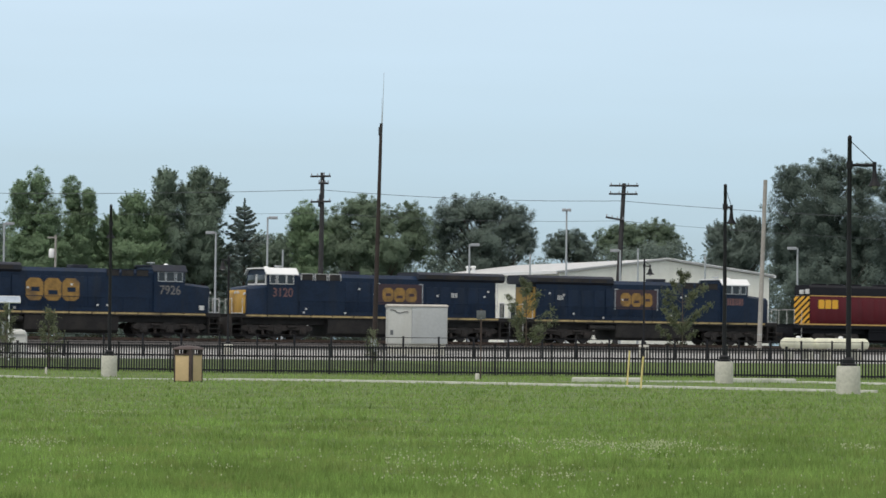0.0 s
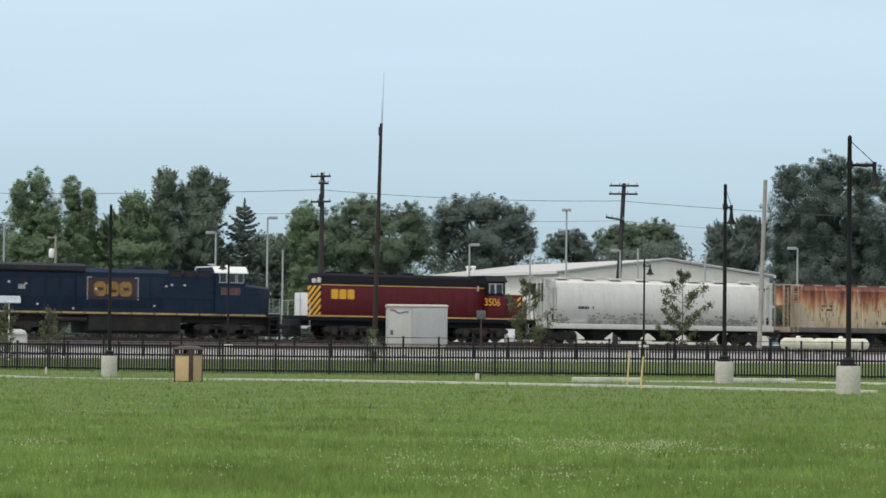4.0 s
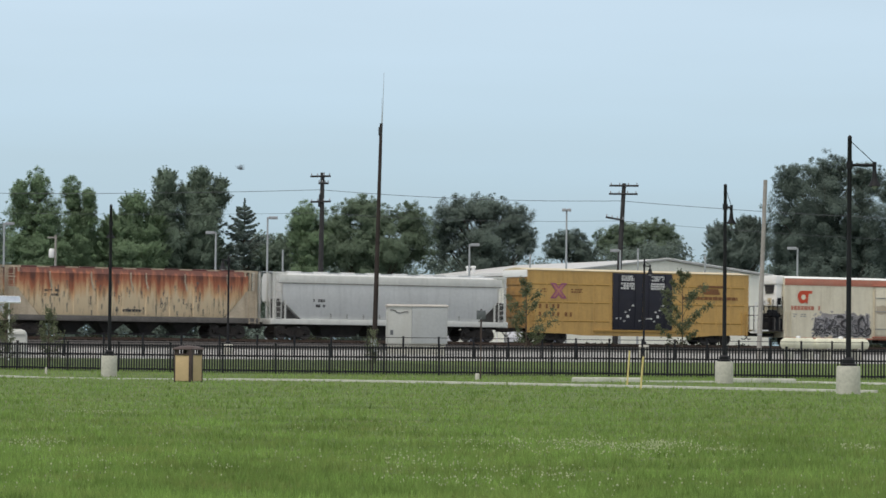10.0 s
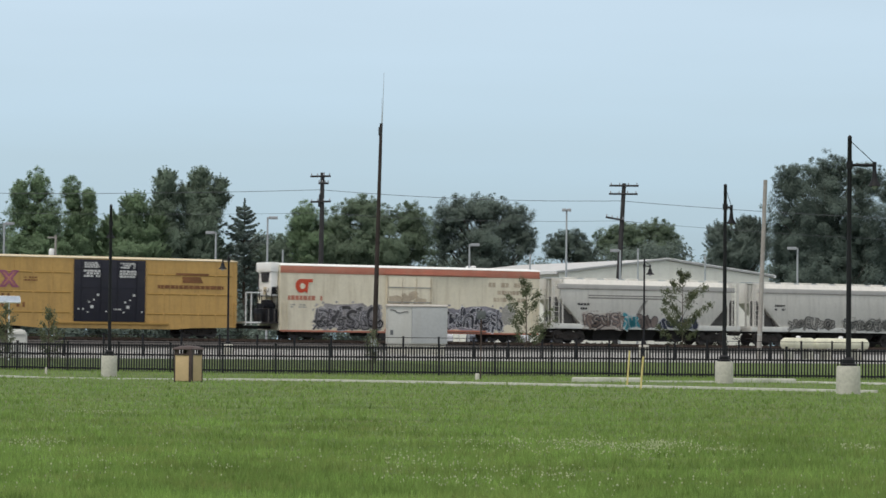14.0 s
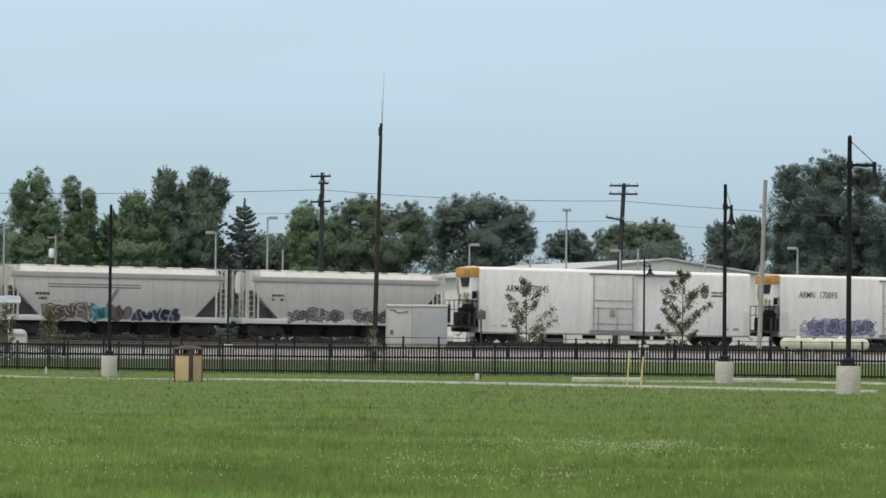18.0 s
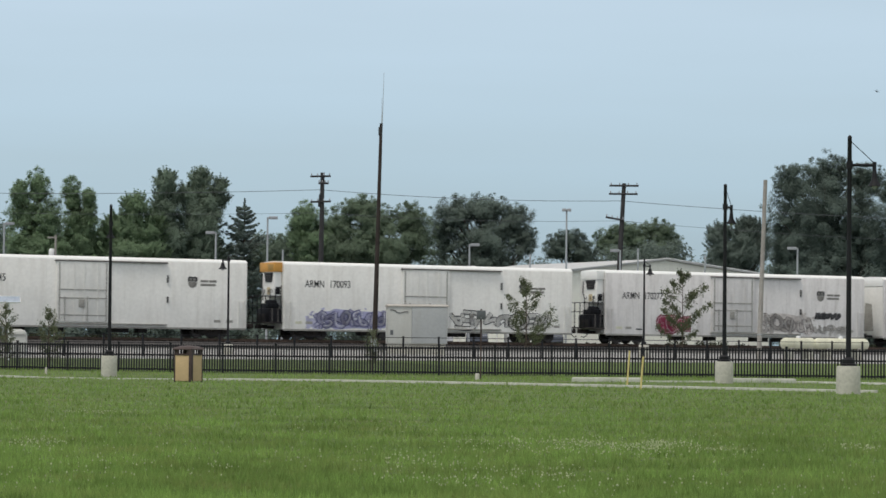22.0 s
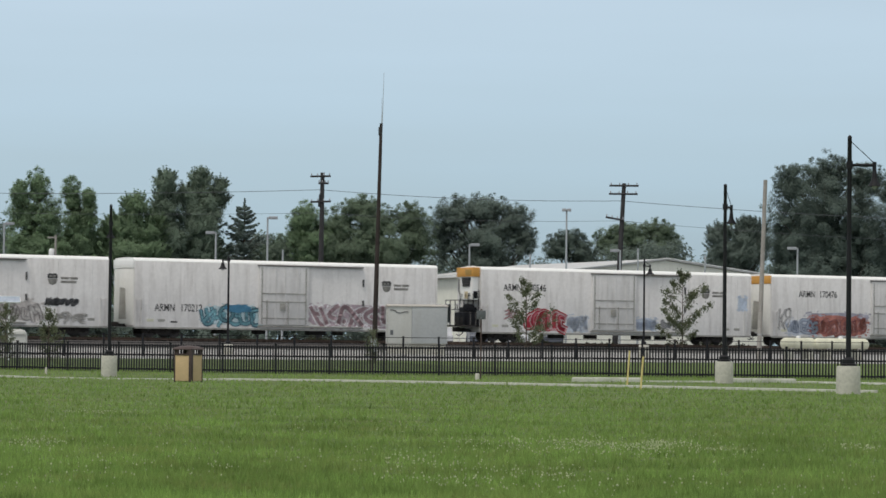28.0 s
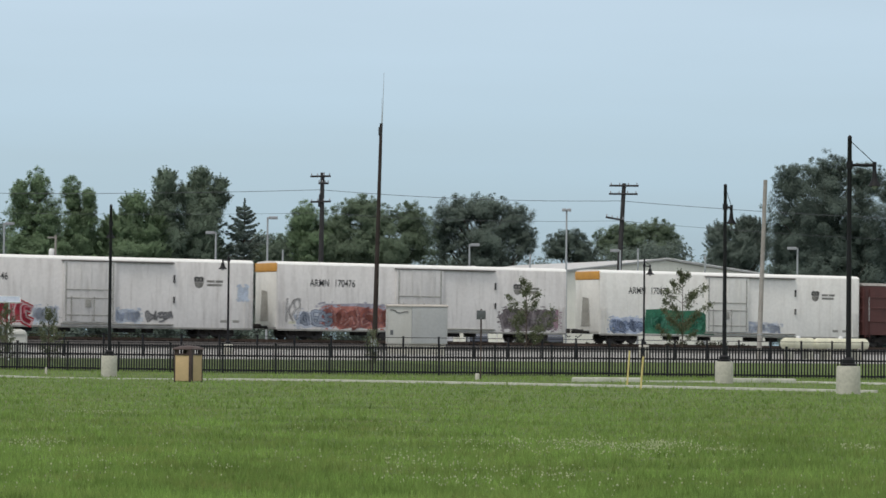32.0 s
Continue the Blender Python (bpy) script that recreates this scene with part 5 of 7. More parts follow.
# -- big road locomotive --
def road_loco(u0, flip, label, nose_gold, roof_white, boxed, L=22.2, digits=""):
    t = thing("locomotive", label, "locomotive", group="locomotives")
    f = L if flip else None
    mm = lambda: M(f)
    part("frame", mm().box(.5, L - .5, -1.0, 1.0, 1.0, 1.5).box(.35, L - .35, -1.48, 1.48, 1.40, 1.6, .02), M_GRIME, t)
    for k in range(12):
        a = 1.4 + (L - 2.6) * k / 12
        part("sill_stripe", mm().box(a, a + (L - 2.6) / 12 - .09, -1.508, -1.482, 1.5, 1.62), M_SILL, t, "pale dull gold stripe along the deck edge")
    part("deck", mm().box(.3, L - .3, -1.5, 1.5, 1.6, 1.66), M_GRIME, t)
    # nose and cab
    nf = 1.5 if nose_gold else 1.0
    nose = part("nose", mm().loft([[(x, y * w, z) for y, z in ((-1, z0), (1, z0), (1, z1 - .15), (.86, z1), (-.86, z1), (-1, z1 - .15))] for x, w, z0, z1 in ((nf, 1.3, 1.66, 3.3), (nf + .12, 1.4, 1.66, 3.45), (2.95, 1.5, 1.66, 3.62))]), M_BLUE, t)
    if nose_gold:
        part("nose_front", mm().box(nf - .05, nf + .005, -1.22, 1.22, 1.7, 3.26, .02), M_GOLD, nose, "gold nose end")
    for y in (-1.15, 1.15):
        part("ditch_light", mm().tube((nf - .12, y, 3.0), (nf - .02, y, 3.0), .09, n=10), M_STENCILW, nose)
    part("headlight", mm().tube((nf - .1, -.2, 3.1), (nf, -.2, 3.1), .1, n=10).tube((nf - .1, .2, 3.1), (nf, .2, 3.1), .1, n=10), M_STENCILW, nose)
    part("nose_door", mm().box(nf - .07, nf - .04, .35, 1.0, 1.75, 3.1, .01), M_GOLDDIM if nose_gold else M_BLUE, nose)
    cab = part("cab", mm().loft([[(x, y, z) for y, z in ((-1.55, 1.66), (1.55, 1.66), (1.55, 4.3), (1.2, 4.66), (-1.2, 4.66), (-1.55, 4.3))] for x in (2.95, 5.15)]), M_BLUE, t)
    part("windscreen", mm().box(2.9, 2.94, -1.3, -.1, 3.72, 4.3, .02).box(2.9, 2.94, .1, 1.3, 3.72, 4.3, .02), M_GLASSD, cab, "dark windscreen")
    part("windscreen_frame", mm().box(2.88, 2.93, -1.42, -1.3, 3.62, 4.34).box(2.88, 2.93, -.1, .1, 3.62, 4.34).box(2.88, 2.93, -1.3, 1.3, 3.62, 3.72), M_STENCILW if roof_white else M_GALV, cab, "pale windscreen frame")
    rfm = M_CABROOF if roof_white else M_BLUEROOF
    part("cab_roof", mm().loft([[(x, y, z) for y, z in ((-1.62, 4.3), (-1.24, 4.7), (1.24, 4.7), (1.62, 4.3), (1.62, 4.36), (1.26, 4.78), (-1.26, 4.78), (-1.62, 4.36))] for x in (2.8, 5.25)]), rfm, cab, "pale cab roof" if roof_white else "")
    for a, b in ((3.15, 3.55), (3.72, 4.28), (4.4, 4.85)):
        w = part("side_window", mm().box(a, b, -1.565, -1.548, 3.72, 4.28), M_GLASSD, cab, "dark cab side window")
        part("window_frame", mm().box(a - .05, a, -1.58, -1.55, 3.68, 4.32).box(b, b + .05, -1.58, -1.55, 3.68, 4.32).box(a, b, -1.58, -1.55, 4.28, 4.33).box(a, b, -1.58, -1.55, 3.67, 3.72), M_STENCILW if nose_gold else M_GALV, w)
    if digits:
        lettering(digits, (L - 4.75) if flip else 3.35, 2.85, .58, t, M_NUMBER if not nose_gold else M_DIMNUM, 1.5, -1.556)
    else:
        bars(t, (L - 4.75) if flip else 3.3, 2.85, 1.4, .55, 1, M_DIMNUM, 3, -1.56, "painted_number", .1, .95)
    if flip and not boxed:
        part("placard", mm().box(1.5, 1.85, -1.5, -1.49, 1.85, 2.15), M_STENCILW, nose)
    # hood
    hood = part("hood", mm().loft([[(x, y, z) for y, z in ((-1.42, 1.66), (1.42, 1.66), (1.42, 4.2), (1.12, 4.45), (-1.12, 4.45), (-1.42, 4.2))] for x in (5.15, 14.6)]), M_BLUE, t)
    eng = part("radiator_hood", mm().box(14.6, L - 1.45, -1.38, 1.38, 1.66, 4.1), M_BLUE, t)
    part("radiator_wing", mm().loft([[(x, y * k, z) for y, z in ((-1.38, 4.1), (1.38, 4.1), (1.56, 4.25), (1.56, 4.55), (1.3, 4.72), (-1.3, 4.72), (-1.56, 4.55), (-1.56, 4.25))] for x, k in ((14.5, 1), (L - 1.15, 1), (L - .75, .93))]), M_BLUEROOF, eng, "overhanging sooty radiator section")
    for k in range(4):
        x = 15.1 + k * 1.5
        part("radiator_screen", mm().box(x, x + 1.3, -1.58, -1.55, 4.28, 4.52), M_GRIME, eng)
    for i in range(3):
        a = 5.55 + i * 1.05
        g = part("brake_grid", mm().box(a, a + .85, -1.45, -1.40, 4.0, 4.42), M_GRIME, hood)
        part("grid_frame", mm().box(a - .04, a + .89, -1.47, -1.42, 4.40, 4.44).box(a - .04, a, -1.47, -1.42, 3.98, 4.44).box(a + .85, a + .89, -1.47, -1.42, 3.98, 4.44), M_STENCILW if nose_gold else M_BLUE, g)
    for x in (8.9, 9.9, 10.9, 12.0, 13.1, 14.2):
        part("hood_door", mm().box(x, x + .9, -1.445, -1.42, 1.95, 3.9, .01), M_BLUE, hood)
    for x in (15.2, 16.3, 17.4, 18.5, 19.4):
        part("hood_door", mm().box(x, x + .85, -1.405, -1.38, 1.9, 3.7, .01), M_BLUE, eng)
    if nose_gold or boxed:
        part("end_panel", mm().box(L - 1.455, L - 1.43, -1.3, 1.3, 1.75, 3.9, .01), M_GOLD if boxed else M_BLUE, eng, "hood end panel")
        part("number_light", mm().box(L - 1.45, L - 1.4, -1.0, -.3, 3.5, 3.85, .01), M_LOCOBLK, eng)
    # rooftop
    part("exhaust_outlet", mm().box(9.4, 10.5, -.5, .5, 4.45, 4.68, .04), M_BLUEROOF, hood)
    part("horn", mm().tube((4.6, .2, 4.78), (4.6, .2, 4.92), .03).tube((4.35, .2, 4.92), (4.9, .2, 4.92), .06, .03), M_GALV, cab)
    part("antenna_dome", mm().lathe([(.16, 0), (.16, .05), (.1, .1), (.02, .12)], 12, (3.6, 0, 4.78)), M_CABROOF, cab)
    # below
    part("fuel_tank", mm().xprism([(-1.35, .45), (-1.1, .25), (1.1, .25), (1.35, .45), (1.42, 1.05), (1.42, 1.38), (-1.42, 1.38), (-1.42, 1.05)], 7.6, 14.2), M_GRIME, t, "grimy fuel tank")
    part("air_reservoir", mm().tube((14.3, -1.25, 1.12), (16.4, -1.25, 1.12), .2, n=12), M_GRIME, t)
    for x in ((3.85, L - 3.85)):
        truck3(t, x)
    for x0_, d in ((.35, 1), (L - .35, -1)):
        for k in range(4):
            part("step", mm().box(min(x0_, x0_ + d * .75), max(x0_, x0_ + d * .75), -1.5, -1.15, .3 + k * .33, .34 + k * .33), M_GRIME, t)
        part("step_side", mm().box(min(x0_ - .03, x0_ + d * .02), max(x0_ - .03, x0_ + d * .02), -1.5, -1.1, .2, 1.6), M_GRIME, t)
        part("step_side", mm().box(x0_ + d * .75 - .02, x0_ + d * .75 + .02, -1.5, -1.1, .2, 1.6), M_GRIME, t)
        part("pilot", mm().box(min(x0_ - .1, x0_ + .1), max(x0_ - .1, x0_ + .1), -1.35, 1.35, .18, 1.4, .03), M_GRIME, t)
        r = mm()
        for y in (-1.45, -.5, .5, 1.45):
            r.tube((x0_, y, 1.64), (x0_, y, 2.68), .022, n=6)
        r.tube((x0_, -1.45, 2.68), (x0_, -.5, 2.6), .02, n=6).tube((x0_, .5, 2.6), (x0_, 1.45, 2.68), .02, n=6).tube((x0_, -.5, 2.5), (x0_, .5, 2.5), .012, n=5).tube((x0_, -1.46, 1.7), (x0_ + d * .78, -1.47, 1.7), .02, n=5)
        r.tube((x0_ + d * .78, -1.47, 1.64), (x0_ + d * .78, -1.47, 2.7), .022, n=6).tube((x0_, -1.47, .5), (x0_, -1.47, 1.7), .02, n=6)
        part("end_handrail", r, M_STENCILW if d == (1 if not flip else -1) else M_GALV, t, "pale end handrail")
    hr = mm()
    n = 8
    for i in range(n + 1):
        x = 5.4 + (L - 6.9) * i / n
        hr.tube((x, -1.47, 1.64), (x, -1.47, 2.6), .016, n=5)
    hr.tube((5.4, -1.47, 2.6), (L - 1.5, -1.47, 2.6), .017, n=5)
    part("side_handrail", hr, M_BLUE, t)
    rngl = random.Random(int(u0 * 7) + 5)
    for k in range(9):
        x, z = rngl.uniform(5.5, L - 2), rngl.choice((3.3, 3.4, 2.0, 1.75, 3.05))
        part("placard", mm().box(x, x + .14, -1.475, -1.46, z, z + .13), M_STENCILW, t)
    bars(t, 3.2 if flip else L - 5.0, 3.0, .45, .35, 1, M_STENCILW, 4, -1.42, "placard", .1, .95)
    # company emblem as plain blocks
    ex = 11.35 if not flip else 8.05
    if boxed:
        patch(t, "emblem_panel", [(ex - .05, 2.45), (ex + 3.5, 2.45), (ex + 3.5, 3.85), (ex - .05, 3.85)], M_BOXBG, -1.452)
        part("emblem_bracket", M().box(ex - .1, ex - .04, -1.456, -1.45, 2.4, 3.9).box(ex - .04, ex + .2, -1.456, -1.45, 3.84, 3.9), M_GALV, t)
        part("emblem_bracket", M().box(ex + 3.5, ex + 3.56, -1.456, -1.45, 2.4, 3.9).box(ex + 3.26, ex + 3.5, -1.456, -1.45, 3.84, 3.9), M_GALV, t)
        gx, gw, gz, gh = ex + .4, .85, 2.65, .95
    else:
        gx, gw, gz, gh = ex, 1.2, 2.3, 1.45
    for k in range(3):
        a = gx + k * (gw + .06)
        c_ = .22 * gw
        outer = [(a + c_, gz), (a + gw - c_, gz), (a + gw, gz + c_), (a + gw, gz + gh - c_), (a + gw - c_, gz + gh), (a + c_, gz + gh), (a, gz + gh - c_), (a, gz + c_)]
        patch(t, "emblem", outer, M_EMBLEM, -1.458)
        zm = gz + gh * (.5 if k != 1 else .36)
        patch(t, "emblem_slot", [(a + gw * (.3 if k != 1 else .25), zm - gh * .1), (a + gw * .78, zm - gh * .1), (a + gw * .78, zm + gh * .1), (a + gw * (.3 if k != 1 else .25), zm + gh * .1)], M_BOXBG if boxed else M_BLUE, -1.463)
    coupler(t, 0.3, -1)
    coupler(t, L - .3, 1)
    return rolling(t, u0)


road_loco(-14.6, True, "dark blue diesel locomotive with gold emblem, cab end trailing", False, False, False, digits="7926")
road_loco(7.8, False, "dark blue diesel locomotive with gold nose and white cab roof", True, True, True, digits="3120")
road_loco(30.4, True, "dark blue diesel locomotive with gold end panel and pale cab roof", False, True, True, 22.3)


# -- maroon switcher-style locomotive --
def maroon_loco(u0):
    t = thing("locomotive", "maroon and black diesel locomotive with yellow stripes", "locomotive", group="locomotives")
    L = 19.2
    part("frame", M().box(.5, L - .5, -.9, .9, .95, 1.5).box(.4, L - .4, -1.46, 1.46, 1.3, 1.56, .02), M_LOCOBLK, t)
    part("sill_stripe", M().box(.75, L - .55, -1.49, -1.46, 1.57, 1.67), M_STRIPE, t, "amber stripe along the deck edge")
    part("deck", M().box(.35, L - .35, -1.46, 1.46, 1.56, 1.62), M_LOCOBLK, t)
    HW = .98
    hood = part("hood", M().box(2.12, 14.9, -HW, HW, 1.66, 3.72, .03), M_MAROON, t, "maroon long hood")
    part("hood_top", M().loft([[(x, y, z) for y, z in ((-HW, 3.76), (HW, 3.76), (HW - .06, 4.35), (.75, 4.52), (-.75, 4.52), (-HW + .06, 4.35))] for x in (2.1, 13.9)]), M_LOCOBLK, t, "black hood top")
    part("hood_step", M().loft([[(x, y, z) for y, z in ((-HW, 3.76), (HW, 3.76), (HW - .1, z1), (-HW + .1, z1))] for x, z1 in ((13.9, 4.3), (14.9, 3.95))]), M_LOCOBLK, t)
    part("stripe", M().box(2.1, 14.9, -HW - .012, -HW + .01, 3.69, 3.76), M_STRIPE, t, "amber stripe under the black top")
    for k in range(11):
        x = 2.5 + k * 1.1
        part("hood_door", M().box(x, x + .98, -HW - .012, -HW, 1.85, 3.5, .005), M_MAROON, hood)
    for k in range(3):
        part("radiator_fan", M().tube((3.6 + k * 1.6, 0, 4.5), (3.6 + k * 1.6, 0, 4.64), .6, n=18), M_LOCOBLK, t)
    part("exhaust_outlet", M().box(8.8, 9.6, -.35, .35, 4.5, 4.66, .03), M_LOCOBLK, t)
    he = part("hood_end", M().box(2.08, 2.12, -HW + .02, HW - .02, 1.68, 3.7, .01), M_LOCOBLK, t, "black hood end with amber diagonal stripes")
    lo_, hi_ = 1.7, 3.68
    for k in range(8):
        # a bar that climbs from the far edge to the near edge, clipped to the end panel
        z, rise, thick = .55 + k * .46, 1.15, .25
        y0, y1 = -HW + .04, HW - .04
        edge = [(y0, z + rise), (y0, z + rise + thick), (y1, z + thick), (y1, z)]
        for lim, keep in ((lo_, 1), (hi_, -1)):
            out = []
            for (ya, za), (yb, zb) in zip(edge, edge[1:] + edge[:1]):
                ina, inb = keep * (za - lim) >= 0, keep * (zb - lim) >= 0
                if ina:
                    out.append((ya, za))
                if ina != inb:
                    f_ = (lim - za) / (zb - za)
                    out.append((ya + (yb - ya) * f_, lim))
            edge = out
            if not edge:
                break
        if len(edge) >= 3:
            part("warning_stripe", M().loft([[(x, y, zz) for y, zz in edge] for x in (2.062, 2.078)]), M_SAFETY, he)
    part("headlight", M().box(2.0, 2.1, -.25, .25, 3.85, 4.15, .03), M_STENCILW, t)
    part("number_board", M().box(2.03, 2.1, -.9, -.45, 3.85, 4.2, .02), M_STENCILW, t)
    cab = part("cab", M().box(14.9, 16.25, -1.5, 1.5, 1.66, 3.2, .02), M_MAROON, t, "maroon lower cab")
    part("upper_cab", M().loft([[(x, y, z) for y, z in ((-1.5, 3.2), (1.5, 3.2), (1.5, 4.2), (1.1, 4.5), (-1.1, 4.5), (-1.5, 4.2))] for x in (14.9, 16.25)]), M_LOCOBLK, t, "black upper cab")
    part("cab_roof", M().loft([[(x, y, z) for y, z in ((-1.55, 4.15), (-1.12, 4.5), (1.12, 4.5), (1.55, 4.15), (1.55, 4.22), (1.13, 4.6), (-1.13, 4.6), (-1.55, 4.22))] for x in (14.8, 16.4)]), M_LOCOBLK, cab, "dark cab roof")
    for a, b in ((15.0, 15.4), (15.5, 16.0)):
        w = part("side_window", M().box(a, b, -1.515, -1.498, 3.4, 4.0), M_GLASSD, cab)
        part("window_frame", M().box(a - .05, b + .05, -1.53, -1.5, 4.0, 4.05).box(a - .05, a, -1.53, -1.5, 3.35, 4.0).box(b, b + .05, -1.53, -1.5, 3.35, 4.05), M_STENCILW, w)
    part("classification_light", M().box(14.3, 14.4, -1.03, -.97, 3.5, 3.85), M_STENCILW, t)
    part("short_hood", M().box(16.25, 17.75, -1.38, 1.38, 1.66, 3.3, .05), M_MAROON, t, "maroon low nose")
    part("warning_stripe", M().yprism([(17.3, 2.8), (17.6, 3.02), (17.6, 3.2), (17.3, 2.98)], -1.395, -1.38), M_SAFETY, t)
    part("warning_stripe", M().yprism([(17.3, 2.42), (17.6, 2.64), (17.6, 2.82), (17.3, 2.6)], -1.395, -1.38), M_SAFETY, t)
    lettering("3506", 14.6, 2.52, .5, t, M_SAFETY, 1.25, -1.51)
    for k in range(3):
        a = 2.85 + k * .62
        patch(t, "emblem", [(a + .06, 2.78), (a + .48, 2.78), (a + .54, 2.84), (a + .54, 3.38), (a + .48, 3.44), (a + .06, 3.44), (a, 3.38), (a, 2.84)], M_SAFETY, -.998)
    part("fuel_tank", M().xprism([(-1.3, .5), (-1.0, .3), (1.0, .3), (1.3, .5), (1.35, 1.3), (-1.35, 1.3)], 7.2, 11.4), M_LOCOBLK, t)
    part("air_reservoir", M().tube((7.2, -1.2, 1.15), (11.4, -1.2, 1.15), .18, n=10), M_LOCOBLK, t)
    for x in (4.3, 14.6):
        truck3(t, x, .5, 1.35)
    for x0_, d in ((.35, 1), (L - .35, -1)):
        for k in range(4):
            part("step", M().box(min(x0_, x0_ + d * .6), max(x0_, x0_ + d * .6), -1.46, -1.1, .3 + k * .33, .34 + k * .33), M_LOCOBLK, t)
        part("pilot", M().box(x0_ - .08, x0_ + .08, -1.3, 1.3, .2, 1.35, .03), M_LOCOBLK, t)
        r = M()
        for y in (-1.42, -.5, .5, 1.42):
            r.tube((x0_, y, 1.6), (x0_, y, 2.65), .022, n=6)
        r.tube((x0_, -1.42, 2.65), (x0_, 1.42, 2.65), .02, n=6).tube((x0_ + d * .65, -1.44, .6), (x0_ + d * .65, -1.44, 2.65), .02, n=6)
        part("end_handrail", r, M_STENCILW, t)
    coupler(t, .3, -1)
    coupler(t, L - .3, 1)
    return rolling(t, u0)


maroon_loco(53.65)


# -- covered hoppers --
def hopper(u0, L, label, body, style, endcol, outlets, top=4.55, trap=None, lip=1.5, slope=1.75):
    t = thing("hopper_car", label, "hopper car", group="covered hoppers")
    half, sill = 1.58, 1.38
    e = 1.35        # end platform length
    if style == "round":
        prof = lambda zb: [(-1.2, zb), (1.2, zb), (1.5, min(top - .7, zb + .5)), (half, max(zb + .5, 2.6)), (1.52, 3.6), (1.25, top - .32), (.6, top - .06), (-.6, top - .06), (-1.25, top - .32), (-1.52, 3.6), (-half, max(zb + .5, 2.6)), (-1.5, min(top - .7, zb + .5))]
        part("body", M().loft([[(x, y, z) for y, z in prof(zb)] for x, zb in ((e, 2.0), (e + .06, sill - .1), (L - e - .06, sill - .1), (L - e, 2.0))]), body, t)
    else:
        def ring(x, zb):
            zt = top - .08
            return [(x, y, z) for y, z in ((-1.45, zb), (1.45, zb), (half, min(zt - .5, zb + .3)), (half, zt - .35), (1.3, zt), (-1.3, zt), (-half, zt - .35), (-half, min(zt - .5, zb + .3)))]
        a0 = e - .35
        deep = .45 if style == "band" else 0
        part("body", M().loft([ring(a0, top - lip), ring(a0 + slope, sill), ring(L - a0 - slope, sill), ring(L - a0, top - lip)]), body, t)
        for k in range(1, 9) if style == "rib" else ():
            x = a0 + .6 + (L - 2 * a0 - 1.2) * k / 9
            part("rib", M().box(x - .035, x + .035, -half - .035, -half, sill + (1.2 if k in (1, 8) else .05), top - .4), body, t)
        # band style: the sheet is coloured dark for the shade of the open bay
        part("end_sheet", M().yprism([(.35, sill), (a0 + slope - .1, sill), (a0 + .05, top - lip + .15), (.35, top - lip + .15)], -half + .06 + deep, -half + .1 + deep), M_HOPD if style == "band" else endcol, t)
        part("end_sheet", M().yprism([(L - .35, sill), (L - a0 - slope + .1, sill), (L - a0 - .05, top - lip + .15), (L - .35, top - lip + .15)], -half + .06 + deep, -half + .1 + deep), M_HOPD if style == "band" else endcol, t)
        if style == "band":
            if body == M_HOPC:
                part("top_chord", M().box(a0 - .3, L - a0 + .3, -half - .04, -half + .02, top - .78, top - .42, .02), M_CHORD, t, "grey top chord")
            else:
                part("top_chord", M().box(a0 - .3, L - a0 + .3, -half - .05, -half + .02, top - .72, top - .2, .02), M_HOPW, t, "paler top chord")
            part("chord_edge", M().box(a0 - .3, L - a0 + .3, -half - .055, -half, top - .78, top - .72), M_GREYPART, t)
    sm = M_HOPW if body != M_RUST else M_TRACKD
    part("side_sill", M().box(.2, L - .2, -half - .02, -half + .2, 1.02, sill, .02).box(.2, L - .2, half - .2, half + .02, 1.02, sill, .02), sm, t, "side sill")
    part("centre_sill", M().box(.1, L - .1, -.35, .35, .85, 1.15), M_GRIME, t)
    # roof walk and hatches
    rw = part("running_board", M().box(.2, L - .2, -.45, .45, top - .02, top + .02).box(.2, L - .2, -.75, -.7, top - .06, top + .02), endcol if style == "rib" else M_GALV, t)
    nh = 8
    for k in range(nh):
        x = 2.2 + (L - 4.4) * k / (nh - 1)
        part("roof_hatch", M().box(x - .5, x + .5, -.95, -.5, top - .08, top + (.05 if style != "rib" else .03), .03), body if body != M_RUST else M_BROWNCAR, t)
    # ends
    for s in (0, 1):
        f = (lambda x: L - x) if s else (lambda x: x)
        for y in (-1.5, -.55, .55, 1.5):
            part("end_post", M().box(min(f(.28), f(.4)), max(f(.28), f(.4)), y - .05, y + .05, 1.1, top - .05), endcol, t)
        fr = M().box(min(f(.25), f(e)), max(f(.25), f(e)), -1.56, -1.48, top - .12, top - .02)
        fr.box(min(f(.25), f(e)), max(f(.25), f(e)), -1.56, -1.48, top - .75, top - .68)
        fr.box(min(f(1.15), f(1.25)), max(f(1.15), f(1.25)), -1.56, -1.48, sill, top - .1)
        part("end_frame", fr, endcol, t)
        if style == "round":
            part("end_plate", M().box(min(f(.42), f(1.42)), max(f(.42), f(1.42)), -1.44, -1.40, 1.3, top - .75), endcol, t, "pale end side plate")
            # no real holes: black ovals paint the darkness inside two openings
            for q in (.62, 1.1):
                part("plate_hole", M().yprism(blob(f(q), 1.75, .13, .3, random.Random(2), 14, .02), -1.446, -1.441), M_LOCOBLK, t, "black oval patch painted for an opening's dark inside")
        part("end_beam", M().box(min(f(.12), f(.4)), max(f(.12), f(.4)), -1.55, 1.55, 1.0, 1.4, .02), endcol, t)
        ladder(t, min(f(.45), f(.9)), 1.0, top - .1, endcol, -1.6)
        ladder(t, f(.22), 1.0, top - .2, endcol, -1.2, .42, "y")
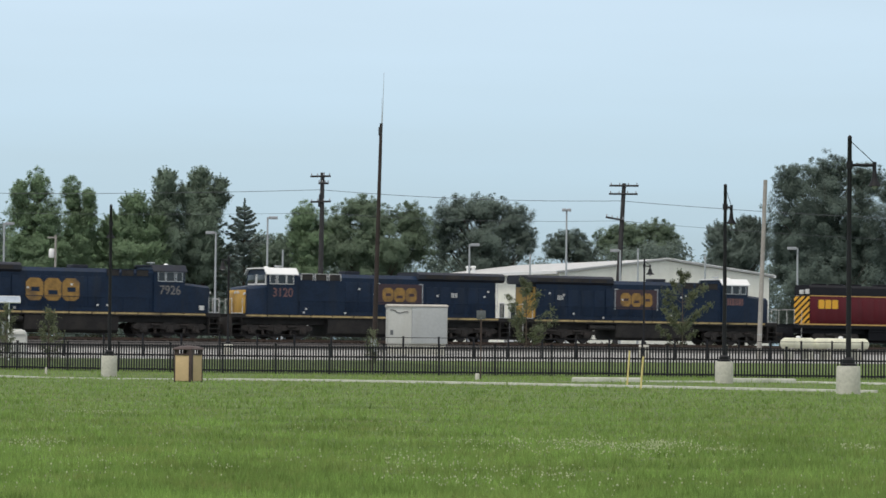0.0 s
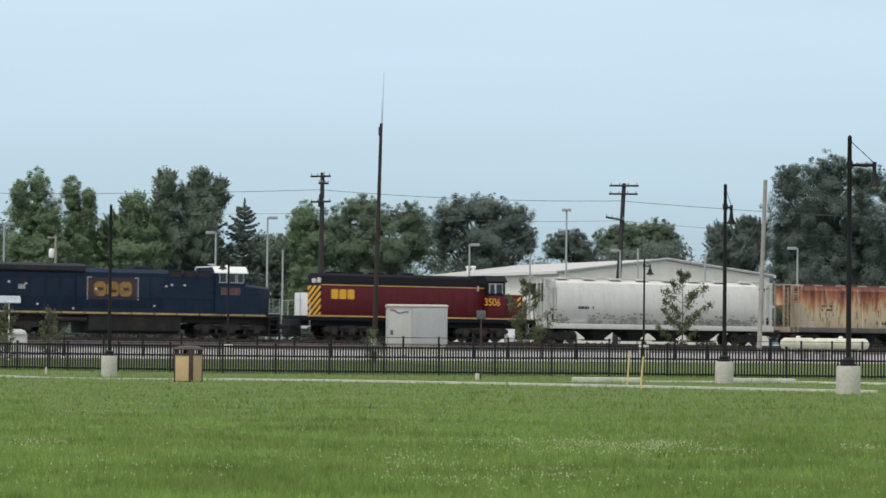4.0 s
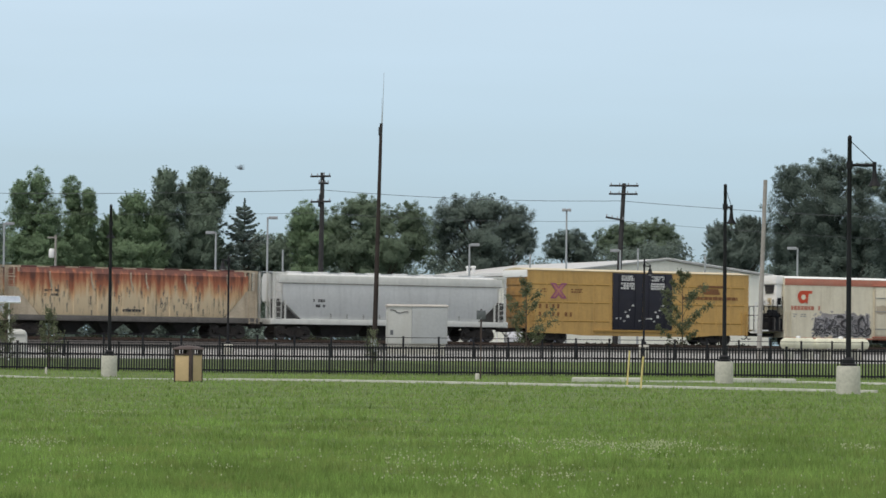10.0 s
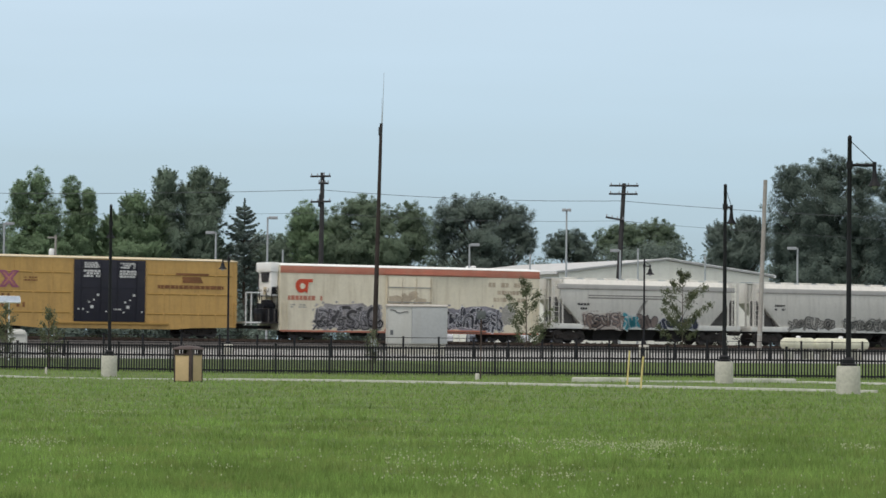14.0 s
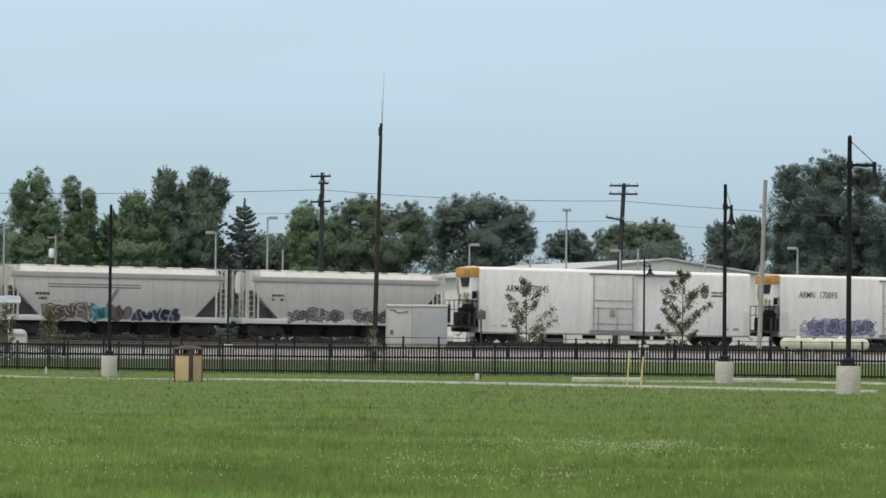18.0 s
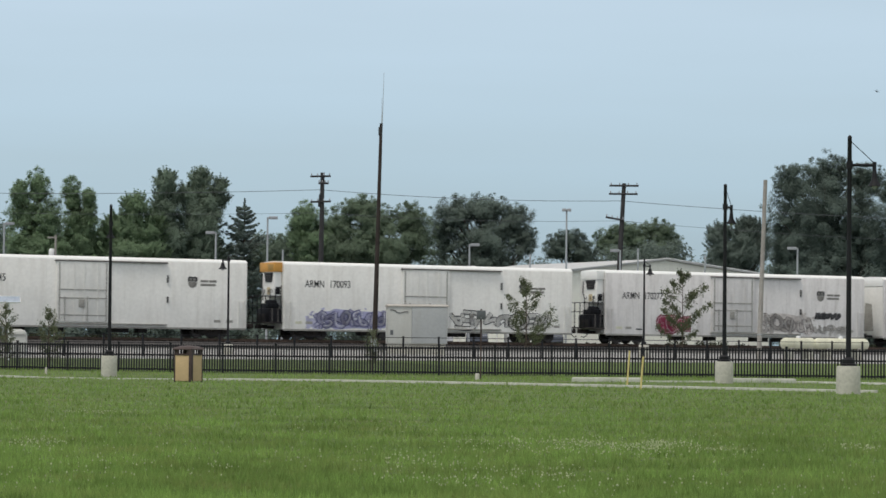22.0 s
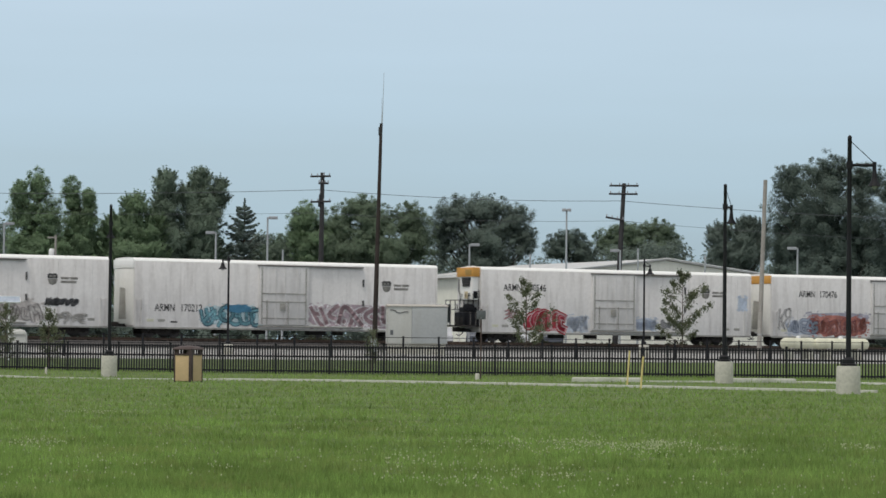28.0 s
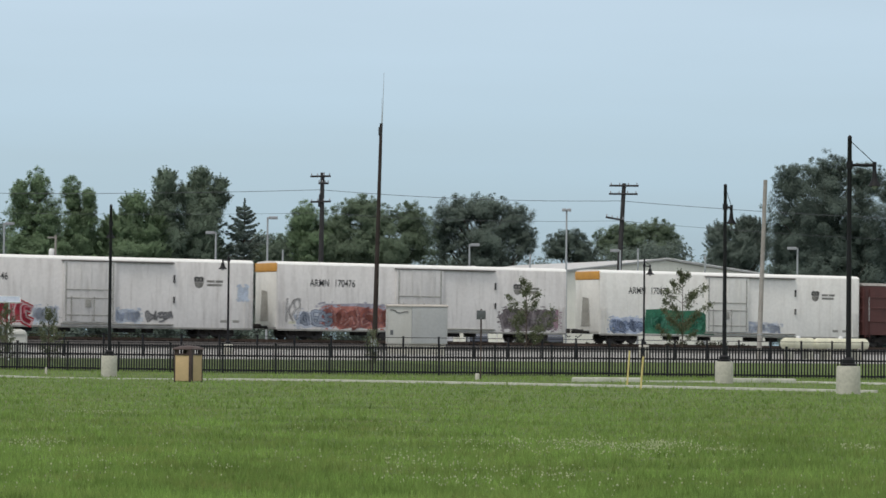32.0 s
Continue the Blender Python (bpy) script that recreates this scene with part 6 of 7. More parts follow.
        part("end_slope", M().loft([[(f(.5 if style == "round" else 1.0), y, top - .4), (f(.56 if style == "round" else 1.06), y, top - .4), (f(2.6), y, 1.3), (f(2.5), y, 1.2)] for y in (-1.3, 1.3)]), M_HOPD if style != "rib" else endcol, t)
        sp = M().box(min(f(1.6), f(1.85)), max(f(1.6), f(1.85)), -.4, .4, .8, 1.3)
        part("bolster", sp, M_GRIME, t)
        coupler(t, f(.15), 1 if s else -1)
        truck2(t, f(2.15))
        part("brake_wheel", M().tube((f(.2), .7, 2.9), (f(.14), .7, 2.9), .28, n=14), M_TRACKD, t) if s else None
    # outlets
    span = L - 8.0
    wide = .38 if style == "band" else -.08
    for k in range(outlets):
        c = 4.0 + span * (k + .5) / outlets
        w = span / outlets * .5
        part("outlet", M().loft([[(c - w * q, -1.25 * r, z), (c + w * q, -1.25 * r, z), (c + w * q, 1.25 * r, z), (c - w * q, 1.25 * r, z)] for q, r, z in ((.35 + wide, .5, .28), (.4 + wide, .5, .42), (1.0, 1.0, 1.32))]), M_GRIME, t, "sloping discharge outlet")
        part("outlet_gate", M().box(c - w * .45, c + w * .45, -.75, .75, .2, .3, .01), M_GRIME, t)
    part("brake_pipe", M().tube((3.2, -1.0, .95), (L - 3.2, -1.0, .95), .03, n=6), M_GRIME, t)
    if trap:
        trap(t, L)
    return rolling(t, u0)


def marks_a(t, L):
    bars(t, 3.1, 2.35, 1.5, .32, 1, M_STENCIL, 11, -1.60)
    rng = random.Random(3)
    g = M()
    for k in range(200):
        x = rng.uniform(1.6, L - 1.6)
        if noise.noise((x * .55, 3.3, 0)) < -.12:
            continue
        z = 1.45 + abs(rng.gauss(0, .32))
        r = rng.uniform(.025, .1) * (1.5 if z < 1.7 else 1)
        if z > 2.3:
            continue
        g.yprism(blob(x, z, r * rng.uniform(.8, 2.2), r * rng.uniform(.4, 1.2), rng, 9, .5), -1.6 - .0004 * (k % 12), -1.59)
    tagged(part("grime", g, M_GREYPART, t, "dark grime splashes along the lower side", smooth=0), kind="stuff")
    patch(t, "placard", [(12.2, 1.75), (12.7, 1.75), (12.7, 2.05), (12.2, 2.05)], M_STENCIL, -1.6)


def marks_b(t, L):
    bars(t, 3.0, 2.55, 1.0, .55, 2, M_STENCIL, 12, -1.60)
    bars(t, 8.0, 1.6, 1.8, .3, 1, M_STENCIL, 13, -1.60)
    rng = random.Random(6)
    for k in range(70):
        x = rng.uniform(2.6, 16.6)
        z = rng.uniform(1.7, 3.7)
        h = rng.uniform(.15, .6)
        part("rust_run", M().yprism([(x, z), (x + .03, z - h), (x + .06, z - h), (x + .08, z), (x + .04, z + .06)], -1.592, -1.588), M_TRACKD, t)
    for x in (3.3, 6.2, 9.0, 10.1, 12.9, 16.0):
        part("bare_seam", M().yprism([(x, 4.2), (x + .07, 4.2), (x + .09, 3.7), (x + .24, 3.2), (x + .2, 3.0), (x + .1, 3.25), (x, 3.7)], -1.625, -1.62), M_BEIGE, t, "pale streak of bare seam")


def marks_c(t, L):
    bars(t, 3.3, 2.1, .9, .7, 2, M_STENCIL, 14, -1.60)
    for k in range(9):
        part("tick_mark", M().box(4.6 + k * 1.25, 4.66 + k * 1.25, -1.592, -1.585, 1.45, 1.75), M_GREYPART, t)


def marks_d(t, L):
    bars(t, 2.4, 2.3, 1.0, .6, 2, M_STENCIL, 15, -1.60)
    part("stripe", M().box(3.3, 9.8, -1.592, -1.585, 3.16, 3.26).box(3.3, 9.8, -1.592, -1.585, 3.34, 3.42), M_GREYPART, t, "faded grey stripe")
    patch(t, "stripe_tail", [(7.2, 1.9), (7.5, 1.9), (8.3, 3.1), (8.0, 3.1)], M_GREYPART, -1.59)
    block_graffiti(t, 2.9, 6.2, 1.0, 2.2, (.27, .20, .17), (.07, .065, .07), 21, 4, haze=(.42, .37, .33), pen=.2, edge=.1, shine=(.55, .52, .48))
    block_graffiti(t, 6.0, 7.6, .95, 2.2, (.05, .33, .40), (.50, .55, .55), 23, 2, pen=.28, edge=.1)
    block_graffiti(t, 7.5, 9.1, 1.0, 2.15, (.24, .19, .17), (.08, .07, .07), 123, 2, pen=.24, edge=.1)
    block_graffiti(t, 9.2, 12.6, 1.0, 2.0, (.05, .06, .10), (.55, .56, .58), 22, 4, pen=.32, edge=.08)


def marks_e(t, L):
    bars(t, 2.2, 2.5, .9, .55, 2, M_STENCIL, 16, -1.60)
    block_graffiti(t, 3.4, 7.6, 1.12, 2.15, (.40, .385, .35), (.08, .08, .08), 24, 5, pen=.14, edge=.1)
    block_graffiti(t, 8.4, 13.4, 1.08, 2.1, (.24, .24, .22), (.07, .075, .07), 25, 6, haze=(.38, .37, .34), pen=.17, edge=.09, shine=(.46, .46, .42))


hopper(72.75, 20.1, "pale grey round-sided covered hopper car with stained lower sides", M_HOPW, "round", M_HOPW, 4, 4.58, marks_a)
hopper(94.0, 18.6, "rust-streaked tan covered hopper car", M_RUST, "rib", M_BEIGE, 4, 4.52, marks_b)
hopper(113.2, 18.7, "light grey covered hopper car with paler top chord", M_HOPG, "band", M_HOPW, 3, 4.52, marks_c, 1.95, 1.45)
hopper(176.4, 16.5, "warm grey covered hopper car with colourful graffiti", M_HOPC, "band", M_HOPC, 3, 4.58, marks_d)
hopper(193.6, 15.8, "warm grey covered hopper car with black graffiti", M_HOPC, "band", M_HOPC, 3, 4.58, marks_e)


# -- boxcar --
def boxcar(u0):
    t = thing("boxcar", "yellow high boxcar with dark blue double doors", "boxcar")
    L, z0, z1 = 18.8, 1.0, 5.12
    part("body", M().loft([[(x, y, z) for y, z in ((-1.6, z0), (1.6, z0), (1.6, z1 - .05), (-1.6, z1 - .05))] for x in (0, L)]), M_BOXY, t)
    part("side_sill", M().yprism([(.05, z0), (.05, .72), (3.2, .66), (4.6, .55), (14.2, .55), (15.6, .66), (L - .05, .72), (L - .05, z0)], -1.6, -1.45), M_BOXY, t, "fish-belly side sill")
    part("roof", M().loft([[(x, y, z) for y, z in ((-1.64, z1 - .06), (1.64, z1 - .06), (1.64, z1 - .02), (0, z1 + .14), (-1.64, z1 - .02))] for x in (-.05, L + .05)]), M_ROOFC, t, "white roof")
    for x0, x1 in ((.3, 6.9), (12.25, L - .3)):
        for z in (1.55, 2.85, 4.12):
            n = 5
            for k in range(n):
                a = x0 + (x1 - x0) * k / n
                # the crease's dark line is shade carried by its colour
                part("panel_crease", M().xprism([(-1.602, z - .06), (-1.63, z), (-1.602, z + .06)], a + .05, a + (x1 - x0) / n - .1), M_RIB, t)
        for k in range(0, 6):
            a = x0 + (x1 - x0) * k / 5
            part("panel_seam", M().box(a - .02, a + .02, -1.615, -1.6, z0 + .05, z1 - .12), M_BOXY, t)
    for z in (1.25, 2.0, 2.75, 3.5, 4.25):
        part("end_corrugation", M().loft([[(x, y, zz) for y, zz in ((-1.5, z - .2), (1.5, z - .2), (1.5, z + .2), (-1.5, z + .2))] for x in (-.011, -.06)]), M_BOXEND, t)
    part("end_wall", M().box(-.01, 0, -1.58, 1.58, z0 + .02, 4.57), M_BOXEND, t, "dirty brown-yellow end wall with shading in its paint")
    part("end_cap", M().box(-.07, -.0, -1.6, 1.6, 4.58, 5.08, .01), M_ROOFW, t, "white top of the end wall")
    for k, (a, b) in enumerate(((7.05, 9.55), (9.6, 12.1))):
        d = part("door", M().box(a, b, -1.68, -1.6, 1.0, 5.0, .01), M_DOORB, t, "dark blue plug door")
        for z in (1.6, 2.4, 3.2, 4.4):
            part("door_rib", M().box(a + .1, b - .1, -1.70, -1.68, z - .02, z + .02), M_DOORB, d)
        for q in (.5, 1.9):
            part("lock_rod", M().tube((a + q, -1.71, 1.1), (a + q, -1.71, 4.9), .025, n=6), M_DOORB, d)
        bars(d, a + .7, 4.45, 1.05, .4, 3, M_STENCILW, 30 + k, -1.715, gap=.2, dens=.95)
        bars(d, a + .65, 3.85, 1.15, .5, 3, M_STENCILW, 33 + k, -1.715, gap=.2, dens=.95)
        bars(d, a + .25, 1.7, .5, .4, 2, M_STENCILW, 35 + k, -1.715)
        for dx, dz, s in ((1.0, 2.2, .12), (1.15, 1.85, .2), (1.35, 2.35, .1), (1.6, 2.65, .15), (.9, 1.55, .1), (2.2, 1.6, .1)):
            part("placard", M().box(a + dx, a + dx + s, -1.716, -1.70, dz, dz + s), M_STENCILW, d)
    part("door_track", M().box(5.5, 13.8, -1.7, -1.6, .82, .95, .01), M_RIB, t)
    # painted marks as plain shapes
    for s in (1, -1):
        patch(t, "cross_bar", [(1.84, 3.65 - s * .54), (2.32, 3.65 - s * .54), (3.26, 3.65 + s * .54), (2.78, 3.65 + s * .54)], M_PURPLE, -1.635 - .003 * (s > 0))
        patch(t, "cross_inlay", [(2.06, 3.65 - s * .44), (2.24, 3.65 - s * .44), (3.04, 3.65 + s * .44), (2.86, 3.65 + s * .44)], M_PINK, -1.642 - .003 * (s > 0))
    bars(t, 1.05, 3.5, .5, .35, 2, M_STENCILB, 40, -1.63)
    bars(t, 3.6, 3.5, .9, .35, 2, M_STENCILB, 41, -1.63)
    for z, xs in ((2.42, (.95, 1.5, 2.05, 2.45)), (1.86, (.95, 1.35, 2.05, 2.45, 3.1, 3.5))):
        for x in xs:
            part("stencil_character", M().box(x, x + .17, -1.638, -1.633, z, z + .3), M_STENCILB, t)
    patch(t, "emblem", [(14.3, 4.1), (16.7, 4.1), (16.7, 4.25), (14.3, 4.25)], M_STENCILB, -1.632)
    patch(t, "emblem", [(14.8, 3.62), (16.3, 3.62), (16.1, 4.02), (14.8, 4.02)], M_STENCILB, -1.632)
    bars(t, 13.0, 3.2, 4.8, .28, 1, M_STENCILB, 43, -1.632, gap=.2, dens=.9)
    ladder(t, .15, .7, 2.4, M_BOXY)
    ladder(t, L - .6, .7, 2.4, M_BOXY)
    part("centre_sill", M().box(-.4, L + .4, -.3, .3, .75, 1.0), M_GRIME, t)
    truck2(t, 2.4), truck2(t, L - 2.4)
    coupler(t, -.3, -1), coupler(t, L + .3, 1)
    return rolling(t, u0)


boxcar(133.3)


# -- refrigerator cars --
def unit_end(t, yellow, material):
    """Cooling unit, end platform and fuel tank at the car's left end."""
    u = part("cooling_unit", M().box(-.55, -.02, -1.32, .55, 2.85, 4.95, .05), M_ROOFW, t, "white cooling unit")
    part("unit_cap", M().box(-.62, .0, -1.42, .75, 4.5, 5.14, .05), M_ORANGE if yellow else M_ROOFW, u, "faded orange cap" if yellow else "")
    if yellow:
        # brown plate: the dark gap's shadow is painted onto the cap
        part("cap_panel", M().box(-.64, -.6, -1.3, -.5, 4.62, 5.0, .01), M_RIB, u, "brown plate painted as the cap gap's shadow")
    part("grille", M().loft([[(x, y, z) for y, z in ((-.98, 3.82), (-.1, 3.82), (.12, 4.46), (-1.12, 4.46))] for x in (-.60, -.54)]), M_LOCOBLK, u, "dark tapered grille")
    for k in range(5):
        part("grille_slat", M().box(-.615, -.60, -1.0 + .02 * k, .02 + .02 * k, 3.9 + k * .12, 3.925 + k * .12), M_TRACKD, u)
    for y, z, w, h in ((-1.2, 2.95, .34, .62), (-.72, 2.98, .42, .5), (-.12, 2.95, .3, .55)):
        f_ = part("access_panel", M().box(-.58, -.545, y, y + w, z, z + h, .015), M_ROOFC if w > .4 else M_ROOFW, u, "pale access panel")
        part("latch", M().box(-.60, -.58, y + w * .4, y + w * .6, z + h * .3, z + h * .7), M_LOCOBLK, f_)
    part("side_panel", M().box(-.47, -.12, -1.345, -1.315, 3.0, 3.5, .02), M_LOCOBLK, u)
    part("conduit", M().path([(-.58, .42, 4.4), (-.6, .45, 3.6), (-.62, .2, 3.2), (-.62, .2, 2.6)], .035), M_LOCOBLK, u)
    part("platform", M().box(-1.35, 0, -1.5, 1.5, 1.05, 1.15), M_GRIME, t)
    part("fuel_tank", M().box(-1.0, -.1, -1.46, .4, 1.12, 2.05, .12), M_LOCOBLK, t, "dark fuel tank")
    part("tank_strap", M().box(-.8, -.74, -1.475, .42, 1.13, 2.07).box(-.36, -.3, -1.475, .42, 1.13, 2.07), M_TRACKD, t)
    part("compressor", M().tube((-.9, -.9, 2.35), (-.25, -.9, 2.35), .28, n=14).box(-.8, -.2, -1.35, .1, 2.05, 2.4, .04), M_LOCOBLK, t, "sooty compressor")
    part("battery_box", M().box(-1.25, -.8, -1.0, -.1, 1.15, 1.7, .03), M_GRIME, t)
    for x, z1 in ((-1.3, 2.9), (-.95, 3.35), (-.55, 3.35), (-.12, 3.6)):
        part("rail_post", M().box(x - .025, x + .025, -1.5, -1.45, 1.1, z1), M_LOCOBLK, t)
    for y in (-.9, -.3, .4, 1.0):
        part("rail_post", M().box(-1.33, -1.28, y - .025, y + .025, 1.1, 2.9), M_LOCOBLK, t)
    for z in (2.2, 2.85):
        part("handrail", M().box(-1.32, -.1, -1.505, -1.445, z, z + .05).box(-1.335, -1.275, -1.44, 1.0, z, z + .05), M_LOCOBLK, t)


def shield(t, x, z):
    """Small two-tone shield with two illegible lines beside it."""
    patch(t, "emblem_shield", [(x + .02, z + .3), (x + .1, z + .1), (x + .34, z), (x + .58, z + .1), (x + .66, z + .3), (x + .66, z + .42), (x + .02, z + .42)], M_GREYPART, SIDE - .007)
    patch(t, "emblem_shield", [(x, z + .44), (x + .68, z + .44), (x + .7, z + .68), (x + .55, z + .78), (x + .34, z + .74), (x + .13, z + .78), (x - .02, z + .68)], M_STENCIL, SIDE - .007)
    for k in (0, 1):
        patch(t, "emblem_light", [(x + .12 + .25 * k, z + .5), (x + .3 + .25 * k, z + .5), (x + .3 + .25 * k, z + .66), (x + .12 + .25 * k, z + .66)], M_GREYPART, SIDE - .0105)
    for dz, words in ((.4, ((.92, 1.5), (1.56, 2.1))), (.16, ((.92, 2.02),))):
        for a, b in words:
            patch(t, "stencil_line", [(x + a, z + dz), (x + b, z + dz), (x + b, z + dz + .15), (x + a, z + dz + .15)], M_GREYPART, SIDE - .007)


def reefer_shell(material, label, unit, L=22.75):
    t = thing("refrigerator_car", label, "refrigerator car", group="white refrigerator cars")
    z0, z1 = .68, 5.12
    part("body", M().loft([[(x, y, z) for y, z in ((-1.6, z0), (1.6, z0), (1.6, 4.92), (1.52, 5.06), (1.4, z1), (-1.4, z1), (-1.52, 5.06), (-1.6, 4.92))] for x in (0, L)]), material, t)
    part("roof", M().loft([[(x, y, z) for y, z in ((-1.57, 5.0), (1.57, 5.0), (1.5, 5.12), (1.3, 5.2), (0, 5.25), (-1.3, 5.2), (-1.5, 5.12))] for x in (-.02, L + .02)]), M_ROOFW, t, "white roof")
    for i in range(1, 19):
        x = L * i / 19
        if 8.8 < x < 17.0:
            continue
        part("panel_seam", M().box(x - .012, x + .012, -1.606, -1.6, z0 + .4, 3.2 if x < 8 else 4.9), material, t)
    # sliding door with its frame and tracks
    d = part("door", M().box(9.05, 12.75, -1.72, -1.6, .95, 4.85, .02), material, t, "sliding insulated door")
    for x in (9.2, 10.25, 10.95, 11.9, 12.5):
        part("door_post", M().box(x, x + .07, -1.75, -1.72, 1.0, 4.8), M_SEAM if x in (9.2, 12.5) else material, d)
    for z in (1.35, 2.45, 3.0):
        part("door_bar", M().box(9.25, 12.5, -1.75, -1.72, z, z + .07), M_SEAM, d)
    for x in (9.6, 11.2):
        part("lock_rod", M().tube((x, -1.77, 1.0), (x, -1.77, 2.6), .03, n=6), M_SEAM, d)
    part("gear_box", M().box(10.6, 11.0, -1.8, -1.74, 1.9, 2.4, .02), M_SEAM, d)
    part("door_track", M().box(8.95, 16.9, -1.76, -1.6, 4.86, 4.94, .01), M_TRACKD, t, "dark upper door track")
    part("door_track", M().box(8.95, 16.9, -1.74, -1.6, .8, .9, .01), M_SEAM, t)
    part("door_stop", M().box(16.9, 17.0, -1.68, -1.6, 3.6, 4.1), M_STENCIL, t)
    part("door_stop", M().box(16.9, 17.0, -1.68, -1.6, 2.3, 2.7), M_STENCIL, t)
    # ladders and sills
    ladder(t, .1, .7, 2.55, material)
    ladder(t, L - .6, .7, 2.55, material)
    part("side_sill", M().box(.05, L - .05, -1.605, -1.5, .58, .7, .01), M_SEAM, t)
    part("centre_sill", M().box(-.6, L + .6, -.3, .3, .7, .9), M_GRIME, t)
    for x, w in ((6.2, 1.0), (9.2, .7), (13.2, 1.3), (15.2, .6)):
        part("underframe_box", M().box(x, x + w, -1.0, -.3, .32, .68, .02), M_GRIME, t)
    for x in (.9, 1.7, L - 2.4, L - 1.5):
        part("reflector", M().box(x, x + .5, -1.609, -1.6, 1.05, 1.22), M_SEAM if x != .9 else M_TANK, t)
    part("stencil_block", M().box(2.6, 3.1, -1.608, -1.6, 1.0, 1.1), M_STENCIL, t)
    truck2(t, 2.35), truck2(t, L - 2.35)
    coupler(t, -.4, -1), coupler(t, L + .4, 1)
    # shield emblem and two illegible lines
    shield(t, 18.42, 3.28)
    if unit:
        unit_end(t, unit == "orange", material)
    else:
        part("end_panel", M().box(-.05, 0, -1.5, 1.5, .8, 4.5, .01), M_REEFER, t)
        part("end_cap", M().box(-.08, -.0, -1.58, 1.58, 4.52, 5.1, .03), M_ORANGE if unit is None else M_ROOFW, t, "top band of the end wall")
        patch_m = M().yprism([(0, 0), (1.2, 0), (1.0, 2.0), (.2, 2.1)], 0, .004)
        st = part("soot_stain", patch_m, M_SEAM, t, "sooty stain on the end wall")
        st.matrix_basis = pose(-.062, .75, 1.2, 0, 0, -90)
    return t


def car_number(t, x, z, digits):
    lettering("ARMN", x, z, .48, t, M_STENCIL, 1.45, -1.607)
    lettering(digits, x + 1.95, z, .48, t, M_STENCIL, 1.5, -1.607)


r1 = reefer_shell(M_REEFER, "white refrigerator car with orange-capped cooling unit", "orange")
r2 = copy_thing(r1, Matrix())
tagged(r2, "white refrigerator car with purple graffiti and orange-capped unit")
r3 = reefer_shell(M_REEFER2, "greyed white refrigerator car with red graffiti and white unit", "white")
r4 = reefer_shell(M_REEFER2, "greyed white refrigerator car with teal and white graffiti", False)
r5 = reefer_shell(M_REEFER2, "greyed white refrigerator car with bold red graffiti", "orange")
r6 = reefer_shell(M_REEFER2, "greyed white refrigerator car with blue and red graffiti", None)
r7 = reefer_shell(M_REEFER, "white refrigerator car with green graffiti", None)
for c in r2.children_recursive:
    if c.name.startswith("wheelset"):
        WHEELSETS.append(c)
car_number(r1, 2.1, 3.5, "170845")
car_number(r2, 1.6, 3.52, "170093")
car_number(r3, 1.4, 3.2, "170277")
car_number(r4, 1.45, 1.75, "170212")
car_number(r5, 1.8, 3.58, "170546")
car_number(r6, 2.45, 3.58, "170476")
car_number(r7, 2.4, 3.56, "170672")
rolling(r1, 211.9), rolling(r2, 237.4), rolling(r3, 262.95), rolling(r4, 287.5), rolling(r5, 313.75), rolling(r6, 338.3), rolling(r7, 363.85)
# sprayed pieces, car by car
block_graffiti(r2, 2.3, 8.5, .76, 2.05, (.43, .43, .58), (.15, .15, .30), 71, 7, haze=(.37, .37, .54), pen=.2, edge=.12, shine=(.66, .66, .70))
cloud(r2, 1.7, 2.5, .8, 1.5, (.46, .46, .60), 5)
block_graffiti(r2, 12.9, 20.9, .74, 2.3, (.77, .76, .72), (.03, .03, .03), 172, 4, pen=.26, edge=.09)
block_graffiti(r1, 9.9, 12.4, 1.0, 1.8, (.66, .64, .60), (.48, .46, .43), 70, 2, pen=.05, edge=.04)
block_graffiti(r3, 4.5, 7.1, .74, 2.15, (.40, .05, .11), (.62, .34, .40), 73, 3, halo=(.23, .03, .06), pen=.36, edge=.1, shine=(.60, .22, .28))
block_graffiti(r3, 13.4, 18.0, .85, 2.3, (.56, .53, .50), (.27, .24, .23), 74, 4, haze=(.52, .48, .45), pen=.2, edge=.1)
block_graffiti(r3, 18.3, 20.6, 1.95, 2.55, (.07, .07, .075), (.16, .16, .16), 174, 4, pen=.14, edge=.05)
block_graffiti(r3, 17.9, 21.2, .85, 1.6, (.58, .56, .52), (.38, .36, .34), 175, 4, pen=.1, edge=.06)
cloud(r4, 4.9, 9.5, .95, 2.2, (.42, .55, .58), 9)
block_graffiti(r4, 4.8, 9.3, .75, 2.35, (.20, .43, .49), (.05, .14, .20), 75, 3, pen=.18, edge=.1)
patch(r4, "graffiti_cloud", blob(7.6, 2.0, 1.0, .3, random.Random(4), 18, .2), spray((.05, .19, .31)), SIDE - .026)
block_graffiti(r4, 12.9, 22.1, .74, 2.45, (.43, .29, .31), (.82, .78, .79), 76, 4, haze=(.40, .31, .34), pen=.3, edge=.2)
patch(r4, "graffiti_cloud", blob(21.9, 1.3, .6, .6, random.Random(6), 12, .25), spray((.10, .2, .26)), SIDE - .0045)
block_graffiti(r5, 3.7, 6.9, .7, 2.3, (.52, .03, .06), (.78, .60, .60), 78, 3, halo=(.50, .03, .05), pen=.36, edge=.1, shine=(.66, .22, .26))
block_graffiti(r5, 7.0, 8.7, .8, 1.95, (.46, .51, .60), (.60, .62, .66), 178, 3, haze=(.50, .54, .61), pen=.16, edge=.08)
block_graffiti(r5, 1.9, 3.4, 1.5, 2.3, (.50, .26, .26), (.20, .16, .16), 179, 2, pen=.08, edge=.04)
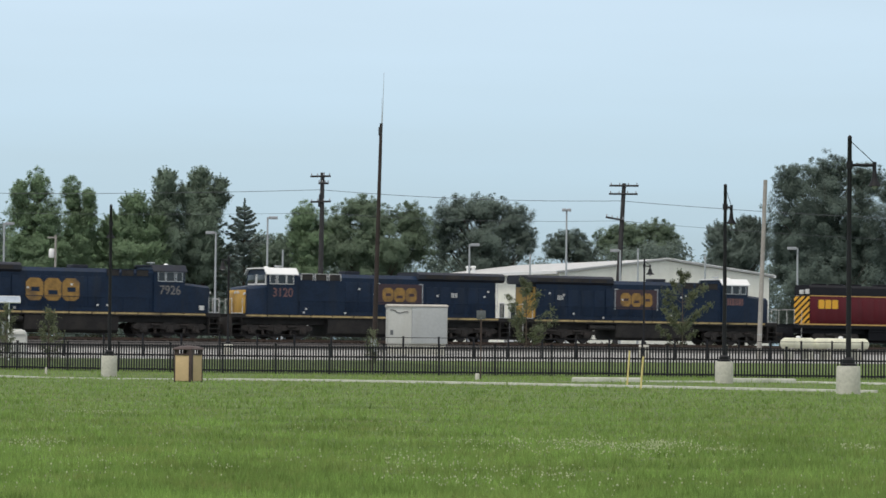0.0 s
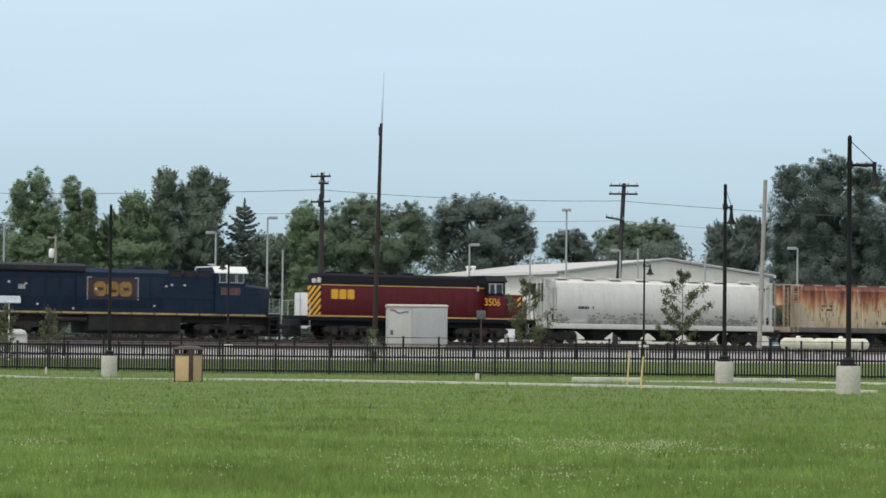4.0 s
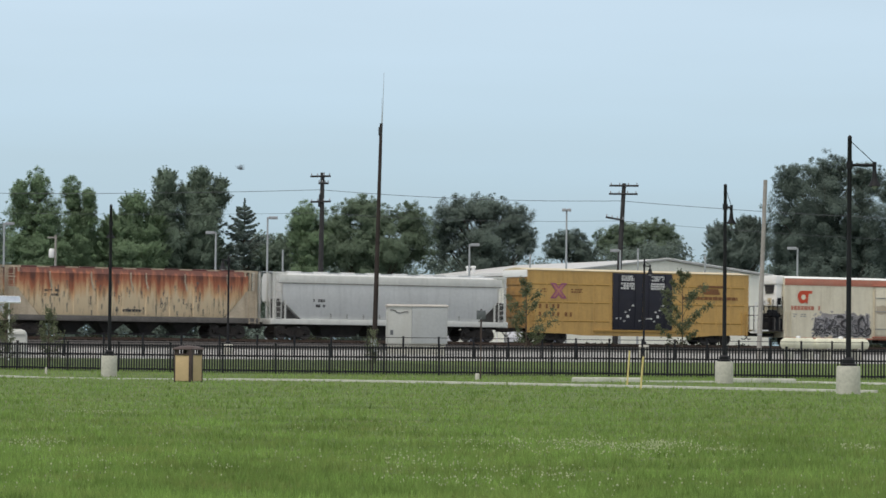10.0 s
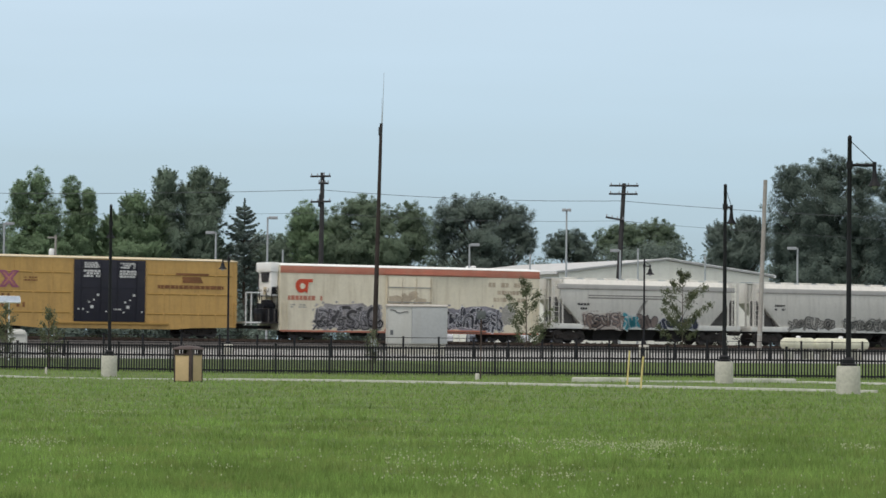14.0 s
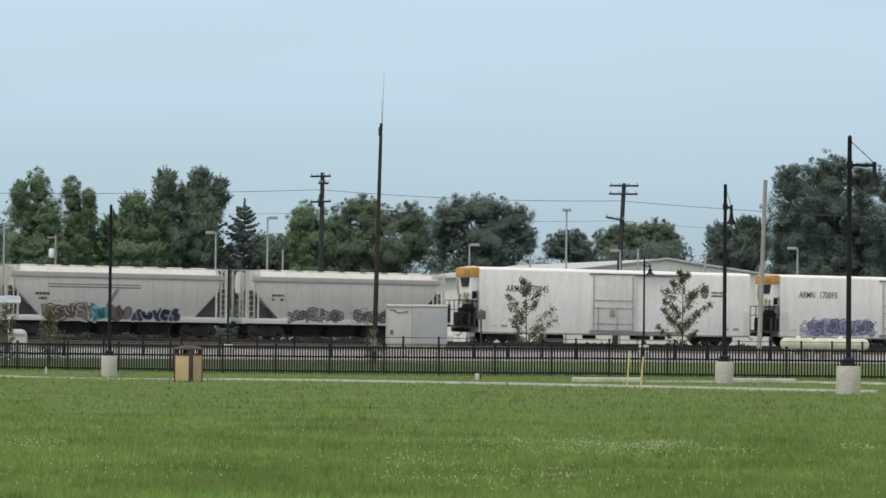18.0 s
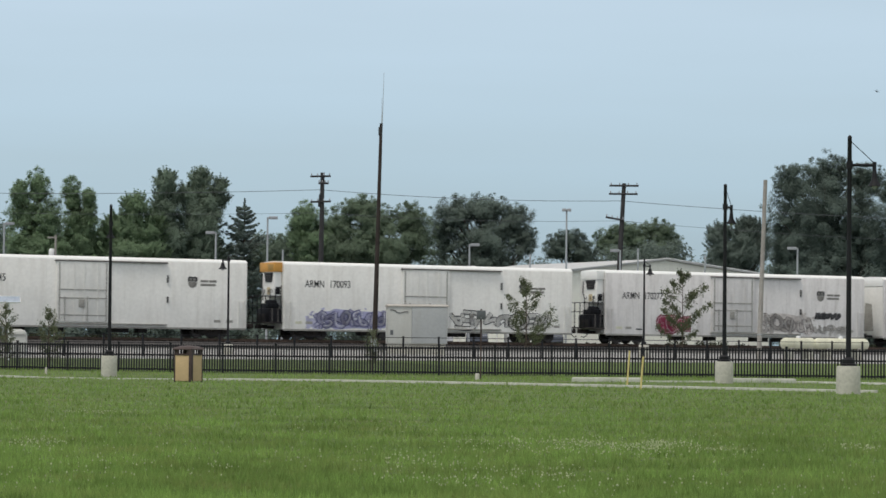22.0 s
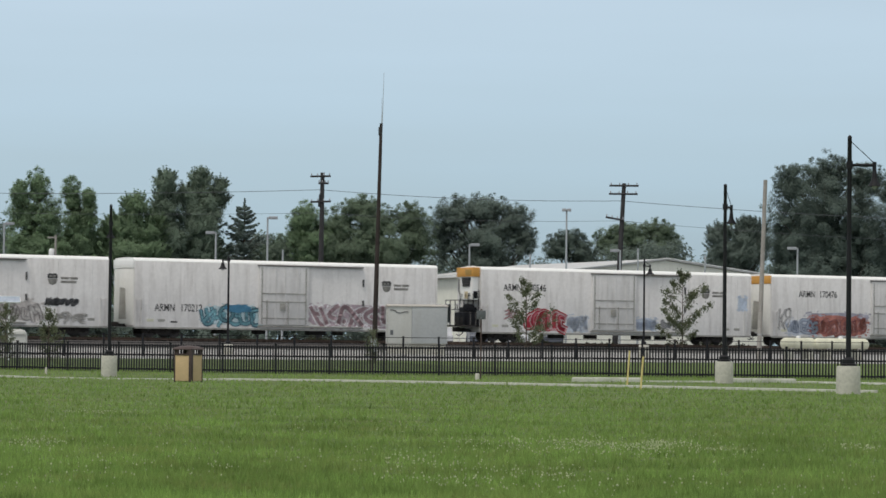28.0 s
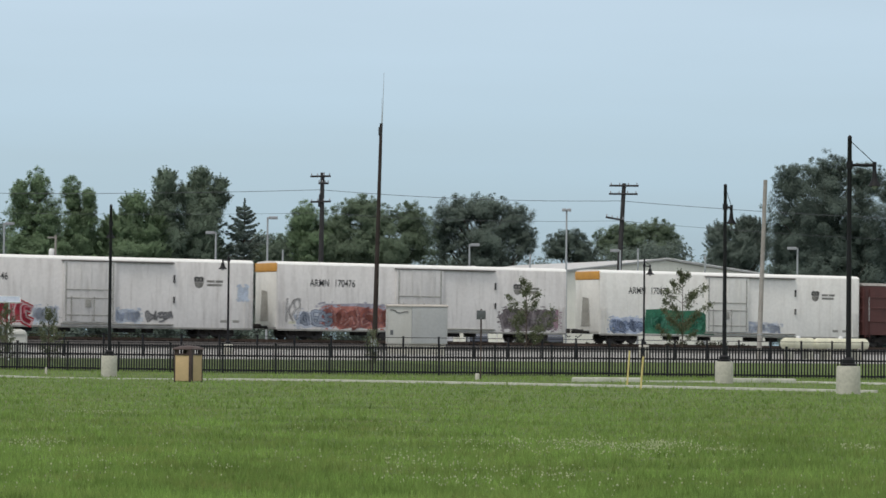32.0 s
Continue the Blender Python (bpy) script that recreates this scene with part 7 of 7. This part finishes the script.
block_graffiti(r5, 12.7, 14.6, .9, 1.85, (.44, .50, .62), (.55, .59, .66), 180, 3, haze=(.50, .55, .63), pen=.16, edge=.07)
block_graffiti(r5, 14.9, 16.9, 1.0, 1.85, (.24, .24, .25), (.45, .44, .43), 79, 3, pen=.11, edge=.04)
cloud(r5, 21.6, 22.4, 2.5, 3.5, (.48, .54, .64), 12)
block_graffiti(r6, 1.4, 4.2, .75, 2.0, (.40, .45, .53), (.20, .23, .32), 80, 3, haze=(.47, .50, .56), pen=.15, edge=.09)
cloud(r6, 3.2, 8.9, 1.6, 2.5, (.35, .34, .40), 14, SIDE - .0026)
block_graffiti(r6, 3.4, 8.6, .76, 2.25, (.46, .16, .12), (.26, .11, .12), 81, 6, haze=(.43, .16, .125), pen=.26, edge=.09, shine=(.50, .30, .28))
block_graffiti(r6, .7, 1.7, 1.0, 2.9, (.62, .60, .58), (.15, .14, .14), 181, 1, pen=.06, edge=.07)
cloud(r6, 20.6, 22.3, .9, 2.2, (.28, .17, .21), 16, SIDE - .0026)
block_graffiti(r6, 17.4, 21.8, .76, 2.4, (.22, .185, .19), (.12, .105, .115), 82, 6, haze=(.20, .17, .175), pen=.2, edge=.08, shine=(.30, .27, .28))
cloud(r7, .8, 3.9, .75, 1.9, (.42, .48, .60), 18)
block_graffiti(r7, .9, 3.7, .76, 1.8, (.34, .42, .58), (.13, .17, .30), 83, 4, pen=.14, edge=.08)
patch(r7, "graffiti_block", [(3.7, .75), (9.8, .72), (9.6, 1.4), (9.3, 2.0), (8.9, 2.3), (8.2, 2.46), (6.5, 2.4), (5.2, 2.52), (3.9, 2.46)], spray((.025, .17, .09)), SIDE - .0095)
block_graffiti(r7, 4.0, 9.5, .78, 2.3, (.035, .23, .13), (.02, .12, .07), 84, 6, pen=.26, edge=.08, shine=(.10, .32, .22))
block_graffiti(r7, 9.9, 15.6, .8, 1.75, (.45, .50, .60), (.56, .60, .66), 85, 6, haze=(.58, .60, .64), pen=.14, edge=.08)


def cream_reefer(u0):
    t = thing("refrigerator_car", "cream refrigerator car with faded red band and graffiti", "refrigerator car")
    L, z0, z1 = 20.35, .62, 5.02
    part("body", M().loft([[(x, y, z) for y, z in ((-1.6, z0), (1.6, z0), (1.6, z1 - .12), (1.45, z1), (-1.45, z1), (-1.6, z1 - .12))] for x in (0, L)]), M_CRYO, t)
    part("red_band", M().box(0.01, L - .01, -1.625, -1.6, 4.45, 4.92, .01), M_CRYOR, t, "faded red band under the roof")
    part("roof", M().loft([[(x, y, z) for y, z in ((-1.62, 4.95), (1.62, 4.95), (1.5, 5.06), (0, 5.14), (-1.5, 5.06))] for x in (-.02, L + .02)]), M_ROOFW, t, "white roof")
    d = part("door", M().box(8.1, 11.7, -1.71, -1.6, .85, 4.4, .02), M_CRYO, t, "sliding insulated door")
    for z in (1.3, 2.6, 3.6):
        part("door_bar", M().box(8.2, 11.6, -1.74, -1.71, z, z + .07), M_SEAM, d)
    for x in (8.15, 9.3, 10.4, 11.55):
        part("lock_rod", M().tube((x, -1.74, .9), (x, -1.74, 4.3), .025, n=6), M_BEIGE, d)
    for x, z, w, h in ((8.7, 2.75, .5, .4), (9.6, 2.8, .35, .45), (10.2, 3.1, .4, .3), (10.6, 2.7, .5, .3), (9.9, 1.6, .3, .5)):
        patch(d, "stain", blob(x, z, w, h, random.Random(int(x * 9)), 10, .35), M_BEIGE, -1.716)
    part("door_track", M().box(8.0, 16.0, -1.75, -1.6, 4.5, 4.6, .01), M_CRYOR, t)
    part("door_track", M().box(8.0, 16.0, -1.72, -1.6, .66, .78, .01), M_CRYOR, t)
    part("side_sill", M().box(.05, L - .05, -1.61, -1.5, .52, .64, .01), M_CRYOR, t)
    # emblem shapes
    patch(t, "emblem_ring", blob(1.6, 3.6, .45, .47, random.Random(2), 18, .02), M_CRYOL, -1.63)
    patch(t, "emblem_core", blob(1.68, 3.58, .2, .2, random.Random(2), 12, .02), M_CRYO, -1.634)
    patch(t, "emblem_bar", [(1.75, 3.3), (2.05, 3.1), (2.15, 3.85), (2.45, 3.85), (2.45, 4.06), (1.7, 4.06)], M_CRYOL, -1.632)
    bars(t, .6, 2.62, 2.6, .34, 1, M_CRYOR, 90, -1.606, gap=.1, dens=.95)
    bars(t, .8, 2.1, 1.2, .3, 2, M_SEAM, 91, -1.606)
    bars(t, 16.2, 3.75, 3.0, .4, 1, M_BEIGE, 92, -1.606, gap=.2, dens=.9)
    bars(t, 16.9, 3.25, 2.2, .35, 1, M_BEIGE, 93, -1.606, gap=.2, dens=.9)
    bars(t, 16.6, 2.75, 2.6, .35, 1, M_BEIGE, 94, -1.606, gap=.2, dens=.9)
    block_graffiti(t, 2.7, 7.7, .64, 2.45, (.12, .115, .12), (.46, .44, .45), 95, 5, haze=(.30, .28, .28), pen=.24, edge=.1, shine=(.36, .34, .37))
    block_graffiti(t, 2.5, 7.9, .64, 1.5, (.05, .05, .055), (.40, .38, .38), 195, 7, pen=.1, edge=.06)
    block_graffiti(t, 12.3, 17.4, .64, 2.4, (.05, .05, .065), (.60, .59, .62), 96, 6, haze=(.22, .21, .24), pen=.22, edge=.1, shine=(.5, .5, .55))
    patch(t, "stain", blob(17.8, 1.9, .6, .8, random.Random(7), 14, .2), M_SEAM, -1.607)
    ladder(t, .15, .65, 2.5, M_CRYO)
    ladder(t, L - .6, .65, 2.5, M_CRYO)
    unit_end(t, False, M_CRYO)
    part("platform_rail", M().box(-2.5, -2.44, -1.5, -1.44, .9, 3.1).box(-2.1, -2.04, -1.5, -1.44, .9, 3.1).box(-2.5, -1.3, -1.5, -1.44, 3.05, 3.12).box(-2.5, -1.36, -1.5, 1.5, 1.05, 1.15), M_WHITE, t, "white end platform railing")
    part("centre_sill", M().box(-2.2, L + .5, -.3, .3, .68, .9), M_GRIME, t)
    for x, w in ((6.0, 1.0), (9.0, .8), (12.0, 1.2)):
        part("underframe_box", M().box(x, x + w, -1.0, -.3, .3, .66, .02), M_GRIME, t)
    truck2(t, 2.4), truck2(t, L - 2.4)
    coupler(t, -2.1, -1), coupler(t, L + .3, 1)
    return rolling(t, u0)


cream_reefer(155.3)


def brown_car(u0):
    t = thing("boxcar", "dark oxide brown boxcar with horizontal ribs", "boxcar")
    L, z0, z1 = 17.2, .9, 4.55
    part("body", M().loft([[(x, y, z) for y, z in ((-1.6, z0), (1.6, z0), (1.6, z1), (-1.6, z1))] for x in (0, L)]), M_BROWNCAR, t)
    part("roof", M().loft([[(x, y, z) for y, z in ((-1.63, z1 - .02), (1.63, z1 - .02), (1.3, z1 + .16), (0, z1 + .22), (-1.3, z1 + .16))] for x in (-.05, L + .05)]), M_GREYPART, t, "grey weathered roof")
    for z in (1.9, 2.9, 3.7):
        part("end_rib", M().box(-.08, 0, -1.5, 1.5, z - .08, z + .08, .02), M_BROWNCAR, t)
        part("side_rib", M().box(.1, L - .1, -1.65, -1.6, z - .05, z + .05, .01), M_BROWNCAR, t)
    part("ladder_stile", M().box(.5, .56, -1.66, -1.6, 1.9, 3.7), M_STENCILW, t)
    ladder(t, .15, .7, 4.3, M_BROWNCAR)
    part("door", M().box(7.2, 10.2, -1.68, -1.6, 1.0, 4.4, .02), M_BROWNCAR, t)
    part("centre_sill", M().box(-.3, L + .3, -.3, .3, .7, .95), M_GRIME, t)
    truck2(t, 2.4), truck2(t, L - 2.4)
    coupler(t, -.25, -1), coupler(t, L + .25, 1)
    return rolling(t, u0)


brown_car(387.0)


# ---- birds crossing the sky ----
M_BIRD = mat("dark_plumage", (0.02, 0.02, 0.022), 0.8)


def bird(k1, g):
    t = thing("bird", "small dark bird flying across the sky", "bird", group="birds")
    part("body", M().loft([[(x * k1, r * k1 * 1.3 * math.cos(k * math.pi / 4), r * k1 * 1.2 * math.sin(k * math.pi / 4)) for k in range(8)] for x, r in ((-.085, .004), (-.05, .014), (0, .024), (.04, .02), (.07, .012), (.09, .002))]), M_BIRD, t)
    for s in (-1, 1):
        part("wing", M().loft([[(.09, 0, .02), (-.08, 0, .02), (-.08, s * .02, .0), (.09, s * .02, 0)], [(.06, s * .09, .1), (-.08, s * .09, .1), (-.08, s * .105, .09), (.06, s * .105, .09)], [(-.02, s * .19, .17), (-.08, s * .19, .17), (-.08, s * .195, .165), (-.02, s * .195, .165)]]), M_BIRD, t)
    part("tail", M().loft([[(-.08, -.01, 0), (-.08, .01, 0), (-.08, .01, .004), (-.08, -.01, .004)], [(-.14, -.025, 0), (-.14, .025, 0), (-.14, .025, .003), (-.14, -.025, .003)]]), M_BIRD, t)
    for p in t.children:
        p.data.transform(Matrix.Scale(g, 4))
    return t


BIRDS = [(bird(1.9, .62), [(0, -145, 100, 19.0), (9.0, -19.8, 100, 8.3), (9.5, -12.9, 100, 7.55), (9.8, -8.8, 100, 6.85), (10.0, -6.1, 100, 6.4), (10.4, -.45, 100, 6.0), (11.0, 7.8, 100, 6.05), (11.5, 14.7, 100, 6.4), (32.0, 300, 100, 14)]),
         (bird(1.9, .28), [(0, -170, 100, 22.0), (20.6, 2.35, 100, 10.85), (21.0, 4.65, 100, 10.35), (21.4, 7.7, 100, 9.95), (21.7, 10.2, 100, 9.65), (22.0, 13.0, 100, 8.9), (23.0, 22, 100, 7.5), (32.0, 105, 100, 12)])]


# ---- the train's travel along the track ----
def travel(t):
    """Metres that the train has rolled to the left at t seconds."""
    return 10.2174 * t + lerp(t, [(0, 0), (6, -.3), (9, 0), (13, .5), (17, .8), (19, .8), (23, .65), (28, .4), (32, -.1)])


def motions():
    base = pose(TX, TY, RAILZ, 0, math.degrees(math.atan(-GRADE)), math.degrees(TH))
    for t, u0 in MOVERS:
        walk(t, [(s, base @ Matrix.Translation((u0 - travel(s), 0, 0))) for s in (0, 3, 6, 9, 13, 17, 19, 23, 28, 32.0)])
    for t, rows in BIRDS:
        walk(t, [(s, pose(x, y, z, 14, 6, -30)) for s, x, y, z in rows])
    lead = WHEELSETS[0]
    walk(lead, [(k / 15, Matrix.Rotation(-travel(k / 15) / .457, 4, "Y")) for k in range(481)])
    for w in WHEELSETS[1:]:
        w.rotation_mode = "QUATERNION"
        w.animation_data_create()
        w.animation_data.action = lead.animation_data.action
        w.animation_data.action_slot = lead.animation_data.action_slot


motions()
